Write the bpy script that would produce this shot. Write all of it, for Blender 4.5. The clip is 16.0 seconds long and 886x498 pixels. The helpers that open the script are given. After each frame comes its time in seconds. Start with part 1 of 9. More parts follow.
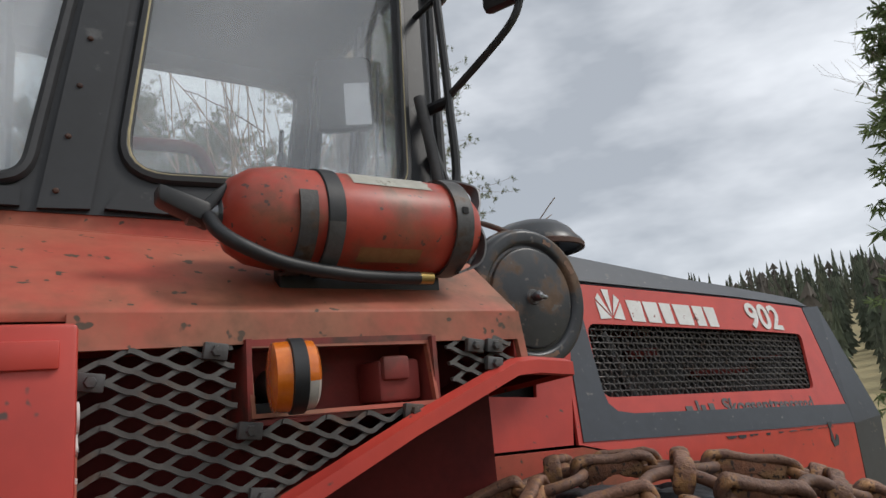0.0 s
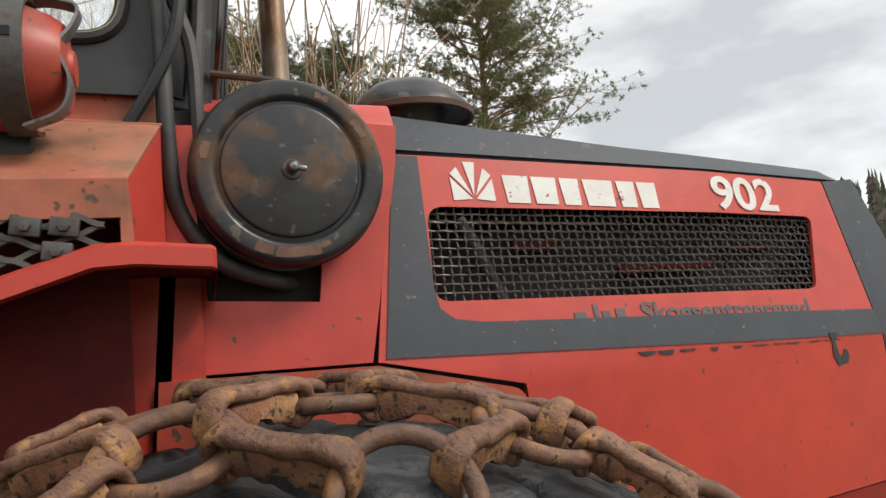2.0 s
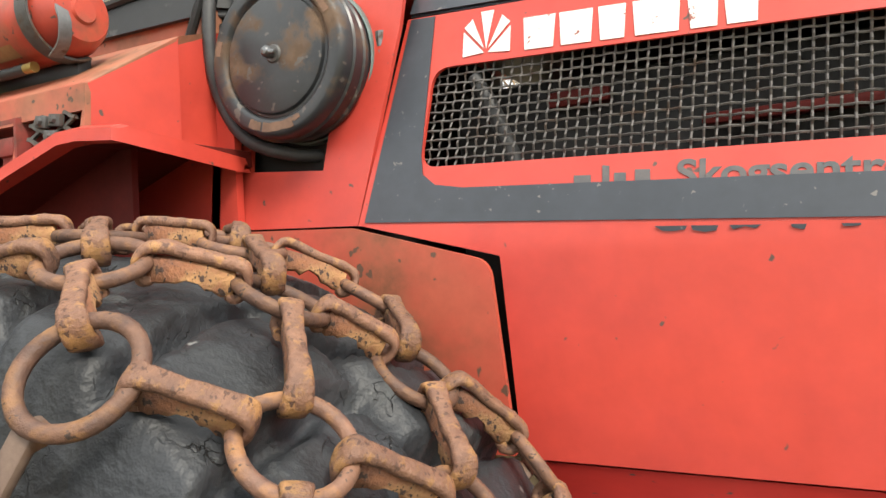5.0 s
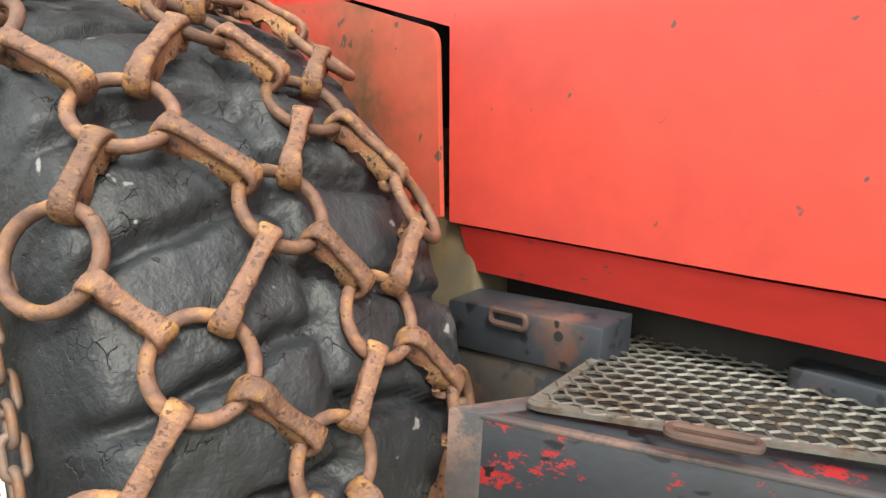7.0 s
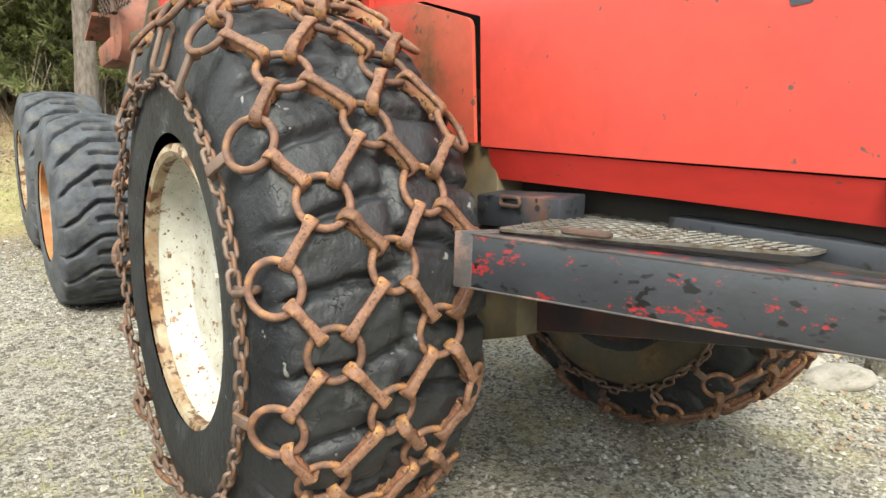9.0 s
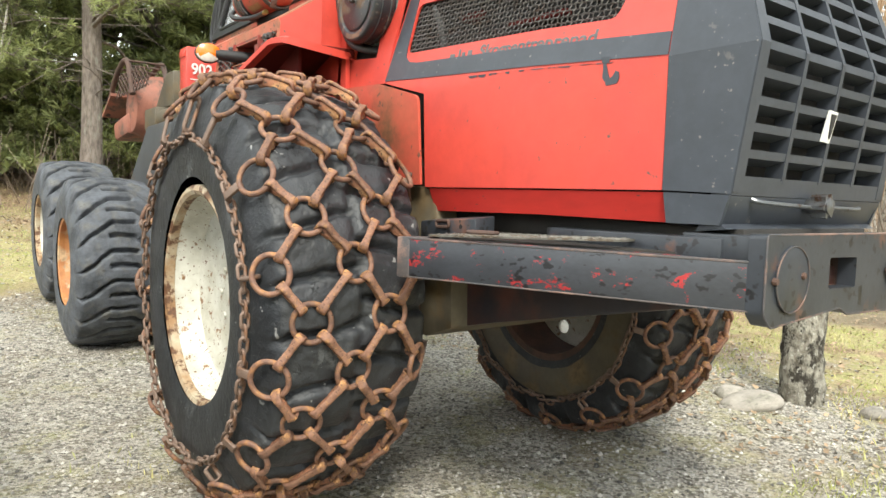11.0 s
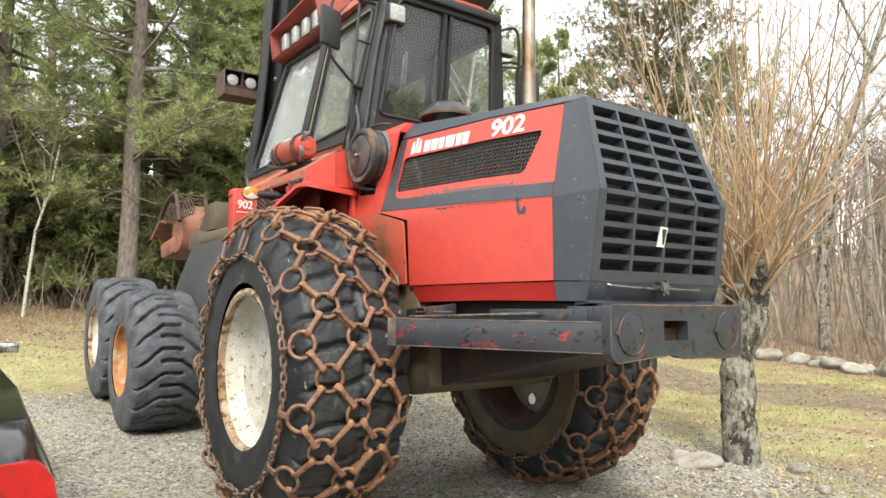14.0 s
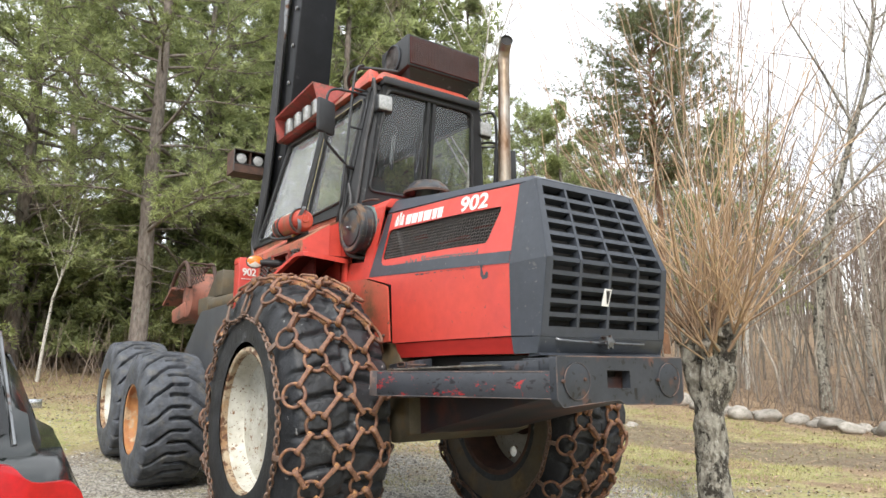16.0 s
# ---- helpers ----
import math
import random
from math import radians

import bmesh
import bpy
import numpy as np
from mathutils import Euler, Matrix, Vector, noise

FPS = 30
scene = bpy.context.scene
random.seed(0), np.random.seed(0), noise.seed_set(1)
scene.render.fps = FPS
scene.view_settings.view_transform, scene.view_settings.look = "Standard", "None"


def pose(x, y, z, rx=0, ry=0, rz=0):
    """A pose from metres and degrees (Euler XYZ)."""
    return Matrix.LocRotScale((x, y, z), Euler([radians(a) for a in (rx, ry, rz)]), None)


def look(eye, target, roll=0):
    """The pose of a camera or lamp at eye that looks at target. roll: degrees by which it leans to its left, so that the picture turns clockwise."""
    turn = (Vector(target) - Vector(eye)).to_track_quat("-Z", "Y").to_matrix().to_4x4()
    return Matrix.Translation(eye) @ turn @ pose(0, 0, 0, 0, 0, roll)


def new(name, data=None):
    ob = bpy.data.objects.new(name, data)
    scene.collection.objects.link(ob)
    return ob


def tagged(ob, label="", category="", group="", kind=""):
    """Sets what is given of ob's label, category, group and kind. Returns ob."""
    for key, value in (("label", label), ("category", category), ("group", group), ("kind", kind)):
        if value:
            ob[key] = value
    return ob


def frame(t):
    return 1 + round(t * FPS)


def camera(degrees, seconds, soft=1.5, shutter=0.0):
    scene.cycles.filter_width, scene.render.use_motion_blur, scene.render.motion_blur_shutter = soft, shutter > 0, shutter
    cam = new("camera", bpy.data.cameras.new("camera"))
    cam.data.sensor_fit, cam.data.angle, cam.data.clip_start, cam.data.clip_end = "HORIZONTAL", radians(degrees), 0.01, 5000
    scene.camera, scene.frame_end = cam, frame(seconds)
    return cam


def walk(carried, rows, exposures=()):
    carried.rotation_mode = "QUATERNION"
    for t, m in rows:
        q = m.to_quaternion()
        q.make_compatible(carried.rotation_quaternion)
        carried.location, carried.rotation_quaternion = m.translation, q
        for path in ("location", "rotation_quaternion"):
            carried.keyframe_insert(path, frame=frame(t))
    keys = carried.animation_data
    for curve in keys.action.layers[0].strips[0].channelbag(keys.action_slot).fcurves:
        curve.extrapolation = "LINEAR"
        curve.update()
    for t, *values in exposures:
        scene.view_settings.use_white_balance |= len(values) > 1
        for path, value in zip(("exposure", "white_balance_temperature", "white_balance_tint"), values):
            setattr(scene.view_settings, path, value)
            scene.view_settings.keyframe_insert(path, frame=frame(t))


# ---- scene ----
cam = camera(66.0, 16.0)
PATH = [
    (0, (0.246, -1.311, 1.891), (1.328, 0.318, 2.312), -5.2),
    (0.5, (0.448, -1.242, 1.866), (1.543, 0.39, 2.239), -4.0),
    (1, (0.656, -1.206, 1.859), (1.768, 0.429, 2.161), -5.6),
    (1.5, (0.913, -1.249, 1.83), (1.792, 0.52, 2.142), -5.9),
    (2, (1.143, -1.275, 1.81), (1.841, 0.587, 2.019), -5.4),
    (2.5, (1.367, -1.21, 1.768), (1.995, 0.677, 1.979), -5.1),
    (3, (1.575, -1.157, 1.753), (2.033, 0.78, 1.942), -7.3),
    (3.5, (1.802, -1.212, 1.778), (1.701, 0.78, 1.922), -5.1),
    (4, (1.975, -1.246, 1.786), (1.462, 0.685, 1.877), -5.7),
    (4.2, (2.021, -1.213, 1.76), (1.439, 0.7, 1.826), -5.3),
    (6.3, (2.564, -1.097, 1.548), (1.225, 0.382, 1.407), 0.5),
    (6.5, (2.589, -1.055, 1.518), (1.25, 0.41, 1.269), 1.0),
    (7, (2.7, -0.952, 1.482), (1.337, 0.469, 1.131), 2.9),
    (7.5, (2.864, -0.958, 1.464), (1.4, 0.349, 1.074), 1.9),
    (8, (3.109, -1.029, 1.455), (1.548, 0.14, 1.01), 2.0),
    (8.5, (3.254, -1.151, 1.423), (1.696, 0.041, 1.034), 0.9),
    (9, (3.36, -1.275, 1.388), (1.779, -0.112, 1.004), 1.6),
    (9.2, (3.398, -1.3, 1.368), (1.806, -0.147, 1.002), 2.3),
    (11.3, (4.119, -1.61, 1.261), (2.518, -0.418, 1.132), 1.2),
    (11.5, (4.196, -1.634, 1.26), (2.569, -0.478, 1.133), 0.8),
    (12, (4.333, -1.722, 1.266), (2.696, -0.574, 1.215), 0.2),
    (12.5, (4.478, -1.854, 1.241), (2.862, -0.675, 1.258), -0.6),
    (13, (4.624, -1.925, 1.231), (2.994, -0.767, 1.294), -0.1),
    (13.5, (4.806, -1.961, 1.202), (3.159, -0.828, 1.266), 0.1),
    (14, (4.946, -2.075, 1.19), (3.338, -0.897, 1.357), 0.2),
    (14.5, (5.062, -2.163, 1.181), (3.478, -0.949, 1.317), 0.2),
    (15, (5.217, -2.169, 1.148), (3.602, -1.009, 1.366), 0.1),
    (15.5, (5.367, -2.18, 1.136), (3.756, -1.026, 1.407), -0.1),
    (16, (5.441, -2.205, 1.127), (3.837, -1.064, 1.482), -0.2),
]
walk(cam, [(t, look(eye, target, roll)) for t, eye, target, roll in PATH], exposures=[(0, 0.09, 6400, 10), (1, 0.24, 6450, 10), (2, 0.58, 6950, 10), (3, 1.06, 7050, 10), (4, 1.34, 7050, 9), (6.3, 1.73, 6900, 6), (9, 1.83, 6900, 4), (11.5, 1.79, 6750, 5), (13, 1.73, 6900, 6), (15, 1.51, 6650, 8), (16, 1.41, 6500, 10)])

# ---- light: overcast spring day ----
SUN_EL, SUN_ROT = 42.0, 200.0
world = bpy.data.worlds.new("overcast_sky")
scene.world = world
world.use_nodes = True
wn, wl = world.node_tree.nodes, world.node_tree.links
wn.clear()
w_out = wn.new("ShaderNodeOutputWorld")
w_bg = wn.new("ShaderNodeBackground")
w_sky = wn.new("ShaderNodeTexSky")
w_sky.sky_type = "NISHITA"
w_sky.sun_disc = False
w_sky.sun_elevation, w_sky.sun_rotation = radians(SUN_EL), radians(SUN_ROT)
w_co = wn.new("ShaderNodeTexCoord")
w_map = wn.new("ShaderNodeMapping")
w_map.inputs["Scale"].default_value = (1.0, 1.0, 2.6)
w_n1 = wn.new("ShaderNodeTexNoise")
w_n1.inputs["Scale"].default_value = 2.3
w_n1.inputs["Detail"].default_value = 5.0
w_n1.inputs["Roughness"].default_value = 0.52
w_ramp = wn.new("ShaderNodeValToRGB")
w_ramp.color_ramp.elements[0].position, w_ramp.color_ramp.elements[0].color = 0.34, (4.3, 4.62, 5.05, 1)
w_ramp.color_ramp.elements[1].position, w_ramp.color_ramp.elements[1].color = 0.68, (10.7, 10.95, 11.3, 1)
w_mix = wn.new("ShaderNodeMixRGB")
w_mix.inputs[0].default_value = 0.93
wl.new(w_co.outputs["Generated"], w_map.inputs[0])
wl.new(w_map.outputs[0], w_n1.inputs["Vector"])
wl.new(w_n1.outputs["Fac"], w_ramp.inputs[0])
wl.new(w_sky.outputs[0], w_mix.inputs[1])
wl.new(w_ramp.outputs[0], w_mix.inputs[2])
wl.new(w_mix.outputs[0], w_bg.inputs["Color"])
w_bg.inputs["Strength"].default_value = 0.099
wl.new(w_bg.outputs[0], w_out.inputs[0])

sun = new("sun", bpy.data.lights.new("sun", "SUN"))
sun.data.energy, sun.data.angle, sun.data.color = 1.45, radians(15), (1.0, 0.95, 0.88)
sun.matrix_world = look((0, 0, 30), Vector((0, 0, 30)) + Vector((-0.62, 0.42, -0.75)))


# ---- materials ----
def surf(name, c1, c2=None, scale=6.0, rough=0.6, metal=0.0, fine=60.0, bump=0.15, depth=0.004,
         patch=None, patch_scale=9.0, patch_at=0.586, patch_soft=0.05, patch_rough=None, patch_bump=0.0,
         speck=None, speck_scale=40.0, speck_at=0.660, rand=0.0, coat=0.0, stretch=(1, 1, 1), island=False, patch_grain=0.62, crack=0.0, crack_depth=0.6):
    """A procedural surface: two tones at a coarse and a fine scale, patches and specks with their own colour, and relief."""
    m = bpy.data.materials.new(name)
    m.use_nodes = True
    n, l = m.node_tree.nodes, m.node_tree.links
    b = n["Principled BSDF"]
    co = n.new("ShaderNodeTexCoord")
    mp = n.new("ShaderNodeMapping")
    mp.inputs["Scale"].default_value = stretch
    l.new(co.outputs["Object"], mp.inputs[0])

    def tex(s, detail=4.0, rough_=0.6):
        t = n.new("ShaderNodeTexNoise")
        t.inputs["Scale"].default_value, t.inputs["Detail"].default_value, t.inputs["Roughness"].default_value = s, detail, rough_
        l.new(mp.outputs[0], t.inputs["Vector"])
        return t.outputs["Fac"]

    def ramp(src, a, z):
        r = n.new("ShaderNodeMapRange")
        r.interpolation_type = "SMOOTHSTEP"
        r.inputs["From Min"].default_value, r.inputs["From Max"].default_value = a, z
        l.new(src, r.inputs["Value"])
        return r.outputs["Result"]

    def mix(fac, a, z, kind="MIX"):
        x = n.new("ShaderNodeMixRGB")
        x.blend_type = kind
        for k, v in ((0, fac), (1, a), (2, z)):
            if isinstance(v, (int, float)):
                x.inputs[k].default_value = v
            elif isinstance(v, tuple):
                x.inputs[k].default_value = (*v, 1)
            else:
                l.new(v, x.inputs[k])
        return x.outputs[0]

    c2 = c2 or tuple(v * 0.72 for v in c1)
    col = mix(ramp(tex(scale), 0.3, 0.7), c1, c2)
    grain = tex(fine, 3.0)
    col = mix(0.22, col, grain, "OVERLAY")
    height = grain
    rg = rough
    if patch:
        pf = ramp(tex(patch_scale, 6.0, patch_grain), patch_at - patch_soft, patch_at + patch_soft)
        col = mix(pf, col, mix(ramp(tex(patch_scale * 4), 0.35, 0.65), patch, tuple(v * 0.6 for v in patch)))
        if patch_rough is not None:
            q = n.new("ShaderNodeMapRange")
            q.inputs["To Min"].default_value, q.inputs["To Max"].default_value = rough, patch_rough
            l.new(pf, q.inputs["Value"])
            rg = q.outputs["Result"]
        if patch_bump:
            ad = n.new("ShaderNodeMath")
            ad.operation = "MULTIPLY_ADD"
            ad.inputs[1].default_value = -patch_bump
            l.new(pf, ad.inputs[0])
            l.new(height, ad.inputs[2])
            height = ad.outputs[0]
    if speck:
        col = mix(ramp(tex(speck_scale, 2.0), speck_at - 0.02, speck_at + 0.03), col, speck)
    if crack:
        wv = n.new("ShaderNodeVectorMath")
        wv.operation = "MULTIPLY_ADD"
        wn_ = n.new("ShaderNodeTexNoise")
        wn_.inputs["Scale"].default_value, wn_.inputs["Detail"].default_value = crack * 0.9, 3.0
        l.new(mp.outputs[0], wn_.inputs["Vector"])
        l.new(wn_.outputs["Color"], wv.inputs[0])
        wv.inputs[1].default_value = (1.1 / crack,) * 3
        l.new(mp.outputs[0], wv.inputs[2])
        vo = n.new("ShaderNodeTexVoronoi")
        vo.feature = "DISTANCE_TO_EDGE"
        vo.inputs["Scale"].default_value = crack
        l.new(wv.outputs[0], vo.inputs["Vector"])
        line = ramp(vo.outputs["Distance"], 0.035, 0.0)
        gate = n.new("ShaderNodeMath")
        gate.operation = "MULTIPLY"
        l.new(line, gate.inputs[0])
        l.new(ramp(tex(crack * 0.45, 3.0), 0.54, 0.68), gate.inputs[1])
        col = mix(gate.outputs[0], col, tuple(v * 0.35 for v in c1))
        cd = n.new("ShaderNodeMath")
        cd.operation = "MULTIPLY_ADD"
        cd.inputs[1].default_value = -crack_depth
        l.new(gate.outputs[0], cd.inputs[0])
        l.new(height, cd.inputs[2])
        height = cd.outputs[0]
    if rand or island:
        if island:
            src = n.new("ShaderNodeNewGeometry").outputs["Random Per Island"]
        else:
            src = n.new("ShaderNodeObjectInfo").outputs["Random"]
        q = n.new("ShaderNodeMapRange")
        q.inputs["To Min"].default_value, q.inputs["To Max"].default_value = 1 - (rand or 0.3), 1 + (rand or 0.3)
        l.new(src, q.inputs["Value"])
        hs = n.new("ShaderNodeHueSaturation")
        l.new(q.outputs["Result"], hs.inputs["Value"])
        l.new(col, hs.inputs["Color"])
        col = hs.outputs["Color"]
    l.new(col, b.inputs["Base Color"])
    if isinstance(rg, float):
        b.inputs["Roughness"].default_value = rg
    else:
        l.new(rg, b.inputs["Roughness"])
    b.inputs["Metallic"].default_value = metal
    if coat:
        b.inputs["Coat Weight"].default_value = coat
        b.inputs["Coat Roughness"].default_value = 0.15
    if bump:
        bp = n.new("ShaderNodeBump")
        bp.inputs["Strength"].default_value, bp.inputs["Distance"].default_value = bump, depth
        l.new(height, bp.inputs["Height"])
        l.new(bp.outputs[0], b.inputs["Normal"])
    return m


RED = (0.550, 0.058, 0.038)
red_paint = surf("weathered_red_paint", RED, (0.485, 0.052, 0.040), 3.0, 0.42, fine=14.0, bump=0.05, depth=0.002,
                 patch=(0.16, 0.05, 0.035), patch_scale=7.0, patch_at=0.735, patch_soft=0.04, speck=(0.10, 0.06, 0.05), speck_scale=30.0, speck_at=0.712)
# bottom strip: a deeper red than the panel above it
strip_red = surf("deep_red_paint", (0.44, 0.030, 0.023), (0.37, 0.026, 0.022), 4.0, 0.34, fine=20.0, bump=0.05, depth=0.002,
                 patch=(0.07, 0.05, 0.045), patch_scale=13.0, patch_at=0.685, patch_soft=0.02, patch_grain=0.75, speck=(0.09, 0.05, 0.045), speck_scale=40.0, speck_at=0.70, stretch=(0.5, 1, 1.6))
red_dusty = surf("dusty_faded_red_paint", (0.47, 0.085, 0.055), (0.40, 0.15, 0.09), 3.2, 0.62, fine=30.0, bump=0.08, depth=0.002,
                 patch=(0.27, 0.15, 0.085), patch_scale=3.4, patch_at=0.558, patch_soft=0.14, speck=(0.09, 0.06, 0.04), speck_scale=34.0, speck_at=0.676)
red_grimy = surf("grimy_red_paint_with_brown_film", (0.50, 0.070, 0.045), (0.40, 0.085, 0.05), 3.4, 0.50, fine=22.0, bump=0.08, depth=0.002,
                 patch=(0.20, 0.105, 0.055), patch_scale=3.6, patch_at=0.603, patch_soft=0.13, speck=(0.11, 0.06, 0.04), speck_scale=30.0, speck_at=0.690)
# red darkened and dulled: the wheel arch's shade is put into the colour
dark_red = surf("dull_red_with_shade", (0.115, 0.015, 0.012), (0.075, 0.012, 0.011), 3.0, 0.6, bump=0.05)
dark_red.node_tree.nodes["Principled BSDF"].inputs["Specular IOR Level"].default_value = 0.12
# dull red that carries the shade of the lamp recess and visor
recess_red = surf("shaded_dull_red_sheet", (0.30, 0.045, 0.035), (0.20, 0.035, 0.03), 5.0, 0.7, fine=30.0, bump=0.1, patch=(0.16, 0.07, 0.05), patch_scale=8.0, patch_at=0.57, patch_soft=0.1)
grey_paint = surf("slate_grey_paint", (0.042, 0.049, 0.062), (0.033, 0.039, 0.049), 4.0, 0.42, fine=30.0, bump=0.06, depth=0.002,
                  patch=(0.13, 0.13, 0.13), patch_scale=16.0, patch_at=0.673, patch_soft=0.03, speck=(0.16, 0.15, 0.14), speck_scale=60.0, speck_at=0.708)
bumper_paint = surf("chipped_slate_paint_over_red", (0.040, 0.044, 0.053), (0.027, 0.030, 0.036), 5.0, 0.44, fine=60.0, bump=0.14, depth=0.003,
                    patch=(0.48, 0.030, 0.034), patch_scale=14.0, patch_at=0.595, patch_soft=0.012, patch_bump=0.4, patch_grain=0.78, speck=(0.008, 0.008, 0.010), speck_scale=24.0, speck_at=0.625,
                    stretch=(0.8, 1, 1.5))
worn_edge = surf("edge_rubbed_to_pinkish_rust", (0.048, 0.050, 0.056), (0.080, 0.066, 0.062), 9.0, 0.6, fine=50.0, bump=0.2, patch=(0.25, 0.155, 0.125), patch_scale=7.0, patch_at=0.54, patch_soft=0.07, patch_grain=0.74)
bumper_face = surf("slate_paint_with_rust_scars", (0.038, 0.043, 0.052), (0.028, 0.032, 0.039), 6.0, 0.42, fine=40.0, bump=0.12, depth=0.003,
                   patch=(0.17, 0.085, 0.06), patch_scale=7.0, patch_at=0.630, patch_soft=0.06, speck=(0.012, 0.012, 0.013), speck_scale=22.0, speck_at=0.625)
black_paint = surf("dull_black_paint", (0.019, 0.0205, 0.023), (0.013, 0.014, 0.0155), 6.0, 0.48, fine=40.0, bump=0.08, depth=0.002,
                   patch=(0.10, 0.10, 0.10), patch_scale=14.0, patch_at=0.658, patch_soft=0.04)
lid_black = surf("scuffed_black_enamel_with_rust", (0.018, 0.020, 0.023), (0.030, 0.033, 0.037), 7.0, 0.36, fine=50.0, bump=0.10, depth=0.002,
                 patch=(0.150, 0.092, 0.055), patch_scale=9.5, patch_at=0.580, patch_soft=0.07, patch_rough=0.8, speck=(0.10, 0.09, 0.08), speck_scale=30.0, speck_at=0.660)
scab_brown = surf("bare_brown_rust", (0.205, 0.120, 0.080), (0.130, 0.078, 0.055), 24.0, 0.8, fine=80.0, bump=0.25)
rubber = surf("worn_black_tyre_rubber", (0.0125, 0.0140, 0.0160), (0.027, 0.030, 0.035), 9.0, 0.54, fine=46.0, bump=0.75, depth=0.006,
              patch=(0.085, 0.090, 0.092), patch_scale=8.0, patch_at=0.615, patch_soft=0.05, patch_rough=0.7, patch_bump=0.2, patch_grain=0.72, speck=(0.22, 0.22, 0.215), speck_scale=26.0, speck_at=0.725,
              crack=34.0, crack_depth=0.8)
rubber_grey = surf("dusty_grey_tyre_rubber", (0.088, 0.097, 0.114), (0.034, 0.038, 0.045), 9.0, 0.72, fine=70.0, bump=0.6, depth=0.008,
                   patch=(0.13, 0.13, 0.125), patch_scale=11.0, patch_at=0.60, patch_soft=0.1)
black_rubber = surf("black_rubber", (0.016, 0.017, 0.019), (0.024, 0.025, 0.027), 12.0, 0.5, bump=0.1)
rust = surf("brown_rusty_chain_steel", (0.215, 0.108, 0.066), (0.135, 0.068, 0.046), 34.0, 0.66, metal=0.0, fine=150.0, bump=0.7, depth=0.004,
            patch=(0.44, 0.225, 0.090), patch_scale=24.0, patch_at=0.560, patch_soft=0.05, patch_grain=0.72, speck=(0.085, 0.042, 0.028), speck_scale=85.0, speck_at=0.615, rand=0.25)
rust_web = surf("orange_flaking_chain_rust", (0.250, 0.105, 0.052), (0.120, 0.056, 0.040), 40.0, 0.85, metal=0.0, fine=170.0, bump=0.8, depth=0.004,
                patch=(0.47, 0.255, 0.115), patch_scale=20.0, patch_at=0.530, patch_soft=0.09, speck=(0.050, 0.030, 0.024), speck_scale=85.0, speck_at=0.600, rand=0.3)
rust_ring = surf("plain_brown_rusty_rings", (0.178, 0.090, 0.057), (0.100, 0.055, 0.042), 26.0, 0.66, fine=140.0, bump=0.6, depth=0.003,
                 patch=(0.38, 0.185, 0.078), patch_scale=19.0, patch_at=0.580, patch_soft=0.08, speck=(0.055, 0.034, 0.027), speck_scale=80.0, speck_at=0.650, rand=0.25)
rust_side = surf("brown_rusted_side_chain", (0.19, 0.130, 0.100), (0.115, 0.077, 0.060), 20.0, 0.6, metal=0.2, fine=120.0, bump=0.3, depth=0.002,
                 patch=(0.26, 0.13, 0.07), patch_scale=20.0, patch_at=0.572, patch_soft=0.08, rand=0.15)
rust_dark = surf("dark_rusted_steel", (0.10, 0.052, 0.036), (0.055, 0.034, 0.028), 12.0, 0.75, fine=80.0, bump=0.3, depth=0.003, rand=0.12)
white_rim = surf("white_rim_enamel_with_rust_spots", (0.55, 0.545, 0.49), (0.40, 0.385, 0.315), 7.0, 0.45, fine=30.0, bump=0.05,
                 patch=(0.26, 0.13, 0.05), patch_scale=24.0, patch_at=0.630, patch_soft=0.04, patch_bump=0.3, speck=(0.12, 0.06, 0.035), speck_scale=60.0, speck_at=0.655)
rim_edge = surf("rusty_rim_flange", (0.28, 0.16, 0.075), (0.42, 0.36, 0.26), 9.0, 0.65, fine=60.0, bump=0.2, patch=(0.15, 0.07, 0.035), patch_scale=14.0, patch_at=0.536)
ochre_rim = surf("ochre_rusty_rim", (0.42, 0.20, 0.07), (0.30, 0.12, 0.05), 7.0, 0.65, fine=50.0, bump=0.15, patch=(0.50, 0.36, 0.22), patch_scale=9.0, patch_at=0.572)
olive_frame = surf("olive_brown_grimy_frame", (0.110, 0.092, 0.060), (0.070, 0.060, 0.044), 4.0, 0.6, fine=35.0, bump=0.15, patch=(0.17, 0.115, 0.055), patch_scale=6.0, patch_at=0.558, patch_soft=0.1)
oily_belly = surf("oily_dark_belly_plate", (0.016, 0.018, 0.027), (0.030, 0.022, 0.021), 3.0, 0.5, fine=30.0, bump=0.12, patch=(0.12, 0.045, 0.032), patch_scale=3.5, patch_at=0.575, patch_soft=0.1)
# deck brown kept near black: shade under the hood is in the colour
deck_dark = surf("shade_dark_deck", (0.020, 0.019, 0.018), (0.034, 0.030, 0.026), 6.0, 0.9, fine=40.0, bump=0.2)
bare_steel = surf("scuffed_grey_steel", (0.23, 0.24, 0.25), (0.16, 0.165, 0.17), 14.0, 0.42, metal=0.85, fine=90.0, bump=0.15, patch=(0.16, 0.09, 0.06), patch_scale=14.0, patch_at=0.615)
dull_steel = surf("dull_grey_brown_steel", (0.105, 0.105, 0.105), (0.065, 0.062, 0.060), 14.0, 0.55, metal=0.3, fine=90.0, bump=0.2, patch=(0.13, 0.085, 0.06), patch_scale=16.0, patch_at=0.585)
strap_steel = surf("scraped_grey_strap_steel", (0.19, 0.195, 0.20), (0.12, 0.122, 0.125), 14.0, 0.5, metal=0.4, fine=90.0, bump=0.15, patch=(0.13, 0.085, 0.06), patch_scale=16.0, patch_at=0.62)
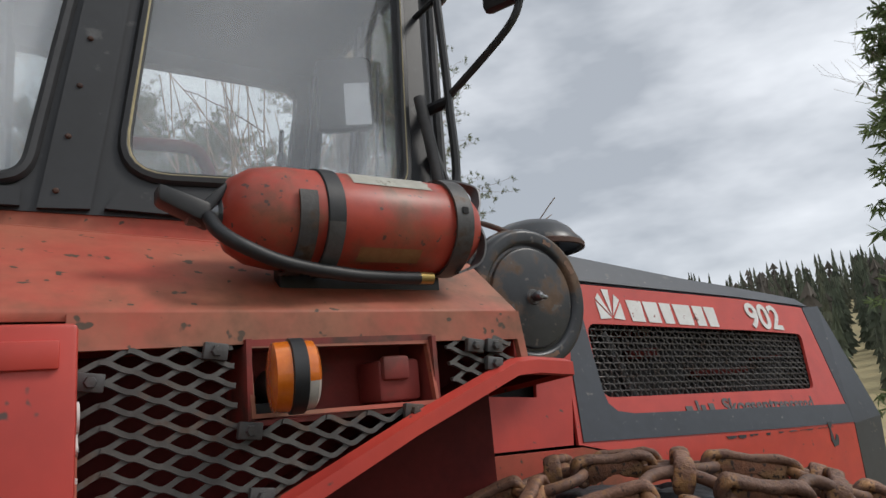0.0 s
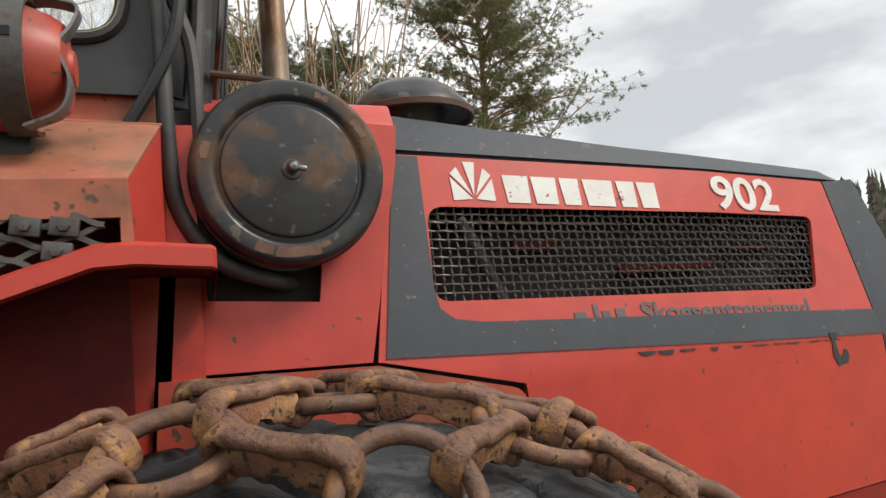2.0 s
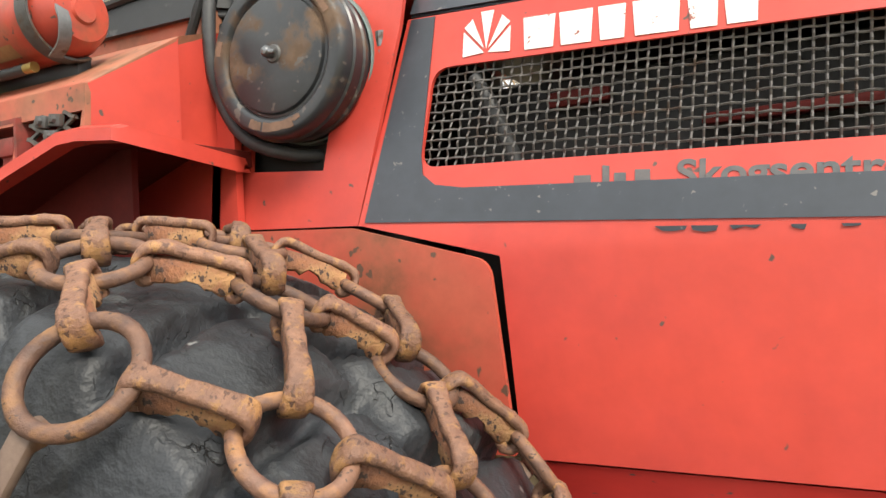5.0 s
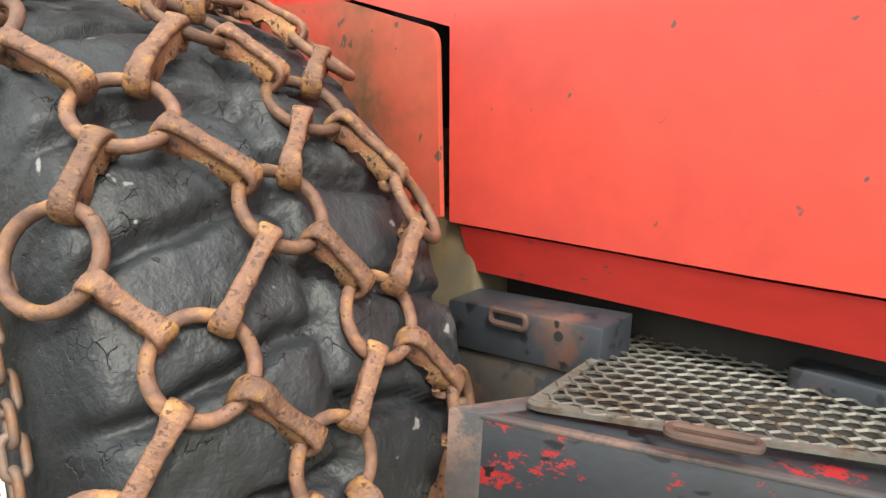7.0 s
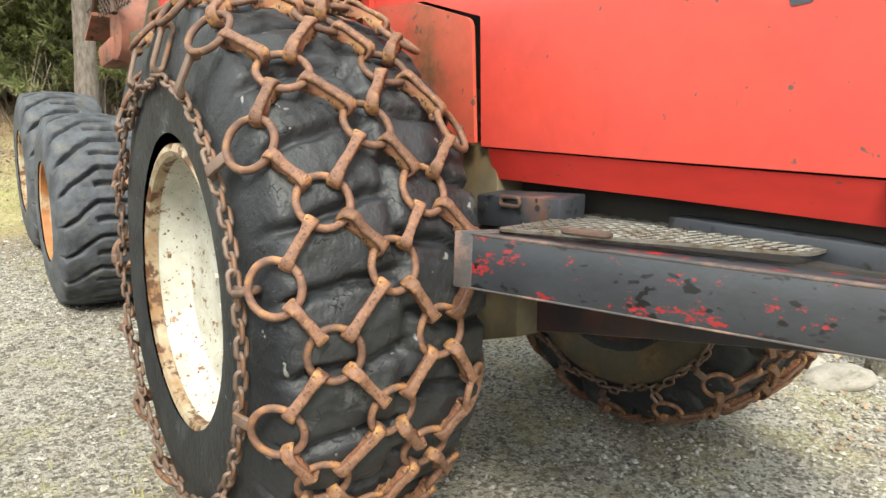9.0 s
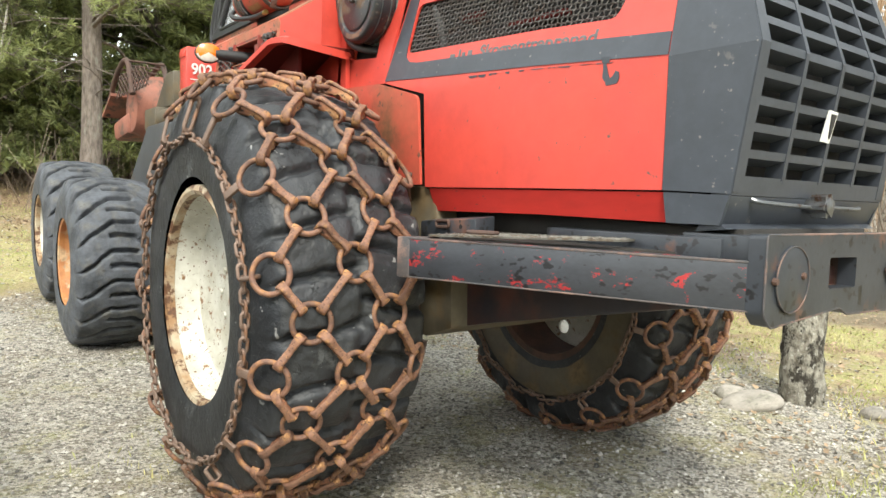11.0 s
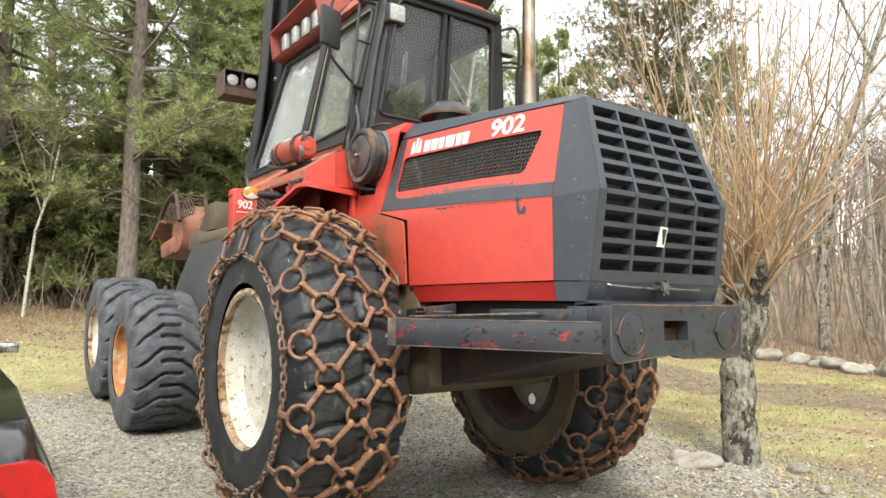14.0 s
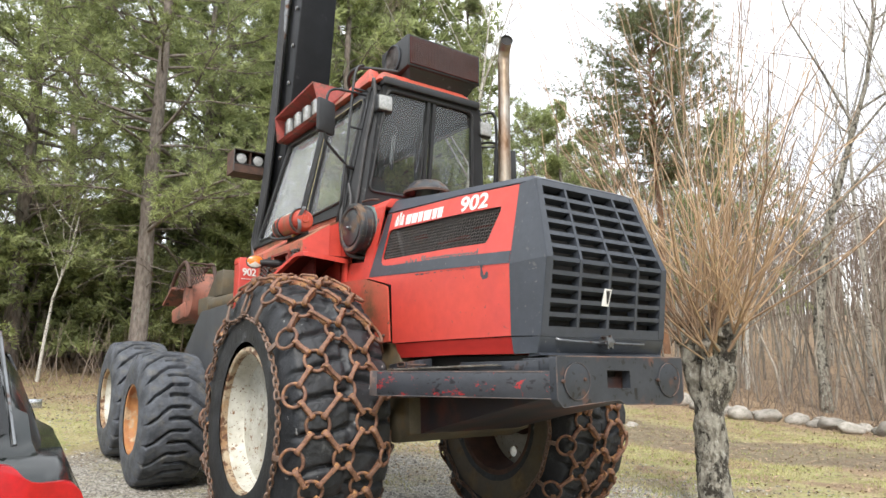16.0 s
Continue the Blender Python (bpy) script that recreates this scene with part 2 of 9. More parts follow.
galv = surf("weathered_galvanised_grating", (0.185, 0.178, 0.155), (0.115, 0.108, 0.095), 18.0, 0.6, metal=0.45, fine=90.0, bump=0.2, patch=(0.14, 0.11, 0.08), patch_scale=16.0, patch_at=0.572)
mesh_steel = surf("dark_oiled_wire", (0.125, 0.115, 0.108), (0.075, 0.070, 0.068), 20.0, 0.45, metal=0.3, fine=90.0, bump=0.15, patch=(0.12, 0.08, 0.06), patch_scale=12.0, patch_at=0.615)
boom_black = surf("oily_black_boom_paint", (0.007, 0.0075, 0.009), (0.004, 0.0045, 0.005), 5.0, 0.38, fine=30.0, bump=0.08, patch=(0.03, 0.03, 0.032), patch_scale=9.0, patch_at=0.66)
boom_black.node_tree.nodes["Principled BSDF"].inputs["Specular IOR Level"].default_value = 0.2
mesh_grey = surf("weathered_grey_mesh_steel", (0.105, 0.10, 0.092), (0.062, 0.058, 0.054), 16.0, 0.6, metal=0.3, fine=90.0, bump=0.2, patch=(0.15, 0.10, 0.075), patch_scale=14.0, patch_at=0.58)
grimy_steel = surf("brown_grimy_steel_with_slate_paint", (0.075, 0.060, 0.045), (0.045, 0.042, 0.040), 7.0, 0.65, fine=50.0, bump=0.25, depth=0.003, patch=(0.20, 0.085, 0.055), patch_scale=11.0, patch_at=0.60, patch_soft=0.05, speck=(0.03, 0.032, 0.037), speck_scale=20.0, speck_at=0.60)
dark_grille = surf("grey_plastic_grille", (0.046, 0.053, 0.067), (0.036, 0.042, 0.053), 7.0, 0.45, fine=40.0, bump=0.08)
# near-black that stands for the shade inside openings
void_black = surf("shade_black_interior", (0.012, 0.012, 0.013), (0.018, 0.017, 0.017), 5.0, 0.8, bump=0.1)
pipe_steel = surf("heat_stained_exhaust_steel", (0.44, 0.42, 0.38), (0.32, 0.26, 0.19), 5.0, 0.36, metal=0.8, fine=50.0, bump=0.06, patch=(0.25, 0.14, 0.075), patch_scale=4.0, patch_at=0.585, patch_soft=0.12, stretch=(1, 1, 0.4))
ext_red = surf("faded_extinguisher_red", (0.46, 0.060, 0.032), (0.36, 0.050, 0.032), 8.0, 0.42, fine=40.0, bump=0.06, patch=(0.30, 0.13, 0.075), patch_scale=7.0, patch_at=0.586, patch_soft=0.12, speck=(0.10, 0.05, 0.04), speck_scale=50.0, speck_at=0.676)
paper = surf("sun_bleached_paper_label", (0.50, 0.49, 0.43), (0.40, 0.39, 0.34), 12.0, 0.8, bump=0.05, patch=(0.24, 0.20, 0.15), patch_scale=20.0, patch_at=0.615)
white_decal = surf("white_vinyl_decal", (0.74, 0.74, 0.72), (0.66, 0.65, 0.62), 14.0, 0.45, bump=0.0, patch=(0.40, 0.12, 0.09), patch_scale=30.0, patch_at=0.658, patch_soft=0.02)
dark_decal = surf("worn_dark_lettering", (0.075, 0.082, 0.088), (0.11, 0.10, 0.10), 30.0, 0.5, bump=0.0)
brass = surf("dull_brass", (0.42, 0.30, 0.10), (0.30, 0.21, 0.08), 20.0, 0.4, metal=0.8)
yellow_label = surf("faded_yellow_label", (0.34, 0.20, 0.08), (0.27, 0.12, 0.05), 20.0, 0.7)
hose_rubber = surf("dusty_black_hose", (0.030, 0.031, 0.033), (0.055, 0.055, 0.056), 14.0, 0.55, fine=90.0, bump=0.15)
teal_band = surf("pale_teal_clamp_band", (0.16, 0.22, 0.21), (0.12, 0.16, 0.155), 14.0, 0.5, metal=0.3, bump=0.1)
seat_cloth = surf("black_seat_fabric", (0.022, 0.022, 0.024), (0.034, 0.034, 0.036), 30.0, 0.9, bump=0.2)
cab_trim = surf("grey_cab_lining", (0.085, 0.09, 0.095), (0.06, 0.064, 0.068), 8.0, 0.8, bump=0.1)
chrome = surf("bright_steel", (0.62, 0.62, 0.62), (0.5, 0.5, 0.5), 20.0, 0.22, metal=1.0, bump=0.03)
lamp_glass = surf("ribbed_lamp_glass", (0.40, 0.41, 0.41), (0.27, 0.28, 0.28), 50.0, 0.2, fine=70.0, bump=0.3, coat=0.6)
amber = surf("amber_lens", (0.80, 0.20, 0.012), (0.62, 0.14, 0.01), 16.0, 0.25, fine=60.0, bump=0.15, coat=0.5)
clear_lens = surf("clear_lens", (0.62, 0.58, 0.52), (0.5, 0.46, 0.42), 16.0, 0.25, fine=60.0, bump=0.15, coat=0.5)
car_paint = surf("dark_green_car_paint", (0.008, 0.012, 0.011), (0.006, 0.009, 0.0085), 5.0, 0.22, fine=40.0, bump=0.0, coat=1.0)
tail_red = surf("red_tail_lamp_lens", (0.46, 0.003, 0.008), (0.36, 0.002, 0.006), 30.0, 0.3, fine=50.0, bump=0.1, coat=0.35)
bark_pine = surf("pine_bark", (0.235, 0.200, 0.175), (0.105, 0.085, 0.073), 22.0, 0.88, fine=60.0, bump=0.8, depth=0.03, patch=(0.30, 0.29, 0.25), patch_scale=14.0, patch_at=0.60, patch_soft=0.06, patch_bump=0.4, stretch=(1, 1, 0.28))
bark_upper = surf("orange_upper_pine_bark", (0.28, 0.14, 0.07), (0.17, 0.095, 0.06), 10.0, 0.85, fine=40.0, bump=0.5, depth=0.01, stretch=(1, 1, 0.4))
bark_grey = surf("grey_lichened_bark", (0.36, 0.345, 0.29), (0.13, 0.115, 0.090), 26.0, 0.88, fine=90.0, bump=1.0, depth=0.016, patch=(0.060, 0.052, 0.040), patch_scale=10.0, patch_at=0.545, patch_soft=0.05, patch_bump=0.8, patch_grain=0.76, speck=(0.42, 0.41, 0.36), speck_scale=32.0, speck_at=0.64, stretch=(1, 1, 0.6))
bark_birch = surf("birch_bark", (0.52, 0.50, 0.45), (0.36, 0.34, 0.30), 9.0, 0.75, fine=40.0, bump=0.3, patch=(0.05, 0.045, 0.04), patch_scale=9.0, patch_at=0.601, patch_soft=0.03, stretch=(1, 1, 2.4))
bark_thin = surf("grey_brown_stem_bark", (0.34, 0.30, 0.25), (0.21, 0.185, 0.15), 6.0, 0.85, fine=30.0, bump=0.3, island=True, rand=0.35)
twig = surf("bare_twig_bark", (0.24, 0.185, 0.145), (0.15, 0.115, 0.092), 6.0, 0.8, bump=0.0, island=True, rand=0.3)
shoot = surf("tan_willow_shoots", (0.40, 0.280, 0.165), (0.20, 0.130, 0.085), 1.1, 0.6, bump=0.0, island=True, rand=0.5)


def leafy(m, share):
    """Lets light through thin blades: part of the colour scatters to the far side."""
    n, l = m.node_tree.nodes, m.node_tree.links
    b, o = n["Principled BSDF"], n["Material Output"]
    t, x = n.new("ShaderNodeBsdfTranslucent"), n.new("ShaderNodeMixShader")
    x.inputs[0].default_value = share
    l.new(b.inputs["Base Color"].links[0].from_socket, t.inputs["Color"])
    l.new(b.outputs[0], x.inputs[1])
    l.new(t.outputs[0], x.inputs[2])
    l.new(x.outputs[0], o.inputs["Surface"])
    return m


needles = leafy(surf("pine_needles", (0.380, 0.425, 0.185), (0.250, 0.290, 0.135), 0.9, 0.55, fine=14.0, bump=0.0, island=True, rand=0.42), 0.58)
# darker copy of the needles: shade of crowns against the sky is in the colour
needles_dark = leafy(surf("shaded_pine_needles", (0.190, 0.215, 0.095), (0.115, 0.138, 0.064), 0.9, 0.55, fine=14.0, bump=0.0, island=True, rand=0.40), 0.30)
spruce_green = leafy(surf("spruce_needles", (0.185, 0.240, 0.100), (0.115, 0.155, 0.068), 0.6, 0.6, fine=10.0, bump=0.0, island=True, rand=0.3), 0.42)
# far spruces mixed paler: distance haze is put into their colour
far_green = surf("far_spruce_woods", (0.075, 0.094, 0.060), (0.110, 0.112, 0.078), 0.05, 0.9, fine=2.0, bump=0.0, island=True, rand=0.4)
far_brown = surf("far_bare_birch_crowns", (0.125, 0.105, 0.085), (0.09, 0.08, 0.065), 0.1, 0.9, fine=2.0, bump=0.0, island=True, rand=0.3)
stone = surf("pale_granite", (0.36, 0.33, 0.29), (0.25, 0.23, 0.20), 1.6, 0.85, fine=9.0, bump=0.5, depth=0.01, patch=(0.27, 0.255, 0.21), patch_scale=2.2, patch_at=0.56, patch_soft=0.12, rand=0.2)
pebble = surf("grey_gravel_stones", (0.37, 0.355, 0.325), (0.22, 0.205, 0.18), 9.0, 0.9, bump=0.2, island=True, rand=0.72)
grass = surf("spring_grass_blades", (0.29, 0.33, 0.10), (0.45, 0.40, 0.19), 1.5, 0.8, bump=0.0, island=True, rand=0.35)
leaf_litter = surf("dry_fallen_leaves", (0.24, 0.165, 0.105), (0.36, 0.275, 0.18), 2.0, 0.85, bump=0.0, island=True, rand=0.4)


def glass_material(name, tint, haze, gloss=0.05):
    """A pane: clear glass that mirrors by its angle, under a thin pale veil."""
    m = bpy.data.materials.new(name)
    m.use_nodes = True
    n, l = m.node_tree.nodes, m.node_tree.links
    n.clear()
    o, mx, m2 = n.new("ShaderNodeOutputMaterial"), n.new("ShaderNodeMixShader"), n.new("ShaderNodeMixShader")
    tr, gl, fr, df = n.new("ShaderNodeBsdfTransparent"), n.new("ShaderNodeBsdfGlossy"), n.new("ShaderNodeLayerWeight"), n.new("ShaderNodeBsdfDiffuse")
    pw, ad = n.new("ShaderNodeMath"), n.new("ShaderNodeMath")
    ns, mr, co = n.new("ShaderNodeTexNoise"), n.new("ShaderNodeMapRange"), n.new("ShaderNodeTexCoord")
    tr.inputs[0].default_value = (*tint, 1)
    gl.inputs["Roughness"].default_value = 0.0
    pw.operation, ad.operation = "POWER", "MULTIPLY_ADD"
    pw.inputs[1].default_value, ad.inputs[1].default_value, ad.inputs[2].default_value = 4.0, 0.75, gloss
    l.new(fr.outputs["Facing"], pw.inputs[0])
    l.new(pw.outputs[0], ad.inputs[0])
    df.inputs[0].default_value = (0.80, 0.83, 0.87, 1)
    ns.inputs["Scale"].default_value, ns.inputs["Detail"].default_value = 2.2, 4.0
    mr.inputs["From Min"].default_value, mr.inputs["From Max"].default_value = 0.3, 0.7
    mr.inputs["To Min"].default_value, mr.inputs["To Max"].default_value = haze * 0.75, haze * 1.2
    l.new(co.outputs["Object"], ns.inputs["Vector"])
    l.new(ns.outputs["Fac"], mr.inputs["Value"])
    l.new(mr.outputs["Result"], m2.inputs[0])
    l.new(tr.outputs[0], m2.inputs[1])
    l.new(df.outputs[0], m2.inputs[2])
    l.new(ad.outputs[0], mx.inputs[0])
    l.new(m2.outputs[0], mx.inputs[1])
    l.new(gl.outputs[0], mx.inputs[2])
    l.new(mx.outputs[0], o.inputs["Surface"])
    return m


window_glass = glass_material("tinted_cab_glass", (0.93, 0.95, 0.95), 0.015, 0.035)
# the veil carries dust and mirrored sky, both painted as a pale film
veiled_glass = glass_material("veiled_cab_glass", (0.97, 0.98, 0.98), 0.11, 0.09)
hazy_glass = glass_material("hazy_cab_glass", (0.94, 0.97, 0.97), 0.30, 0.10)
car_glass = glass_material("car_window_glass", (0.08, 0.10, 0.10), 0.01, 0.06)


# ---- mesh helpers ----
def finish(bm, name, material, smooth=True, angle=38.0):
    me = bpy.data.meshes.new(name)
    bmesh.ops.recalc_face_normals(bm, faces=bm.faces[:])
    bm.to_mesh(me)
    bm.free()
    me.materials.append(material)
    if smooth:
        me.polygons.foreach_set("use_smooth", [True] * len(me.polygons))
        me.set_sharp_from_angle(angle=radians(angle))
    return me


def raw(name, verts, faces, material, smooth=False):
    me = bpy.data.meshes.new(name)
    me.from_pydata(verts, [], faces)
    me.materials.append(material)
    if smooth:
        me.polygons.foreach_set("use_smooth", [True] * len(me.polygons))
    me.update()
    return me


BASES = {}


def thing(name, base, label, category, group="", kind=""):
    """An Empty at a thing's base; its parts are built in world coordinates."""
    ob = tagged(new(name), label, category, group, kind)
    ob.empty_display_size = 0.1
    ob.location = base
    BASES[ob.name] = Vector(base)
    return ob


def part(name, bm, material, parent, label="", smooth=True, angle=38.0):
    """Links a bmesh (or a ready mesh) as one mesh object under a thing or under a part."""
    me = finish(bm, name, material, smooth, angle) if isinstance(bm, bmesh.types.BMesh) else bm
    ob = new(name, me)
    ob.parent = parent
    if parent.name in BASES:
        ob.location = -BASES[parent.name]
    if label:
        ob["label"] = label
    return ob


def box(bm, lo, hi, m=None, bev=0.0):
    """A box between two corners, turned by m, with its edges bevelled."""
    lo, hi = Vector(lo), Vector(hi)
    made = bmesh.ops.create_cube(bm, size=1.0)["verts"]
    t = Matrix.Translation((lo + hi) / 2) @ Matrix.Diagonal((*(hi - lo), 1))
    bmesh.ops.transform(bm, matrix=t, verts=made)
    if bev:
        edges = list({e for v in made for e in v.link_edges})
        res = bmesh.ops.bevel(bm, geom=edges, offset=bev, segments=2, profile=0.5, affect="EDGES")
        made = list({v for f in res["faces"] for v in f.verts} | {v for v in made if v.is_valid})
    if m is not None:
        bmesh.ops.transform(bm, matrix=m, verts=made)
    return made


def hexa(bm, a, b, bev=0.0):
    """A solid between two quads a and b (four points each, in the same order)."""
    va, vb = [bm.verts.new(p) for p in a], [bm.verts.new(p) for p in b]
    n = len(va)
    fs = [bm.faces.new(va), bm.faces.new(vb[::-1])]
    fs += [bm.faces.new((va[i], vb[i], vb[(i + 1) % n], va[(i + 1) % n])) for i in range(n)]
    if bev:
        bmesh.ops.recalc_face_normals(bm, faces=fs)
        bmesh.ops.bevel(bm, geom=list({e for f in fs for e in f.edges}), offset=bev, segments=2, profile=0.5, affect="EDGES")


def prism(bm, poly, axis, lo, hi, bev=0.0):
    """A polygon (pairs) pushed along an axis from lo to hi."""
    def at(p, v):
        return {"x": (v, p[0], p[1]), "y": (p[0], v, p[1]), "z": (p[0], p[1], v)}[axis]
    hexa(bm, [at(p, lo) for p in poly], [at(p, hi) for p in poly], bev)


def tube(bm, pts, r, n=10, caps=True, closed=False):
    """A round bar along points; r may be one radius or one for each point."""
    pts = [Vector(p) for p in pts]
    k = len(pts)
    rs = r if isinstance(r, (list, tuple)) else [r] * k
    rings, side = [], None
    for i, p in enumerate(pts):
        a, b = pts[(i - 1) % k if closed else max(i - 1, 0)], pts[(i + 1) % k if closed else min(i + 1, k - 1)]
        d = (b - a).normalized()
        if side is None:
            side = d.orthogonal().normalized()
        side = (side - d * side.dot(d))
        side = side.normalized() if side.length > 1e-6 else d.orthogonal().normalized()
        up = d.cross(side)
        rings.append([bm.verts.new(p + rs[i] * (math.cos(t) * side + math.sin(t) * up)) for t in (2 * math.pi * j / n for j in range(n))])
    for i in range(k if closed else k - 1):
        a, b = rings[i], rings[(i + 1) % k]
        for j in range(n):
            bm.faces.new((a[j], a[(j + 1) % n], b[(j + 1) % n], b[j]))
    if caps and not closed:
        bm.faces.new(rings[0][::-1])
        bm.faces.new(rings[-1])


def curve_pts(pts, n=8):
    """A smooth line through points."""
    pts = [Vector(p) for p in pts]
    out = []
    for i in range(len(pts) - 1):
        p0, p1, p2, p3 = pts[max(i - 1, 0)], pts[i], pts[i + 1], pts[min(i + 2, len(pts) - 1)]
        for s in range(n):
            t = s / n
            out.append(0.5 * ((2 * p1) + (p2 - p0) * t + (2 * p0 - 5 * p1 + 4 * p2 - p3) * t * t + (3 * p1 - p0 - 3 * p2 + p3) * t ** 3))
    return out + [pts[-1]]


def lathe(bm, prof, axis, centre, n=48, m=None):
    """A turned shape: prof of (radius, place along the axis) round an axis 'x', 'y' or 'z' through centre."""
    c = Vector(centre)
    rings = []
    made = []
    for r, h in prof:
        ring = []
        for j in range(n):
            t = 2 * math.pi * j / n
            a, b = r * math.cos(t), r * math.sin(t)
            p = {"x": (h, a, b), "y": (a, h, b), "z": (a, b, h)}[axis]
            ring.append(bm.verts.new(c + Vector(p)))
        rings.append(ring)
        made += ring
    for a, b in zip(rings, rings[1:]):
        for j in range(n):
            bm.faces.new((a[j], a[(j + 1) % n], b[(j + 1) % n], b[j]))
    if prof[0][0] > 1e-5 and prof[-1][0] > 1e-5:
        for j in range(n):
            bm.faces.new((rings[-1][j], rings[-1][(j + 1) % n], rings[0][(j + 1) % n], rings[0][j]))
    else:
        for ring, r in ((rings[0], prof[0][0]), (rings[-1], prof[-1][0])):
            if r > 1e-5:
                bm.faces.new(ring)
    if m is not None:
        bmesh.ops.transform(bm, matrix=m, verts=made)


def rounded(poly, radii, n=5):
    """A polygon with its corners rounded."""
    out, k = [], len(poly)
    for i, p in enumerate(poly):
        r = radii[i] if isinstance(radii, (list, tuple)) else radii
        p, a, b = Vector(p), Vector(poly[i - 1]), Vector(poly[(i + 1) % k])
        if r <= 0:
            out.append(tuple(p))
            continue
        u, v = (a - p).normalized(), (b - p).normalized()
        r = min(r, (a - p).length * 0.45, (b - p).length * 0.45)
        for s in range(n + 1):
            t = s / n
            q = (p + u * r) * (1 - t) ** 2 + p * 2 * t * (1 - t) + (p + v * r) * t * t
            out.append(tuple(q))
    return out


def plate(bm, outer, holes, fn, thick, back=(0, 1, 0)):
    """A sheet cut to an outline with holes, laid by fn from two coordinates to a place, and given a thickness."""
    flat = bmesh.new()
    loops = []
    for loop in (outer, *holes):
        vs = [flat.verts.new((p[0], p[1], 0)) for p in loop]
        for i in range(len(vs)):
            flat.edges.new((vs[i], vs[(i + 1) % len(vs)]))
        loops.append(list(loop))
    bmesh.ops.triangle_fill(flat, use_beauty=True, use_dissolve=False, edges=flat.edges[:])
    flat.verts.index_update()
    back = Vector(back) * thick
    front = [bm.verts.new(fn(v.co.x, v.co.y)) for v in flat.verts]
    rear = [bm.verts.new(v.co + back) for v in front]
    for f in flat.faces:
        bm.faces.new([front[v.index] for v in f.verts])
        bm.faces.new([rear[v.index] for v in f.verts][::-1])
    k = 0
    for loop in loops:
        m = len(loop)
        for i in range(m):
            a, b = k + i, k + (i + 1) % m
            bm.faces.new((front[a], front[b], rear[b], rear[a]))
        k += m
    flat.free()


def inside(p, poly):
    hit = False
    for i in range(len(poly)):
        (x1, y1), (x2, y2) = poly[i - 1], poly[i]
        if (y1 > p[1]) != (y2 > p[1]) and p[0] < (x2 - x1) * (p[1] - y1) / (y2 - y1) + x1:
            hit = not hit
    return hit


def expanded(bm, poly, fn, dx, dz, w, t, normal):
    """Expanded metal: slanted strands that meet at knuckles, inside an outline."""
    xs, zs = [p[0] for p in poly], [p[1] for p in poly]
    nrm = Vector(normal)
    i = 0
    z = min(zs)
    while z < max(zs) + dz:
        for j in range(int((max(xs) - min(xs)) / dx) + 2):
            x = min(xs) + j * dx + (dx / 2 if i % 2 else 0)
            for sx in (-1, 1):
                a, b = (x, z), (x + sx * dx / 2, z + dz)
                if not (inside(a, poly) and inside(b, poly)):
                    continue
                lift = nrm * t * (0.5 if sx > 0 else 1.0)
                # each strand runs level out of its knuckles and dips between them
                line = [fn(a[0] + sx * dx / 2 * f, a[1] + dz * g) for f, g in ((-0.06, 0.0), (0.14, 0.05), (0.38, 0.33), (0.62, 0.67), (0.86, 0.95), (1.06, 1.0))]
                side = (line[-1] - line[0]).cross(nrm).normalized() * w / 2
                for p0, p1 in zip(line, line[1:]):
                    q = [p0 - side, p0 + side, p1 + side, p1 - side]
                    hexa(bm, [p + lift for p in q], [p - nrm * t + lift for p in q])
        z += dz
        i += 1


def lettering(text, size, m, material, name, parent, shear=0.0, extrude=0.0015, bent=False):
    """A line of built-in letters turned into a mesh and laid by m."""
    cu = bpy.data.curves.new(name, "FONT")
    cu.body, cu.size, cu.extrude, cu.shear = text, size, extrude, shear
    cu.offset = size * 0.022
    tmp = bpy.data.objects.new("tmp_text", cu)
    me = bpy.data.meshes.new_from_object(tmp)
    bpy.data.objects.remove(tmp)
    me.transform(m)
    if bent:
        for w in me.vertices:
            w.co.y += taper(w.co.x)
    me.materials.clear()
    me.materials.append(material)
    return part(name, me, material, parent)


# ---- ground ----
GX = [-160, -80, -40, -22, -14, -8, -5, -3.1, -1.7, 0, 2, 5, 12, 25, 42, 60, 90, 140, 220, 400]
GH = [6.5, 4.2, 2.95, 2.25, 1.62, 0.85, 0.47, 0.22, 0.09, 0.015, 0.0, -0.10, -0.62, -2.0, -3.7, -3.4, 1.0, 9.0, 16.0, 22.0]
GY = [-300, -120, -60, -20, -4, 4, 12, 20, 40, 80, 160, 300]
GV = [9.0, 3.0, 0.6, 0.0, 0.0, -0.05, -0.10, 0.25, 1.6, 4.5, 9.0, 14.0]


def glide(v, xs, hs):
    """A smooth height along a line of stations."""
    if v <= xs[0]:
        return hs[0]
    for i in range(len(xs) - 1):
        if v <= xs[i + 1]:
            t = (v - xs[i]) / (xs[i + 1] - xs[i])
            def slope(k):
                a, b = max(k - 1, 0), min(k + 1, len(xs) - 1)
                return (hs[b] - hs[a]) / (xs[b] - xs[a])
            d = xs[i + 1] - xs[i]
            t2, t3 = t * t, t ** 3
            return ((2 * t3 - 3 * t2 + 1) * hs[i] + (t3 - 2 * t2 + t) * d * slope(i) + (3 * t2 - 2 * t3) * hs[i + 1] + (t3 - t2) * d * slope(i + 1))
    return hs[-1]


def gz(x, y):
    h = glide(x, GX, GH) + glide(y, GY, GV)
    far = min(1.0, max(0.0, (math.hypot(x - 1.5, y - 1) - 3.0) / 9.0))
    return h + 0.22 * far * noise.noise((x * 0.16, y * 0.16, 3.1)) + 0.012 * noise.noise((x * 1.3, y * 1.3, 0.7))


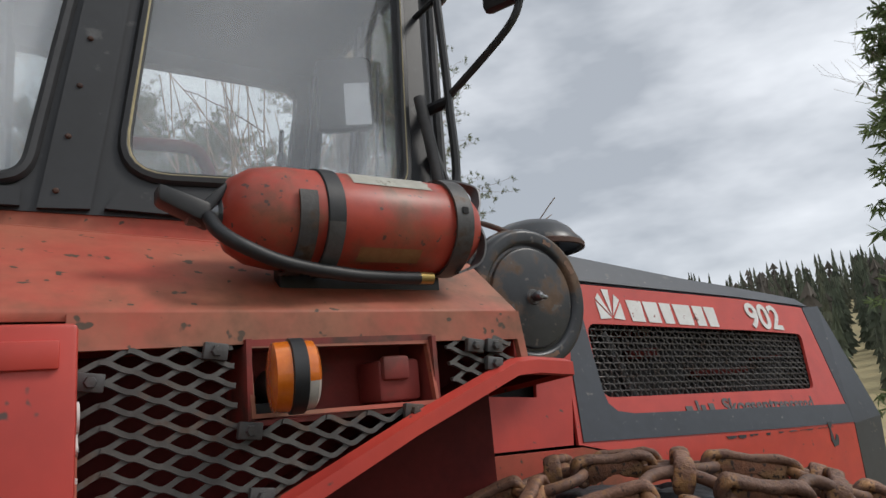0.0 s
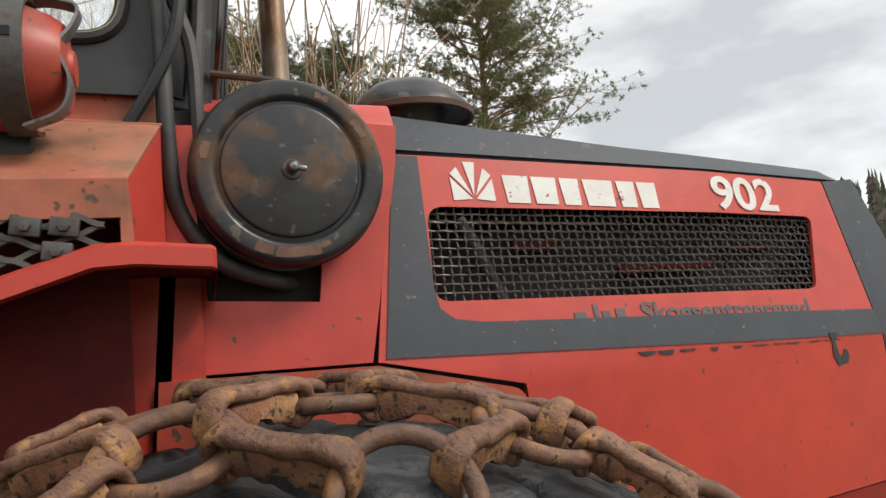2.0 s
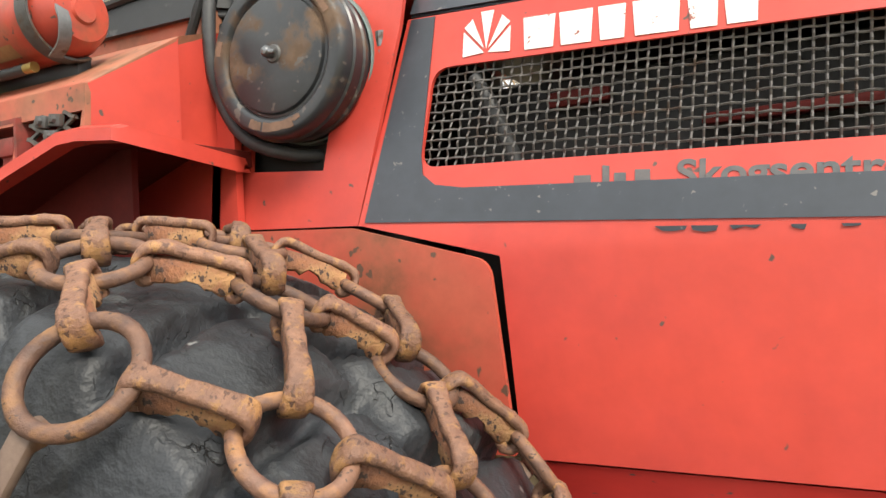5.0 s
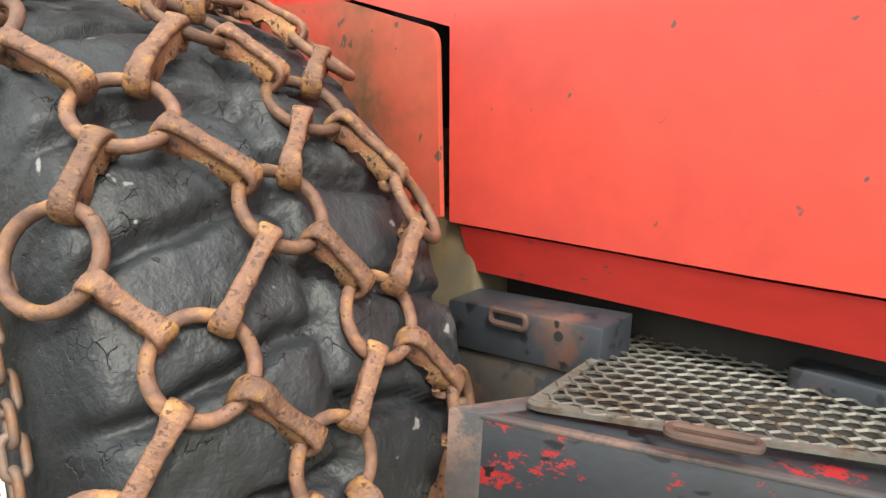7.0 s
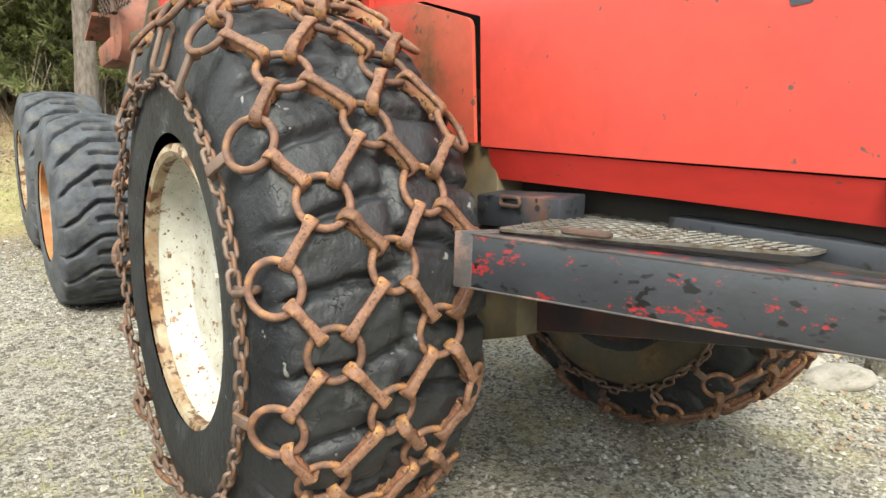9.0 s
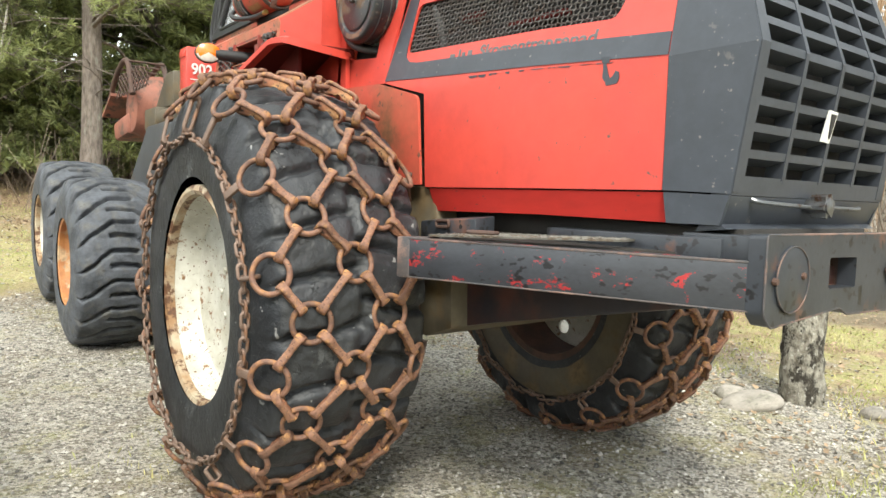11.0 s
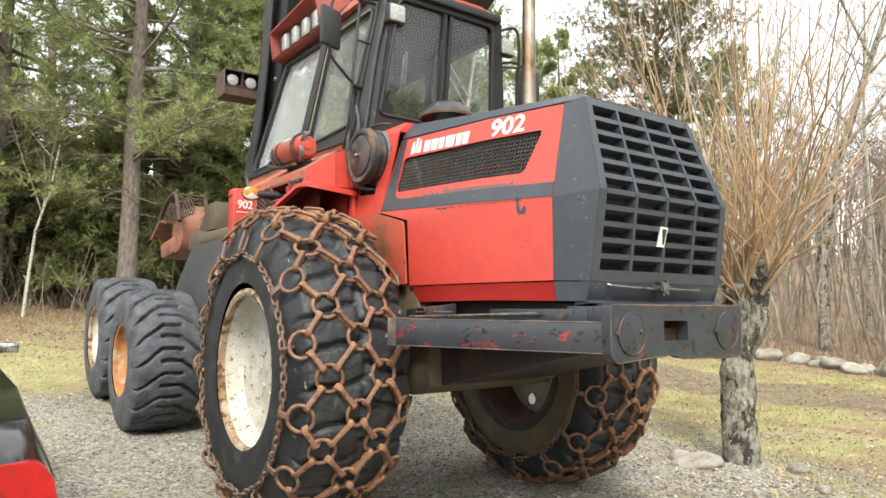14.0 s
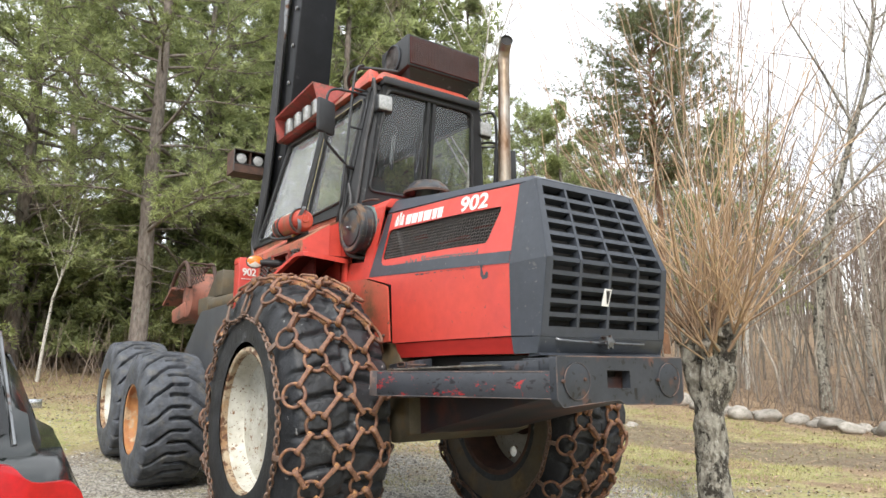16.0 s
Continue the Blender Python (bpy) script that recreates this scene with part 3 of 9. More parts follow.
def ground_sheet():
    def axis(lo, hi):
        out, v, step = [], 0.0, 0.22
        while v < hi:
            out.append(v)
            v += step
            step = min(step * 1.07, 14.0) if v > 7 else step
        out.append(hi)
        neg, v, step = [], 0.0, 0.22
        while v > lo:
            v -= step
            neg.append(max(v, lo))
            step = min(step * 1.07, 14.0) if v < -7 else step
        return neg[::-1] + out
    xs, ys = axis(-420, 460), axis(-420, 460)
    verts = [(x, y, gz(x, y)) for y in ys for x in xs]
    w = len(xs)
    faces = [(j * w + i, j * w + i + 1, (j + 1) * w + i + 1, (j + 1) * w + i) for j in range(len(ys) - 1) for i in range(w - 1)]
    return verts, faces


def ground_material():
    m = bpy.data.materials.new("gravel_and_spring_grass")
    m.use_nodes = True
    n, l = m.node_tree.nodes, m.node_tree.links
    b = n["Principled BSDF"]
    co = n.new("ShaderNodeTexCoord")

    def tex(s, d=5.0, r=0.6, kind="ShaderNodeTexNoise"):
        t = n.new(kind)
        t.inputs["Scale"].default_value = s
        if kind == "ShaderNodeTexNoise":
            t.inputs["Detail"].default_value, t.inputs["Roughness"].default_value = d, r
        l.new(co.outputs["Object"], t.inputs["Vector"])
        return t

    def rng(src, a, z, lo=0.0, hi=1.0):
        r = n.new("ShaderNodeMapRange")
        r.interpolation_type = "SMOOTHSTEP"
        for k, v in (("From Min", a), ("From Max", z), ("To Min", lo), ("To Max", hi)):
            r.inputs[k].default_value = v
        l.new(src, r.inputs["Value"])
        return r.outputs["Result"]

    def mix(f, a, z, kind="MIX"):
        x = n.new("ShaderNodeMixRGB")
        x.blend_type = kind
        for k, v in ((0, f), (1, a), (2, z)):
            if isinstance(v, (int, float)):
                x.inputs[k].default_value = v
            elif isinstance(v, tuple):
                x.inputs[k].default_value = (*v, 1)
            else:
                l.new(v, x.inputs[k])
        return x.outputs[0]

    def maths(op, a, z):
        x = n.new("ShaderNodeMath")
        x.operation = op
        for k, v in ((0, a), (1, z)):
            if isinstance(v, (int, float)):
                x.inputs[k].default_value = v
            else:
                l.new(v, x.inputs[k])
        return x.outputs[0]

    vor = tex(62.0, kind="ShaderNodeTexVoronoi")
    vg = n.new("ShaderNodeRGBToBW")
    l.new(vor.outputs["Color"], vg.inputs[0])
    grav = mix(rng(vg.outputs[0], 0.15, 0.9), (0.115, 0.105, 0.088), (0.56, 0.53, 0.47))
    v2 = tex(47.0, kind="ShaderNodeTexVoronoi")
    v2g = n.new("ShaderNodeRGBToBW")
    l.new(v2.outputs["Color"], v2g.inputs[0])
    grav = mix(rng(v2g.outputs[0], 0.66, 0.72), grav, (0.42, 0.39, 0.335))
    grav = mix(rng(v2g.outputs[0], 0.26, 0.20), grav, (0.13, 0.12, 0.10))
    grav = mix(rng(tex(150.0, 2.0).outputs["Fac"], 0.35, 0.65, 0.0, 0.35), grav, (0.235, 0.215, 0.175))
    grav = mix(rng(tex(1.3).outputs["Fac"], 0.45, 0.68), grav, mix(0.6, grav, (0.165, 0.130, 0.085)))
    green = mix(rng(tex(2.4).outputs["Fac"], 0.35, 0.65), (0.265, 0.290, 0.088), (0.44, 0.40, 0.19))
    green = mix(rng(tex(9.0, 5.0, 0.7).outputs["Fac"], 0.42, 0.62), green, (0.40, 0.345, 0.19))
    green = mix(rng(tex(38.0, 3.0).outputs["Fac"], 0.40, 0.75), green, (0.19, 0.165, 0.07))
    earth = mix(rng(tex(3.0).outputs["Fac"], 0.35, 0.65), (0.20, 0.135, 0.082), (0.29, 0.20, 0.125))
    earth = mix(rng(tex(60.0, 3.0).outputs["Fac"], 0.4, 0.7), earth, (0.33, 0.24, 0.15))
    straw = mix(rng(tex(0.4).outputs["Fac"], 0.3, 0.7), (0.43, 0.35, 0.19), (0.36, 0.31, 0.17))
    sep = n.new("ShaderNodeSeparateXYZ")
    l.new(co.outputs["Object"], sep.inputs[0])
    px, py = sep.outputs[0], sep.outputs[1]
    wob = rng(tex(0.55).outputs["Fac"], 0.2, 0.8, -2.2, 2.2)
    # the gravel yard reaches round the machine; grass begins beyond its edge
    ex = maths("DIVIDE", maths("ADD", px, -0.9), 4.8)
    ey = maths("DIVIDE", maths("ADD", py, 4.2), 7.5)
    dist = maths("SQRT", maths("ADD", maths("MULTIPLY", ex, ex), maths("MULTIPLY", ey, ey)), 0)
    off = rng(maths("ADD", dist, maths("MULTIPLY", wob, 0.10)), 0.92, 1.18)
    tuft = rng(tex(1.8, 6.0, 0.7).outputs["Fac"], 0.47, 0.62)
    gfac = maths("MAXIMUM", maths("MULTIPLY", off, rng(tex(0.9, 6.0, 0.65).outputs["Fac"], 0.40, 0.56)), maths("MULTIPLY", tuft, 0.42))
    col = mix(gfac, mix(off, grav, earth), green)
    woods = maths("MAXIMUM", rng(maths("ADD", py, wob), 10.2, 12.0), rng(maths("ADD", maths("MULTIPLY", px, -1.0), wob), 5.6, 9.0))
    col = mix(woods, col, earth)
    track = maths("MULTIPLY", rng(maths("ADD", py, maths("MULTIPLY", wob, 0.25)), 6.6, 6.6 + 0.7), rng(maths("ADD", py, maths("MULTIPLY", wob, 0.25)), 9.6, 9.6 - 0.7))
    mud = mix(rng(tex(5.0, 6.0, 0.7).outputs["Fac"], 0.4, 0.6), (0.125, 0.095, 0.065), (0.21, 0.165, 0.115))
    col = mix(maths("MULTIPLY", track, 0.85), col, mud)
    field = rng(maths("ADD", px, wob), 9.0, 13.0)
    col = mix(field, col, straw)
    l.new(col, b.inputs["Base Color"])
    b.inputs["Roughness"].default_value = 0.95
    bp = n.new("ShaderNodeBump")
    bp.inputs["Strength"].default_value, bp.inputs["Distance"].default_value = 0.9, 0.018
    hh = maths("ADD", maths("MULTIPLY", vor.outputs["Distance"], 0.6), tex(70.0, 4.0).outputs["Fac"])
    l.new(hh, bp.inputs["Height"])
    l.new(bp.outputs[0], b.inputs["Normal"])
    return m


gv, gf = ground_sheet()
ground = tagged(new("ground", raw("ground", gv, gf, ground_material(), True)), "grey gravel yard running into spring grass and leaf litter", "ground", kind="structure")


# ---- the forestry machine: x runs to the radiator grille, the seen side faces -y ----
harvester = thing("harvester", (1.24, 0.49, 0.0), "red and slate-grey forestry harvester with chained wheels on gravel", "harvester")


def zc(x):
    return 1.735 - 0.052 * (x - 1.5)


def skin(x, z, out=0.0):
    """The hood's side skin: upright below the crease, leaning in above it."""
    y = max(0.0, z - zc(x)) * 0.232
    return Vector((x, y + taper(x) - out, z))


def taper(x):
    """The hood draws in towards its nose."""
    return max(0.0, x - 2.38) * 0.092


def straight(x, z, out=0.0):
    return skin(x, z, out) - Vector((0, taper(x), 0))


def drawn_in(bm):
    """Bends a straight sheet where the hood begins to draw in."""
    bmesh.ops.bisect_plane(bm, geom=bm.verts[:] + bm.edges[:] + bm.faces[:], plane_co=(2.38, 0, 0), plane_no=(1, 0, 0))
    for w in bm.verts:
        w.co.y += taper(w.co.x)


# hood side, lower panel, its bottom strip, and the panel above the crease with the vent
bm = bmesh.new()
plate(bm, rounded([(1.800, 1.303), (2.858, 1.303), (2.856, 1.6645), (1.478, 1.742), (1.775, 1.668)], 0.004), [], straight, 0.012)
drawn_in(bm)
hood_panel = part("side_panel", bm, red_paint, harvester, "faded red sheet hood side")
bm = bmesh.new()
plate(bm, [(1.838, 1.212), (2.4, 1.219), (2.872, 1.214), (2.860, 1.298), (1.822, 1.298)], [], lambda x, z: Vector((x, 0.006 + (1.298 - z) * 0.25, z)), 0.012)
drawn_in(bm)
part("bottom_strip", bm, strip_red, harvester, "deep red strip under the hood side")
vent = rounded([(1.604, 1.850), (2.662, 1.803), (2.740, 1.999), (1.621, 2.055)], [0.035, 0.025, 0.03, 0.04], 6)
bm = bmesh.new()
plate(bm, [(1.470, 1.7425), (2.856, 1.665), (2.853, 1.736), (2.838, 2.102), (1.552, 2.177)], [vent], straight, 0.010)
drawn_in(bm)
upper_panel = part("upper_side_panel", bm, red_paint, harvester, "red hood side with a mesh vent")

# painted slate band round the vent
band = [(1.486, 1.748), (1.562, 2.1740), (1.618, 2.1700), (1.606, 1.875), (1.612, 1.835), (1.640, 1.812), (1.70, 1.801), (2.8525, 1.735), (2.8555, 1.670), (2.3, 1.700)]
bm = bmesh.new()
plate(bm, band, [], lambda x, z: straight(x, max(z, zc(x)), 0.0032), 0.0030)
drawn_in(bm)
part("painted_band", bm, grey_paint, upper_panel, "scratched slate-grey painted band")

# woven wire behind the vent
bm = bmesh.new()
nx, pz = 58, 0.0193
for i in range(nx):
    x = 1.600 + i * 0.0198
    pts = [skin(x + 0.02 * (k / 24.0 - 0.5), 1.790 + k * 0.275 / 24, -0.016 + 0.0035 * (1 if (k + i) % 2 else -1)) for k in range(25)]
    pts = [p for p in pts if inside((p.x, p.z), [(1.590, 1.835), (2.672, 1.790), (2.755, 2.013), (1.610, 2.070)])]
    if len(pts) > 1:
        tube(bm, pts, 0.0024, 5, False)
for j in range(14):
    z0 = 1.800 + j * pz
    pts = [skin(1.592 + k * 0.0099, z0 - 0.046 * (k * 0.0099) + 0.01, -0.016 + 0.0030 * (1 if (k // 2 + j) % 2 else -1)) for k in range(118)]
    pts = [p for p in pts if inside((p.x, p.z), [(1.590, 1.835), (2.672, 1.790), (2.755, 2.013), (1.610, 2.070)])]
    if len(pts) > 1:
        tube(bm, pts, 0.0024, 5, False)
part("woven_wire_screen", bm, mesh_steel, upper_panel, "dark woven wire screen")

# decals: a white fan mark, six white blocks for the maker's name, the type number, worn dark lettering
def on_skin(poly, name, material, parent, out=0.0022):
    b2 = bmesh.new()
    plate(b2, poly, [], lambda x, z: skin(x, z, out), 0.0012)
    return part(name, b2, material, parent, smooth=False)


fx, fz = 1.736, 2.064
fan = [[(-0.050, 0.0), (-0.050, 0.054), (-0.004, 0.004)], [(0.050, 0.0), (0.050, 0.054), (0.004, 0.004)],
       [(-0.049, 0.062), (-0.032, 0.079), (-0.004, 0.012)], [(0.049, 0.062), (0.032, 0.079), (0.004, 0.012)],
       [(-0.014, 0.092), (0.014, 0.092), (0.0, 0.012)]]
for tri in fan:
    on_skin([(fx + u, fz + v - 0.05 * u) for u, v in tri], "white_fan_mark", white_decal, upper_panel)
bx, bz, sl, sh = 1.812, 2.058, -0.062, 0.066
blocks = [[(u + 0.004, 0), (u, 1), (u + w, 1), (u + w - 0.004, 0)] for u, w in ((0.0, 0.066), (0.074, 0.066), (0.150, 0.052), (0.214, 0.084), (0.310, 0.052), (0.370, 0.056))]
for blk in blocks:
    pts = [(bx + u * 0.965, bz + v * sh + sl * u) for u, v in blk]
    on_skin(pts, "white_name_block", white_decal, upper_panel)


def side_frame(x, z, out=0.0025):
    """A frame lying on the leaning hood side, text running along +x and falling with the hood."""
    p = skin(x, z, out)
    ex = Vector((1, 0.092 if x > 2.38 else 0.0, -0.050 if x > 2.38 else -0.058)).normalized()
    ez = Vector((0.0, 0.232, 1)).normalized()
    ez = (ez - ex * ez.dot(ex)).normalized()
    en = ex.cross(ez)
    return Matrix(((ex.x, ez.x, en.x, p.x), (ex.y, ez.y, en.y, p.y), (ex.z, ez.z, en.z, p.z), (0, 0, 0, 1)))


lettering("902", 0.122, side_frame(2.393, 2.029) @ Matrix.Diagonal((1.26, 1.03, 1, 1)), white_decal, "type_number", upper_panel)
lettering("Skogsentreprenad", 0.062, side_frame(2.085, 1.766, 0.0006) @ Matrix.Diagonal((1.16, 1.06, 1, 1)), dark_decal, "worn_lettering", upper_panel, bent=True)
for u, w, h in ((1.915, 0.03, 0.022), (1.965, 0.012, 0.035), (1.985, 0.02, 0.02), (2.02, 0.025, 0.022)):
    on_skin([(u, 1.780), (u + w, 1.778), (u + w, 1.778 + h), (u, 1.780 + h)], "worn_lettering", dark_decal, upper_panel)
rnd = random.Random(5)
u = 2.05
while u < 2.66:
    w, d = rnd.uniform(0.012, 0.075), rnd.uniform(0.003, 0.011)
    z0 = zc(u) - 0.003
    b2 = bmesh.new()
    plate(b2, [(u, z0), (u + w, z0 - 0.052 * w), (u + w * rnd.uniform(0.80, 0.97), z0 - d), (u + w * 0.5, z0 - d * rnd.uniform(0.3, 1.2)), (u + w * rnd.uniform(0.05, 0.3), z0 - d * rnd.uniform(0.5, 1.0))], [], lambda x, z: Vector((x, taper(x) - 0.0022, z)), 0.0012)
    part("paint_drip", b2, grey_paint, hood_panel, smooth=False)
    u += w + rnd.uniform(0.004, 0.05)
b2 = bmesh.new()
plate(b2, [(2.640, 1.690), (2.674, 1.688), (2.668, 1.672), (2.660, 1.668), (2.668, 1.640), (2.674, 1.624), (2.684, 1.632), (2.692, 1.645), (2.704, 1.640), (2.706, 1.622), (2.698, 1.608), (2.662, 1.605), (2.658, 1.616), (2.648, 1.628), (2.650, 1.664)], [], lambda x, z: Vector((x, taper(x) - 0.0022, z)), 0.0012)
part("paint_run", b2, grey_paint, hood_panel, "slate-grey paint smear", smooth=False)

# engine seen dimly behind the screen; the block's black carries the shade
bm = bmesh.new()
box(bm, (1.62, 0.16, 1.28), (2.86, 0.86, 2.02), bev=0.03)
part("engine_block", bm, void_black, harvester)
bm = bmesh.new()
tube(bm, curve_pts([(1.70, 0.10, 2.03), (1.74, 0.10, 1.95), (1.80, 0.09, 1.80)], 8), 0.016, 10)
part("engine_hose", bm, hose_rubber, harvester)
for pa, pb in (((1.84, 0.125, 1.98), (1.96, 0.125, 1.93)), ((2.46, 0.125, 1.93), (2.62, 0.125, 1.90)), ((2.12, 0.12, 1.90), (2.40, 0.12, 1.86))):
    bm = bmesh.new()
    box(bm, pa, (pb[0], pa[1] + 0.03, pb[2] + 0.02), bev=0.004)
    part("engine_bracket", bm, dark_red, harvester)

# far side of the hood and its roof
bm = bmesh.new()
plate(bm, [(1.48, 1.21), (2.858, 1.21), (2.856, 1.665), (1.48, 1.745)], [], lambda x, z: Vector((x, 1.028 - taper(x), z)), 0.012)
plate(bm, [(1.48, 1.745), (2.856, 1.665), (2.838, 2.10), (1.572, 2.175)], [], lambda x, z: Vector((x, 1.028 - taper(x) - max(0, z - zc(x)) * 0.232, z)), 0.010, (0, 1, 0))
part("far_side_panel", bm, red_paint, harvester)
bm = bmesh.new()
secs = []
for x, zr, ys, zt, yt in ((1.558, 2.180, 0.100, 2.286, 0.162), (2.2, 2.142, 0.102, 2.208, 0.158), (2.38, 2.131, 0.102, 2.191, 0.158), (2.70, 2.113, 0.130, 2.164, 0.178), (2.88, 2.103, 0.146, 2.148, 0.190), (2.955, 2.102, 0.152, 2.114, 0.192)):
    secs.append([Vector((x, ys - 0.002, zr)), Vector((x, yt, zt)), Vector((x, 1.04 - yt, zt)), Vector((x, 1.042 - ys, zr)),
                 Vector((x, 1.04 - yt - 0.01, zr)), Vector((x, yt + 0.01, zr))])
rows = [[bm.verts.new(p) for p in s] for s in secs]
for a, b in zip(rows, rows[1:]):
    for i in range(6):
        bm.faces.new((a[i], a[(i + 1) % 6], b[(i + 1) % 6], b[i]))
bm.faces.new(rows[0])
bm.faces.new(rows[-1][::-1])
bmesh.ops.recalc_face_normals(bm, faces=bm.faces[:])
bmesh.ops.bevel(bm, geom=[e for e in bm.edges if abs(e.verts[0].co.z - e.verts[1].co.z) < 0.09 and abs(e.verts[0].co.x - e.verts[1].co.x) > 0.01 and (e.verts[0].co.y < 0.2 or e.verts[0].co.y > 0.84)], offset=0.008, segments=2, affect="EDGES")
part("hood_roof", bm, grey_paint, harvester, "slate-grey sloping hood top")

# nose: side cheeks and the grille
NOSE = [(3.024, 1.214), (3.050, 1.292), (3.102, 1.674), (2.958, 2.108)]
WIDE = 1.050


def nose_x(z):
    for (x1, z1), (x2, z2) in zip(NOSE, NOSE[1:]):
        if z <= z2:
            return x1 + (x2 - x1) * (z - z1) / (z2 - z1)
    return NOSE[-1][0]


def nose_y(z):
    return 0.062 + (0.006 if z > 1.3 else 0) + max(0, z - 1.674) * 0.180


for side in (0, 1):
    bm = bmesh.new()
    fl = (lambda p: p) if side == 0 else (lambda p: Vector((p.x, WIDE - p.y, p.z)))
    low = [(2.876, 1.214), (3.024, 1.214), (3.048, 1.292), (2.863, 1.298)]
    mid = [(2.860, 1.303), (3.050, 1.296), (3.102, 1.674), (2.858, 1.665)]
    top = [(2.858, 1.665), (3.102, 1.674), (2.958, 2.108), (2.841, 2.102)]
    for poly in (low, mid, top):
        plate(bm, poly, [], lambda x, z: fl(skin(x, z, 0.0015) if x < 2.90 else Vector((x, nose_y(z) - 0.001, z))), 0.012, (0, 1 if side == 0 else -1, 0))
    part("nose_cheek", bm, grey_paint, harvester, "slate-grey hood corner panel", smooth=False)
# grille frame
bm = bmesh.new()


def gp(u, z, back=0.0):
    """A place on the grille's face: u runs across, 0 to 1."""
    y0 = nose_y(z) + 0.002
    return Vector((nose_x(z) - back, y0 + (WIDE - 2 * y0) * u, z))


def bar(bm, pts_u_z, w_u, w_z, depth):
    """A grille bar along stations of (u, z)."""
    sec = []
    for u, z in pts_u_z:
        a, b = gp(u - w_u / 2, z - w_z / 2), gp(u + w_u / 2, z + w_z / 2)
        if w_u > 0:
            a, b = gp(u - w_u / 2, z), gp(u + w_u / 2, z)
            sec.append([a + Vector((0.002, 0, 0)), b + Vector((0.002, 0, 0)), b - Vector((depth, 0, 0)), a - Vector((depth, 0, 0))])
        else:
            a, b = gp(u, z - w_z / 2), gp(u, z + w_z / 2)
            sec.append([a, b, b - Vector((depth, 0, 0.014)), a - Vector((depth, 0, 0.014))])
    rws = [[bm.verts.new(p) for p in s] for s in sec]
    for a, b in zip(rws, rws[1:]):
        for i in range(4):
            bm.faces.new((a[i], a[(i + 1) % 4], b[(i + 1) % 4], b[i]))
    bm.faces.new(rws[0])
    bm.faces.new(rws[-1][::-1])


for u in (0.024, 0.976):
    bar(bm, [(u, 1.30), (u, 1.674), (u, 2.103)], 0.048, 0, 0.07)
bar(bm, [(0.0, 1.318), (1.0, 1.318)], 0, 0.05, 0.06)
bar(bm, [(0.0, 2.090), (1.0, 2.090)], 0, 0.034, 0.06)
grille = part("grille", bm, dark_grille, harvester, "dark slate plastic radiator grille", smooth=False)
for u in (0.262, 0.5, 0.738):
    bm = bmesh.new()
    bar(bm, [(u, 1.335), (u, 1.674), (u, 2.076)], 0.020, 0, 0.05)
    part("upright_bar", bm, dark_grille, grille, smooth=False)
for k, z in enumerate([1.400, 1.467, 1.534, 1.602, 1.670, 1.738, 1.806, 1.874, 1.942, 2.010]):
    bm = bmesh.new()
    bar(bm, [(0.04, z), (0.96, z)], 0, 0.022, 0.052)
    part("cross_bar", bm, dark_grille, grille, smooth=False)
bm = bmesh.new()
prism(bm, [(3.018, 1.216), (3.050, 1.292), (2.96, 1.292), (2.95, 1.216)], "y", 0.064, WIDE - 0.064, 0.004)
prism(bm, [(2.965, 1.218), (3.020, 1.218), (3.040, 1.205), (2.95, 1.195)], "y", 0.07, WIDE - 0.07)
part("nose_sill", bm, grey_paint, harvester)
# radiator core in black: the shade behind the bars is its colour
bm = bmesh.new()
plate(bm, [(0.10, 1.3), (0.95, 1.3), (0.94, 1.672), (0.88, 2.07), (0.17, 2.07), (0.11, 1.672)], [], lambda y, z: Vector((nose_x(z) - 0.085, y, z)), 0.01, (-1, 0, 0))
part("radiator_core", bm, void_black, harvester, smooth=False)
bm = bmesh.new()
plate(bm, [(0.468, 1.456), (0.516, 1.454), (0.534, 1.542), (0.484, 1.545)], [], lambda y, z: Vector((nose_x(z) + 0.008, y, z)), 0.006, (-1, 0, 0))
part("emblem_plate", bm, white_decal, grille, "small white plate with a dark wedge", smooth=False)
bm = bmesh.new()
plate(bm, [(0.492, 1.535), (0.523, 1.534), (0.509, 1.466), (0.501, 1.467)], [], lambda y, z: Vector((nose_x(z) + 0.011, y, z)), 0.002, (-1, 0, 0))
part("dark_wedge", bm, black_paint, grille, smooth=False)
# catch under the grille: a bright star knob on a bar
bm = bmesh.new()
star = [[bm.verts.new((x, 0.486 + r * math.cos(k * math.pi / 12), 1.272 + r * math.sin(k * math.pi / 12))) for k in range(24) for r in ((0.037 if k % 4 < 2 else 0.026),)] for x in (3.064, 3.106)]
bm.faces.new(star[0][::-1])
bm.faces.new(star[1])
for k in range(24):
    bm.faces.new((star[0][k], star[0][(k + 1) % 24], star[1][(k + 1) % 24], star[1][k]))
lathe(bm, [(0.0, 0.03), (0.024, 0.026), (0.027, -0.02), (0.016, -0.06), (0.0, -0.06)], "x", (3.085, 0.486, 1.272), 16)
part("catch_knob", bm, bare_steel, harvester, "worn bare metal star knob")
bm = bmesh.new()
tube(bm, curve_pts([(3.045, 0.17, 1.285), (3.065, 0.21, 1.276), (3.068, 0.454, 1.268)], 6), 0.0065, 8)
tube(bm, curve_pts([(3.068, 0.514, 1.270), (3.066, 0.735, 1.266), (3.056, 0.81, 1.268)], 6), 0.0065, 8)
part("catch_bar", bm, bare_steel, harvester)

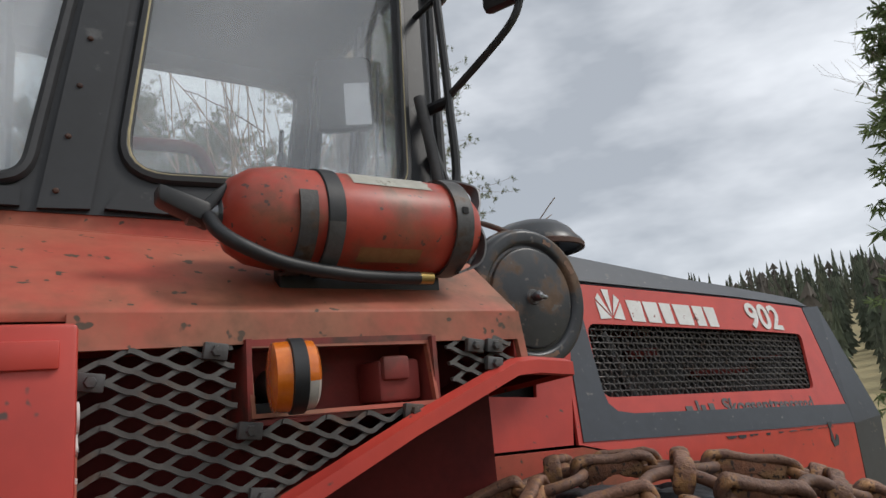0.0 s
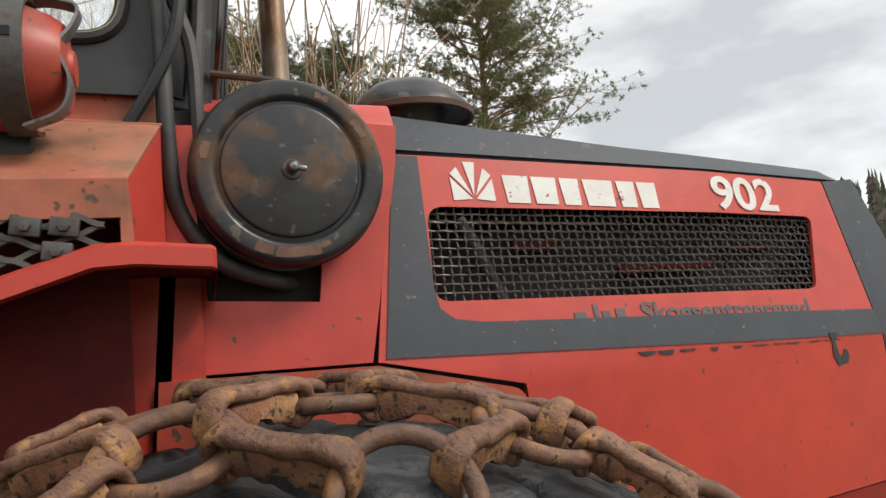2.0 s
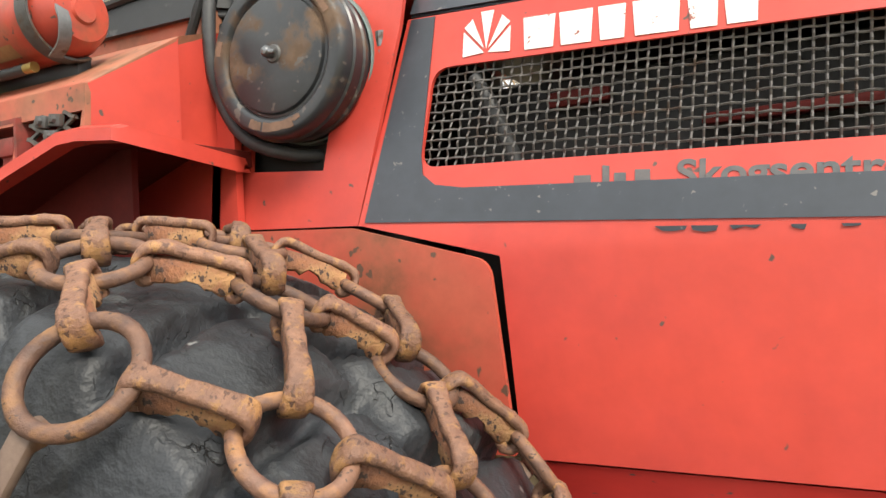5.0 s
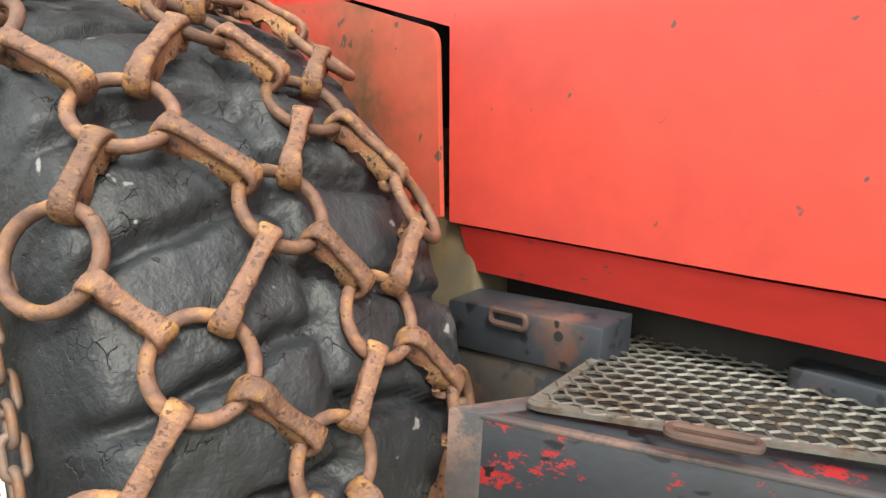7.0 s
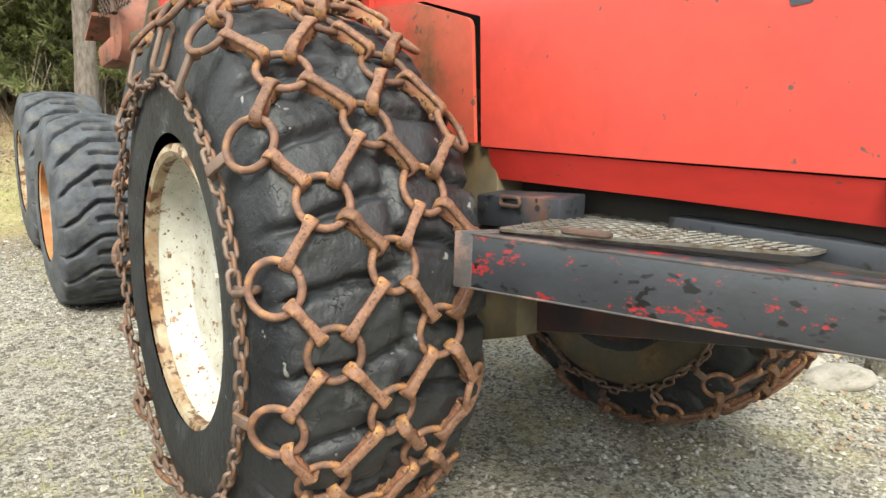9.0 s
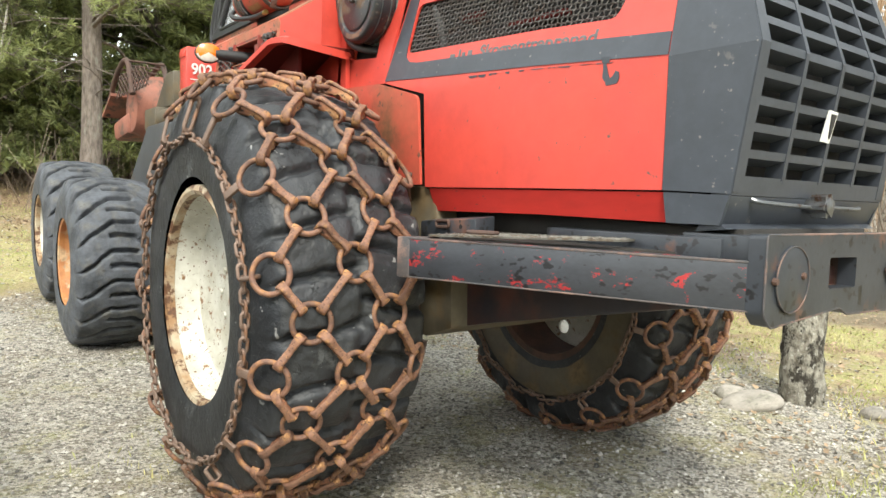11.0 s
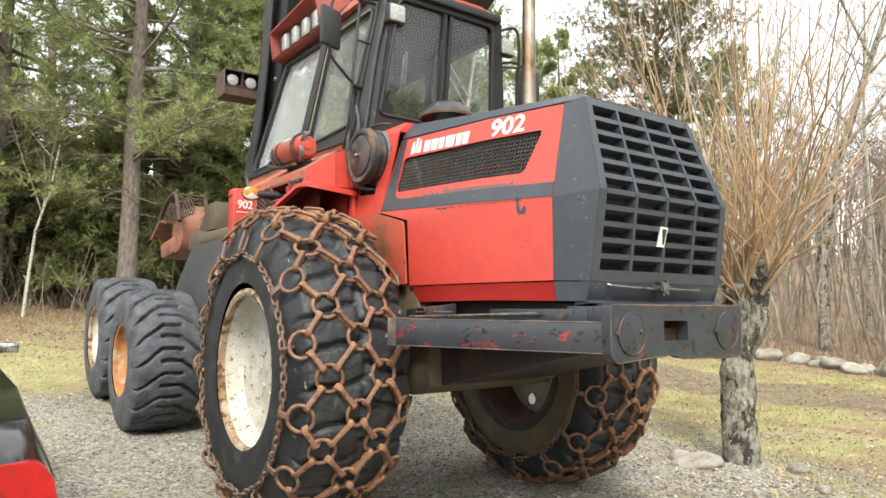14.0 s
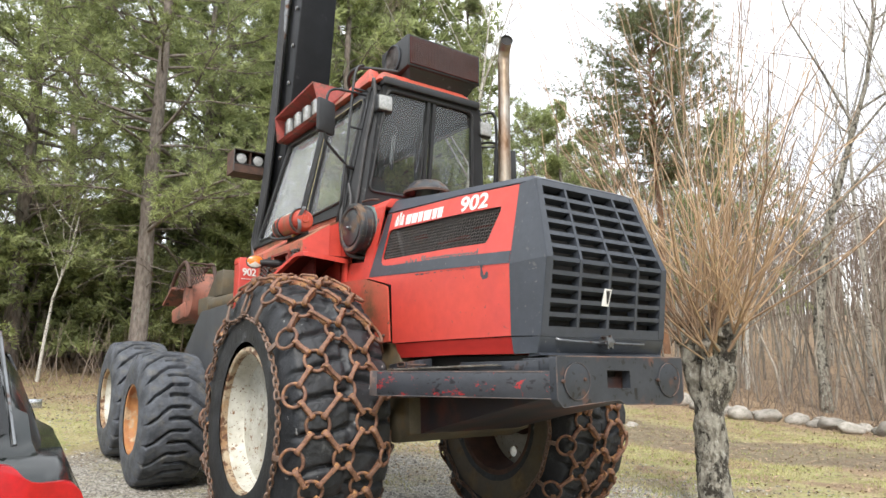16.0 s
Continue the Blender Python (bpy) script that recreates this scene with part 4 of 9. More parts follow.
# grimy flap ahead of the hood panel, cowl above it, with the opening behind the air cleaner
bm = bmesh.new()
plate(bm, rounded([(1.05, 1.30), (1.796, 1.312), (1.762, 1.660), (1.466, 1.738), (1.085, 1.752)], [0, 0.004, 0.03, 0.004, 0]), [], lambda x, z: Vector((x, -0.022, z)), 0.012)
flap = part("lower_flap", bm, red_grimy, harvester, "grimy red sheet flap with brown stains")
bm = bmesh.new()
lathe(bm, [(0.0, -0.012), (0.008, -0.012), (0.011, -0.006), (0.011, 0.0)], "y", (1.735, -0.024, 1.351), 8)
part("bolt", bm, rust_dark, flap)
bm = bmesh.new()
opening = [(1.17, 1.885), (1.372, 1.868), (1.385, 1.955), (1.30, 2.02), (1.17, 2.02)]
plate(bm, [(1.088, 1.757), (1.462, 1.744), (1.556, 2.150), (1.566, 2.228), (1.14, 2.262)], [opening], lambda x, z: Vector((x, 0.012 + max(0, z - 1.76) * 0.12, z)), 0.012)
cowl = part("cowl", bm, red_paint, harvester, "red cowl sheet round the air cleaner")
bm = bmesh.new()
hexa(bm, [(1.14, 0.072, 2.258), (1.566, 0.066, 2.226), (1.572, 0.122, 2.292), (1.16, 0.132, 2.300)], [(1.14, 0.9, 2.258), (1.566, 0.9, 2.226), (1.572, 0.86, 2.292), (1.16, 0.86, 2.300)], 0.01)
part("cowl_top", bm, red_paint, cowl)
# engine bay as a black box, the opening's shade held in its colour
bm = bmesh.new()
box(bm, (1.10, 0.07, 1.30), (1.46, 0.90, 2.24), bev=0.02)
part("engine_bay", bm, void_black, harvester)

# black strip laid over the slot to stand for its shade
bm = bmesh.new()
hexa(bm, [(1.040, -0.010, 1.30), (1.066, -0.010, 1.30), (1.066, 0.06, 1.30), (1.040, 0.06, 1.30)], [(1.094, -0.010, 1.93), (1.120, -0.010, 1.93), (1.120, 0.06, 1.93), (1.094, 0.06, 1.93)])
part("dark_gap", bm, void_black, harvester, "black strip for the shade in the slot beside the cowl", smooth=False)

# air cleaner: a black drum with a pressed lid
AC = Vector((1.324, 0.0, 2.105))
bm = bmesh.new()
lathe(bm, [(0.0, -0.062), (0.116, -0.062), (0.121, -0.060), (0.124, -0.053), (0.130, -0.052), (0.134, -0.058), (0.138, -0.0610), (0.141, -0.0618), (0.160, -0.0618), (0.164, -0.0608), (0.169, -0.056), (0.1725, -0.048), (0.173, -0.026), (0.177, -0.022), (0.170, -0.018), (0.0, -0.018)], "y", AC, 64)
lid = part("air_cleaner_lid", bm, lid_black, harvester, "scuffed black pressed-steel lid with rust patches")
bm = bmesh.new()
lathe(bm, [(0.0, -0.022), (0.166, -0.022), (0.166, 0.02), (0.170, 0.024), (0.170, 0.032), (0.164, 0.036), (0.164, 0.125), (0.150, 0.14), (0.0, 0.14)], "y", AC, 56)
drum = part("air_cleaner_drum", bm, lid_black, harvester, "black steel air-cleaner drum")
bm = bmesh.new()
lathe(bm, [(0.168, 0.046), (0.172, 0.048), (0.172, 0.084), (0.168, 0.086)], "y", AC, 56)
part("clamp_band", bm, teal_band, drum, "pale teal metal clamp band")
bm = bmesh.new()
tube(bm, [AC + Vector((0.183, 0.066, 0.055)), AC + Vector((0.183, 0.066, -0.075))], 0.006, 8)
for z0, z1, r in ((0.045, 0.012, 0.013), (0.004, -0.03, 0.013), (-0.034, -0.048, 0.011)):
    tube(bm, [AC + Vector((0.183, 0.066, z0)), AC + Vector((0.183, 0.066, z1))], r, 8)
part("clamp_bolt", bm, bare_steel, drum)
bm = bmesh.new()
lathe(bm, [(0.0, -0.094), (0.007, -0.092), (0.012, -0.085), (0.012, -0.074), (0.009, -0.069), (0.010, -0.064)], "y", AC, 16)
box(bm, (0.004, -0.090, -0.005), (0.024, -0.078, 0.005), Matrix.Translation(AC) @ pose(0, 0, 0, 0, 12, 0), 0.004)
part("lid_nut", bm, bare_steel, lid, "bright domed steel nut")
bm = bmesh.new()
lathe(bm, [(0.010, -0.066), (0.017, -0.0655), (0.020, -0.062)], "y", AC, 20)
part("nut_washer", bm, dull_steel, lid)
# scabs of rust where the enamel has come off the lid's rim
rnd = random.Random(61)
for a0, a1, r0, r1 in ((-104, -74, 0.1395, 0.1610), (-118, -106, 0.1400, 0.1600), (-74, -66, 0.1405, 0.1520), (24, 38, 0.1410, 0.1580), (60, 70, 0.1430, 0.1560), (160, 172, 0.1440, 0.1590)):
    bm = bmesh.new()
    ring = [(radians(a0 + (a1 - a0) * q / 8), r0 + rnd.uniform(-0.0008, 0.003)) for q in range(9)] + [(radians(a1 - (a1 - a0) * q / 8), r1 - rnd.uniform(-0.0008, 0.004)) for q in range(9)]
    plate(bm, [(r * math.cos(a), r * math.sin(a)) for a, r in ring], [], lambda u, w: AC + Vector((u, -0.0628, w)), 0.0011)
    part("rust_scab", bm, scab_brown, lid, smooth=False)

# mushroom rain cap on the hood
bm = bmesh.new()
lathe(bm, [(0.0, 0.074), (0.05, 0.071), (0.095, 0.058), (0.125, 0.036), (0.142, 0.012), (0.160, -0.006), (0.163, -0.026), (0.156, -0.030), (0.150, -0.018), (0.09, 0.0), (0.08, -0.02), (0.08, -0.14), (0.0, -0.14)], "z", (1.688, 0.335, 2.348), 40)
cap = part("rain_cap", bm, lid_black, harvester, "domed dark rusty rain cap")
bm = bmesh.new()
lathe(bm, [(0.158, -0.032), (0.1650, -0.030), (0.1660, -0.016), (0.160, -0.012)], "z", (1.688, 0.335, 2.348), 40)
part("cap_rim", bm, rust_dark, cap)
bm = bmesh.new()
tube(bm, curve_pts([(1.20, 0.10, 2.34), (1.32, 0.10, 2.33), (1.42, 0.11, 2.31)], 6), 0.008, 8)
part("breather_pipe", bm, rust_dark, harvester)

# big black hose looping behind the lid
bm = bmesh.new()
tube(bm, curve_pts([(1.10, 0.02, 2.62), (1.115, -0.01, 2.40), (1.118, -0.03, 2.18), (1.13, -0.015, 2.05), (1.19, -0.005, 1.955), (1.28, 0.02, 1.915), (1.34, 0.09, 1.91)], 10), 0.015, 10)
part("cable_hose", bm, hose_rubber, harvester, "thick dusty black hose")
bm = bmesh.new()
tube(bm, curve_pts([(1.128, 0.02, 2.48), (1.165, 0.02, 2.36), (1.17, 0.01, 2.22), (1.17, 0.02, 2.02), (1.22, 0.05, 1.93)], 8), 0.013, 8)
part("cable_hose", bm, hose_rubber, harvester)

# frame block, belly plates
bm = bmesh.new()
prism(bm, [(1.60, 0.72), (1.80, 0.705), (1.97, 0.765), (1.96, 0.985), (1.875, 0.995), (1.845, 1.30), (1.60, 1.31)], "y", 0.02, 0.96, 0.01)
part("rear_frame", bm, olive_frame, harvester, "olive-brown grimy steel frame block")
bm = bmesh.new()
prism(bm, [(1.86, 0.74), (2.10, 0.80), (3.02, 1.00), (3.10, 1.02), (3.10, 1.10), (2.0, 1.11), (1.86, 1.11)], "y", 0.10, 0.88, 0.008)
part("belly_plate", bm, oily_belly, harvester, "oily dark belly plates with red showing through")
bm = bmesh.new()
prism(bm, [(1.80, 1.10), (3.06, 1.08), (3.06, 1.205), (1.80, 1.225)], "y", 0.12, 0.86, 0.004)
part("deck_rail", bm, deck_dark, harvester)
bm = bmesh.new()
prism(bm, [(2.42, 1.105), (3.04, 1.10), (3.04, 1.182), (2.42, 1.178)], "y", 0.050, 0.112, 0.006)
part("deck_side_rail", bm, bumper_face, harvester, "slate steel rail under the hood")
bm = bmesh.new()
hexa(bm, [(1.865, -0.062, 1.085), (2.19, -0.062, 1.112), (2.19, -0.062, 1.195), (1.865, -0.062, 1.172)], [(1.865, 0.03, 1.085), (2.19, 0.03, 1.112), (2.19, 0.03, 1.205), (1.865, 0.03, 1.182)], 0.006)
bracket = part("step_bracket", bm, bumper_face, harvester, "rusty scraped bracket with a slot")
bm = bmesh.new()
hexa(bm, [(1.872, -0.052, 0.975), (2.16, -0.052, 0.985), (2.16, -0.052, 1.108), (1.872, -0.052, 1.083)], [(1.872, 0.05, 0.975), (2.16, 0.05, 0.985), (2.16, 0.05, 1.108), (1.872, 0.05, 1.083)], 0.005)
part("bracket_box", bm, grimy_steel, bracket, "brown grimy box under the bracket lip")
# black discs stand for the shade in the bolt holes
for hx, hz in ((1.905, 1.146), (2.112, 1.163)):
    bm = bmesh.new()
    lathe(bm, [(0.0, -0.0005), (0.0085, -0.0005), (0.0085, 0.006), (0.0, 0.006)], "y", (hx, -0.0632, hz), 12)
    part("bolt_hole", bm, void_black, bracket)
bm = bmesh.new()
ringpts = [(1.975 + a, -0.068, 1.156 + b) for a, b in rounded([(0.0, 0.0), (0.075, 0.003), (0.075, 0.026), (0.0, 0.023)], 0.012, 4)]
tube(bm, ringpts, 0.006, 8, closed=True)
part("slot_loop", bm, rust_dark, bracket)

# bumper: outrigger beam with tapered plan, end face with socket and round covers
for side in (0, 1):
    fl = (lambda x, y: (x, y)) if side == 0 else (lambda x, y: (x, 0.98 + 0.06 - y))
    a, b = fl(2.150, -0.350), fl(3.150, 0.072)
    c, d = fl(3.150, 0.20), fl(2.215, -0.215)
    bm = bmesh.new()
    hexa(bm, [(*a, 1.005), (*b, 1.000), (*c, 1.000), (*d, 1.005)], [(*a, 1.132), (*b, 1.128), (*c, 1.128), (*d, 1.132)], 0.006)
    beam = part("bumper_beam", bm, bumper_paint, harvester, "slate beam chipped to red primer and rust")
    if side == 0:
        bm = bmesh.new()
        hexa(bm, [(2.148, -0.353, 1.003), (2.19, -0.335, 1.003), (2.25, -0.20, 1.003), (2.205, -0.20, 1.003)], [(2.148, -0.353, 1.135), (2.19, -0.335, 1.135), (2.25, -0.20, 1.135), (2.205, -0.20, 1.135)], 0.004)
        part("beam_end_cap", bm, worn_edge, beam, "beam end rubbed to rust")
        for z0, z1 in ((1.1265, 1.1335), (1.0035, 1.0085)):
            bm = bmesh.new()
            hexa(bm, [(2.152, -0.3508, z0), (3.13, 0.0618, z0 - 0.003), (3.13, 0.078, z0 - 0.003), (2.152, -0.335, z0)], [(2.152, -0.3508, z1), (3.13, 0.0618, z1 - 0.003), (3.13, 0.078, z1 - 0.003), (2.152, -0.335, z1)], 0.002)
            part("worn_edge", bm, worn_edge, beam, "edge worn to pinkish rust")
        bm = bmesh.new()
        hexa(bm, [(2.20, -0.25, 1.128), (3.12, 0.14, 1.125), (3.12, 0.30, 1.125), (2.20, 0.09, 1.128)], [(2.20, -0.25, 1.138), (3.12, 0.14, 1.136), (3.12, 0.30, 1.136), (2.20, 0.09, 1.138)])
        part("deck_plate", bm, deck_dark, beam)
bm = bmesh.new()
face = rounded([(0.055, 1.000), (0.09, 0.965), (0.47, 0.990), (0.52, 0.968), (0.95, 0.955), (0.985, 0.985), (0.985, 1.196), (0.055, 1.197)], [0.012, 0.012, 0.01, 0.01, 0.01, 0.012, 0.012, 0.012], 3)
plate(bm, face, [rounded([(0.392, 1.048), (0.560, 1.044), (0.560, 1.130), (0.392, 1.133)], 0.006, 2)], lambda y, z: Vector((3.160, y, z)), 0.05, (-1, 0, 0))
bumper = part("bumper_face", bm, bumper_face, harvester, "heavy slate steel bumper face with a tow socket")
bm = bmesh.new()
tube(bm, [(3.1578, y, z) for y, z in face], 0.0034, 6, closed=True)
part("worn_edge", bm, worn_edge, bumper, "face edge worn to pinkish rust")
bm = bmesh.new()
for lo, hi in (((2.98, 0.385, 1.036), (3.110, 0.568, 1.044)), ((2.98, 0.385, 1.134), (3.110, 0.568, 1.142)), ((2.98, 0.378, 1.036), (3.110, 0.388, 1.142)), ((2.98, 0.564, 1.036), (3.110, 0.574, 1.142)), ((2.975, 0.38, 1.04), (2.985, 0.57, 1.14))):
    box(bm, lo, hi)
part("tow_socket", bm, rust_dark, bumper, "dark rusty tow socket", smooth=False)
bm = bmesh.new()
tube(bm, [(3.10, 0.425, 1.046), (3.10, 0.425, 1.134)], 0.013, 10)
part("socket_pin", bm, dark_red, bumper)
for cy in (0.180, 0.862):
    bm = bmesh.new()
    lathe(bm, [(0.0, 0.004), (0.083, 0.004), (0.086, 0.003), (0.086, -0.004)], "x", (3.161, cy, 1.083), 36)
    part("round_cover", bm, bumper_face, bumper, "round bolted cover plate")
    bm = bmesh.new()
    tube(bm, [(3.166, cy + 0.085 * math.cos(t), 1.083 + 0.085 * math.sin(t)) for t in (math.pi * 2 * k / 32 for k in range(32))], 0.0020, 5, closed=True)
    part("cover_weld", bm, worn_edge, bumper)
    for by, bz in ((-0.092, 0.0), (0.050, 0.008)):
        bm = bmesh.new()
        lathe(bm, [(0.0, 0.012), (0.008, 0.011), (0.010, 0.0)], "x", (3.162, cy + by, 1.083 + bz), 8)
        part("bolt", bm, rust_dark, bumper)
bm = bmesh.new()
box(bm, (2.60, 0.10, 1.13), (3.11, 0.93, 1.150), bev=0.003)
box(bm, (2.92, 0.058, 1.128), (3.112, 0.98, 1.192), bev=0.004)
part("bumper_top", bm, bumper_face, bumper)

# expanded-metal step with a hinge loop
step_poly = rounded([(2.215, -0.292), (2.780, -0.028), (2.755, 0.245), (2.14, 0.245), (2.150, 0.06)], [0.03, 0.03, 0.02, 0.02, 0.02])
bm = bmesh.new()
lift = lambda x, y: Vector((x, y, 1.150 + 0.010 * (x - 2.2) + 0.006 * math.sin(5 * x)))
for j in range(36):
    y0 = -0.31 + 0.0160 * j
    run = []
    for k in range(57):
        x = 2.13 + k * 0.0118
        a = 2 * math.pi * (x / 0.0472 + 0.5 * (j % 2))
        y = y0 + 0.0072 * max(-0.8, min(0.8, 1.3 * math.cos(a)))
        if inside((x, y), step_poly):
            run.append(lift(x, y) + Vector((0, 0, 0.0014 * math.sin(a + 0.8) + 0.0004 * math.sin(j * 2.1))))
        else:
            if len(run) > 2:
                tube(bm, run, 0.0026, 4)
            run = []
    if len(run) > 2:
        tube(bm, run, 0.0026, 4)
step = part("step_grating", bm, galv, harvester, "grey expanded-metal step grating", smooth=False)
bm = bmesh.new()
rim_in = [((x - 2.47) * 0.955 + 2.47, (y - 0.02) * 0.90 + 0.02) for x, y in step_poly]
plate(bm, step_poly, [rim_in], lift, 0.006, (0, 0, -1))
part("step_rim", bm, galv, step, smooth=False)
bm = bmesh.new()
tube(bm, [(2.398 + a, -0.268 + b, 1.163) for a, b in rounded([(0.0, 0.0), (0.085, 0.036), (0.078, 0.062), (-0.010, 0.026)], 0.014, 4)], 0.006, 8, closed=True)
part("hinge_loop", bm, rust_dark, step)

# fender box beside the cab
bm = bmesh.new()
hexa(bm, [(0.02, -0.300, 2.046), (1.072, -0.300, 2.040), (1.112, -0.110, 2.170), (0.02, 0.045, 2.262)], [(0.02, -0.300, 2.030), (1.072, -0.300, 2.025), (1.100, -0.110, 2.14), (0.02, 0.045, 2.235)], 0.004)
hexa(bm, [(1.112, -0.110, 2.170), (1.112, 0.02, 2.215), (0.02, 0.06, 2.262), (0.02, 0.03, 2.255)], [(1.100, -0.110, 2.14), (1.100, 0.02, 2.18), (0.02, 0.06, 2.23), (0.02, 0.03, 2.22)])
part("fender_top", bm, red_dusty, harvester, "dusty red sloping fender top")
bm = bmesh.new()
mouth = [(0.332, 1.400), (0.332, 1.990), (0.552, 1.992), (0.552, 1.884), (0.868, 1.880), (0.868, 1.986), (1.062, 1.984), (1.062, 1.950), (1.020, 1.935), (0.58, 1.775), (0.40, 1.62)]
plate(bm, [(0.318, 1.30), (0.318, 2.040), (1.072, 2.036), (1.078, 1.945), (1.030, 1.923), (0.57, 1.752), (0.42, 1.58), (0.38, 1.30)], [mouth, [(0.558, 1.890), (0.558, 1.986), (0.862, 1.982), (0.862, 1.887)]], lambda x, z: Vector((x, -0.305 - max(0, 1.99 - z) * 0.18, z)), 0.012)
fface = part("fender_face", bm, red_dusty, harvester, "red fender face framing expanded metal")
bm = bmesh.new()
expanded(bm, [(0.326, 1.40), (0.326, 1.996), (0.550, 1.996), (0.550, 1.882), (0.872, 1.877), (0.872, 1.992), (1.066, 1.990), (1.066, 1.946), (1.03, 1.934), (0.58, 1.768), (0.40, 1.61)],
         lambda x, z: Vector((x, -0.300 - max(0, 1.99 - z) * 0.18, z)), 0.068, 0.0140, 0.0074, 0.006, (0, -1, 0.15))
tagged(part("expanded_metal", bm, mesh_grey, fface, "grey expanded-metal mesh", smooth=False), kind="stuff")
for bx_, bz_ in ((0.505, 1.982), (0.345, 1.948), (0.998, 1.972), (0.955, 1.974), (0.99, 1.940), (0.545, 1.868), (0.553, 1.780), (0.81, 1.872)):
    bm = bmesh.new()
    yb = -0.312 - max(0, 1.99 - bz_) * 0.18
    box(bm, (-0.017, -0.006, -0.012), (0.017, 0.006, 0.012), pose(bx_, yb, bz_, 0, 8, 0), 0.002)
    lathe(bm, [(0.0, -0.014), (0.007, -0.013), (0.009, -0.004)], "y", (bx_, yb, bz_), 6)
    part("clamp_plate", bm, dull_steel, fface)
# recess plates: the shade inside is in their dulled red
y0, y1 = -0.318, -0.200
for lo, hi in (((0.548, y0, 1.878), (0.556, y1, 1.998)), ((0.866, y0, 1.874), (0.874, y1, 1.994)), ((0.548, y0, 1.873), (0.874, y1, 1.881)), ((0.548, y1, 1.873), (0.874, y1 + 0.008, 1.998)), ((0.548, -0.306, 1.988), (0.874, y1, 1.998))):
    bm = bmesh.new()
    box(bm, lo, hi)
    part("recess_plate", bm, recess_red, fface, "lamp recess plate, its red dulled for shade", smooth=False)
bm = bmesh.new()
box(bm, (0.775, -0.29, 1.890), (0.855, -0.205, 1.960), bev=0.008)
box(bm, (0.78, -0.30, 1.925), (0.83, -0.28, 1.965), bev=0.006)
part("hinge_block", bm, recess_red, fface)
# panel behind the mesh, in the red that is darkened for shade
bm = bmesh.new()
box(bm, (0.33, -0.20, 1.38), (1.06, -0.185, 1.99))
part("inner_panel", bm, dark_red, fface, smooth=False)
# wheel-arch lip and its inner sheets
lip = [(0.36, -0.42, 1.30), (0.41, -0.395, 1.56), (0.575, -0.372, 1.762), (0.80, -0.345, 1.850), (1.030, -0.322, 1.930), (1.08, -0.320, 1.932), (1.172, -0.312, 1.924), (1.178, -0.300, 1.922), (1.180, -0.150, 1.908), (1.181, -0.005, 1.895)]
bm = bmesh.new()
prev = None
for p in lip:
    p = Vector(p)
    q = [bm.verts.new(p + Vector(o)) for o in ((0, -0.018, -0.014), (0, -0.018, 0.010), (0, 0.004, 0.018), (0, 0.02, -0.014))]
    if prev:
        for i in range(4):
            bm.faces.new((prev[i], prev[(i + 1) % 4], q[(i + 1) % 4], q[i]))
    else:
        bm.faces.new(q)
    prev = q
bm.faces.new(prev[::-1])
part("arch_lip", bm, red_paint, harvester, "rounded red wheel-arch lip")
# inner arch sheets, their shade held in the darkened red
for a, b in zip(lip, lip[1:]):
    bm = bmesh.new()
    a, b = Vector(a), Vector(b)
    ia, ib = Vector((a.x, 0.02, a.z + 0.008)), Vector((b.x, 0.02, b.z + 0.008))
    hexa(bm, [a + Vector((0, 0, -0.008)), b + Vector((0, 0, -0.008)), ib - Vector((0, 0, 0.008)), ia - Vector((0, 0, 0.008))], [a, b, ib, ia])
    part("arch_sheet", bm, dark_red, harvester, "wheel-arch sheet, dull red darkened for shade", smooth=False)
bm = bmesh.new()
box(bm, (0.36, -0.01, 1.0), (1.16, 0.012, 2.20))
hexa(bm, [(1.100, -0.110, 1.93), (1.112, 0.02, 1.93), (1.112, 0.02, 2.20), (1.105, -0.11, 2.165)], [(1.085, -0.110, 1.93), (1.097, 0.02, 1.93), (1.097, 0.02, 2.20), (1.09, -0.11, 2.165)])
hexa(bm, [(1.072, -0.300, 1.94), (1.108, -0.110, 1.93), (1.108, -0.110, 2.165), (1.072, -0.300, 2.036)], [(1.060, -0.295, 1.94), (1.094, -0.110, 1.93), (1.094, -0.110, 2.16), (1.060, -0.295, 2.03)])
part("fender_end", bm, red_paint, harvester, smooth=False)
# tool box ahead of the mesh with its number plate side
bm = bmesh.new()
box(bm, (0.20, -0.478, 1.56), (0.318, 0.0, 2.004), bev=0.006)
tool = part("tool_box", bm, red_paint, harvester, "red sheet-steel box with a seam along the top")
lettering("902", 0.105, Matrix(((0, 0, 1, 0.3215), (1, 0, 0, -0.455), (0, 1, 0, 1.865), (0, 0, 0, 1))) @ Matrix.Diagonal((0.70, 0.75, 1, 1)), white_decal, "type_number", tool)
bm = bmesh.new()
box(bm, (0.319, -0.46, 1.835), (0.3215, -0.33, 1.840))
part("decal_line", bm, white_decal, tool, smooth=False)
bm = bmesh.new()
box(bm, (0.21, -0.484, 1.955), (0.300, -0.476, 1.985), bev=0.002)
part("lid_hem", bm, red_paint, tool)
# indicator lamp on its arm
bm = bmesh.new()
tube(bm, [(0.62, -0.215, 1.930), (0.600, -0.33, 1.930), (0.585, -0.42, 1.930)], [0.030, 0.028, 0.026], 14)
box(bm, (0.56, -0.30, 1.885), (0.64, -0.22, 1.905), bev=0.003)
arm = part("indicator_arm", bm, black_rubber, harvester, "black rubber lamp arm")
IND = pose(0.570, -0.450, 1.934, 0, 0, -12) @ Matrix.Diagonal((0.72, 0.96, 0.74, 1))
bm = bmesh.new()
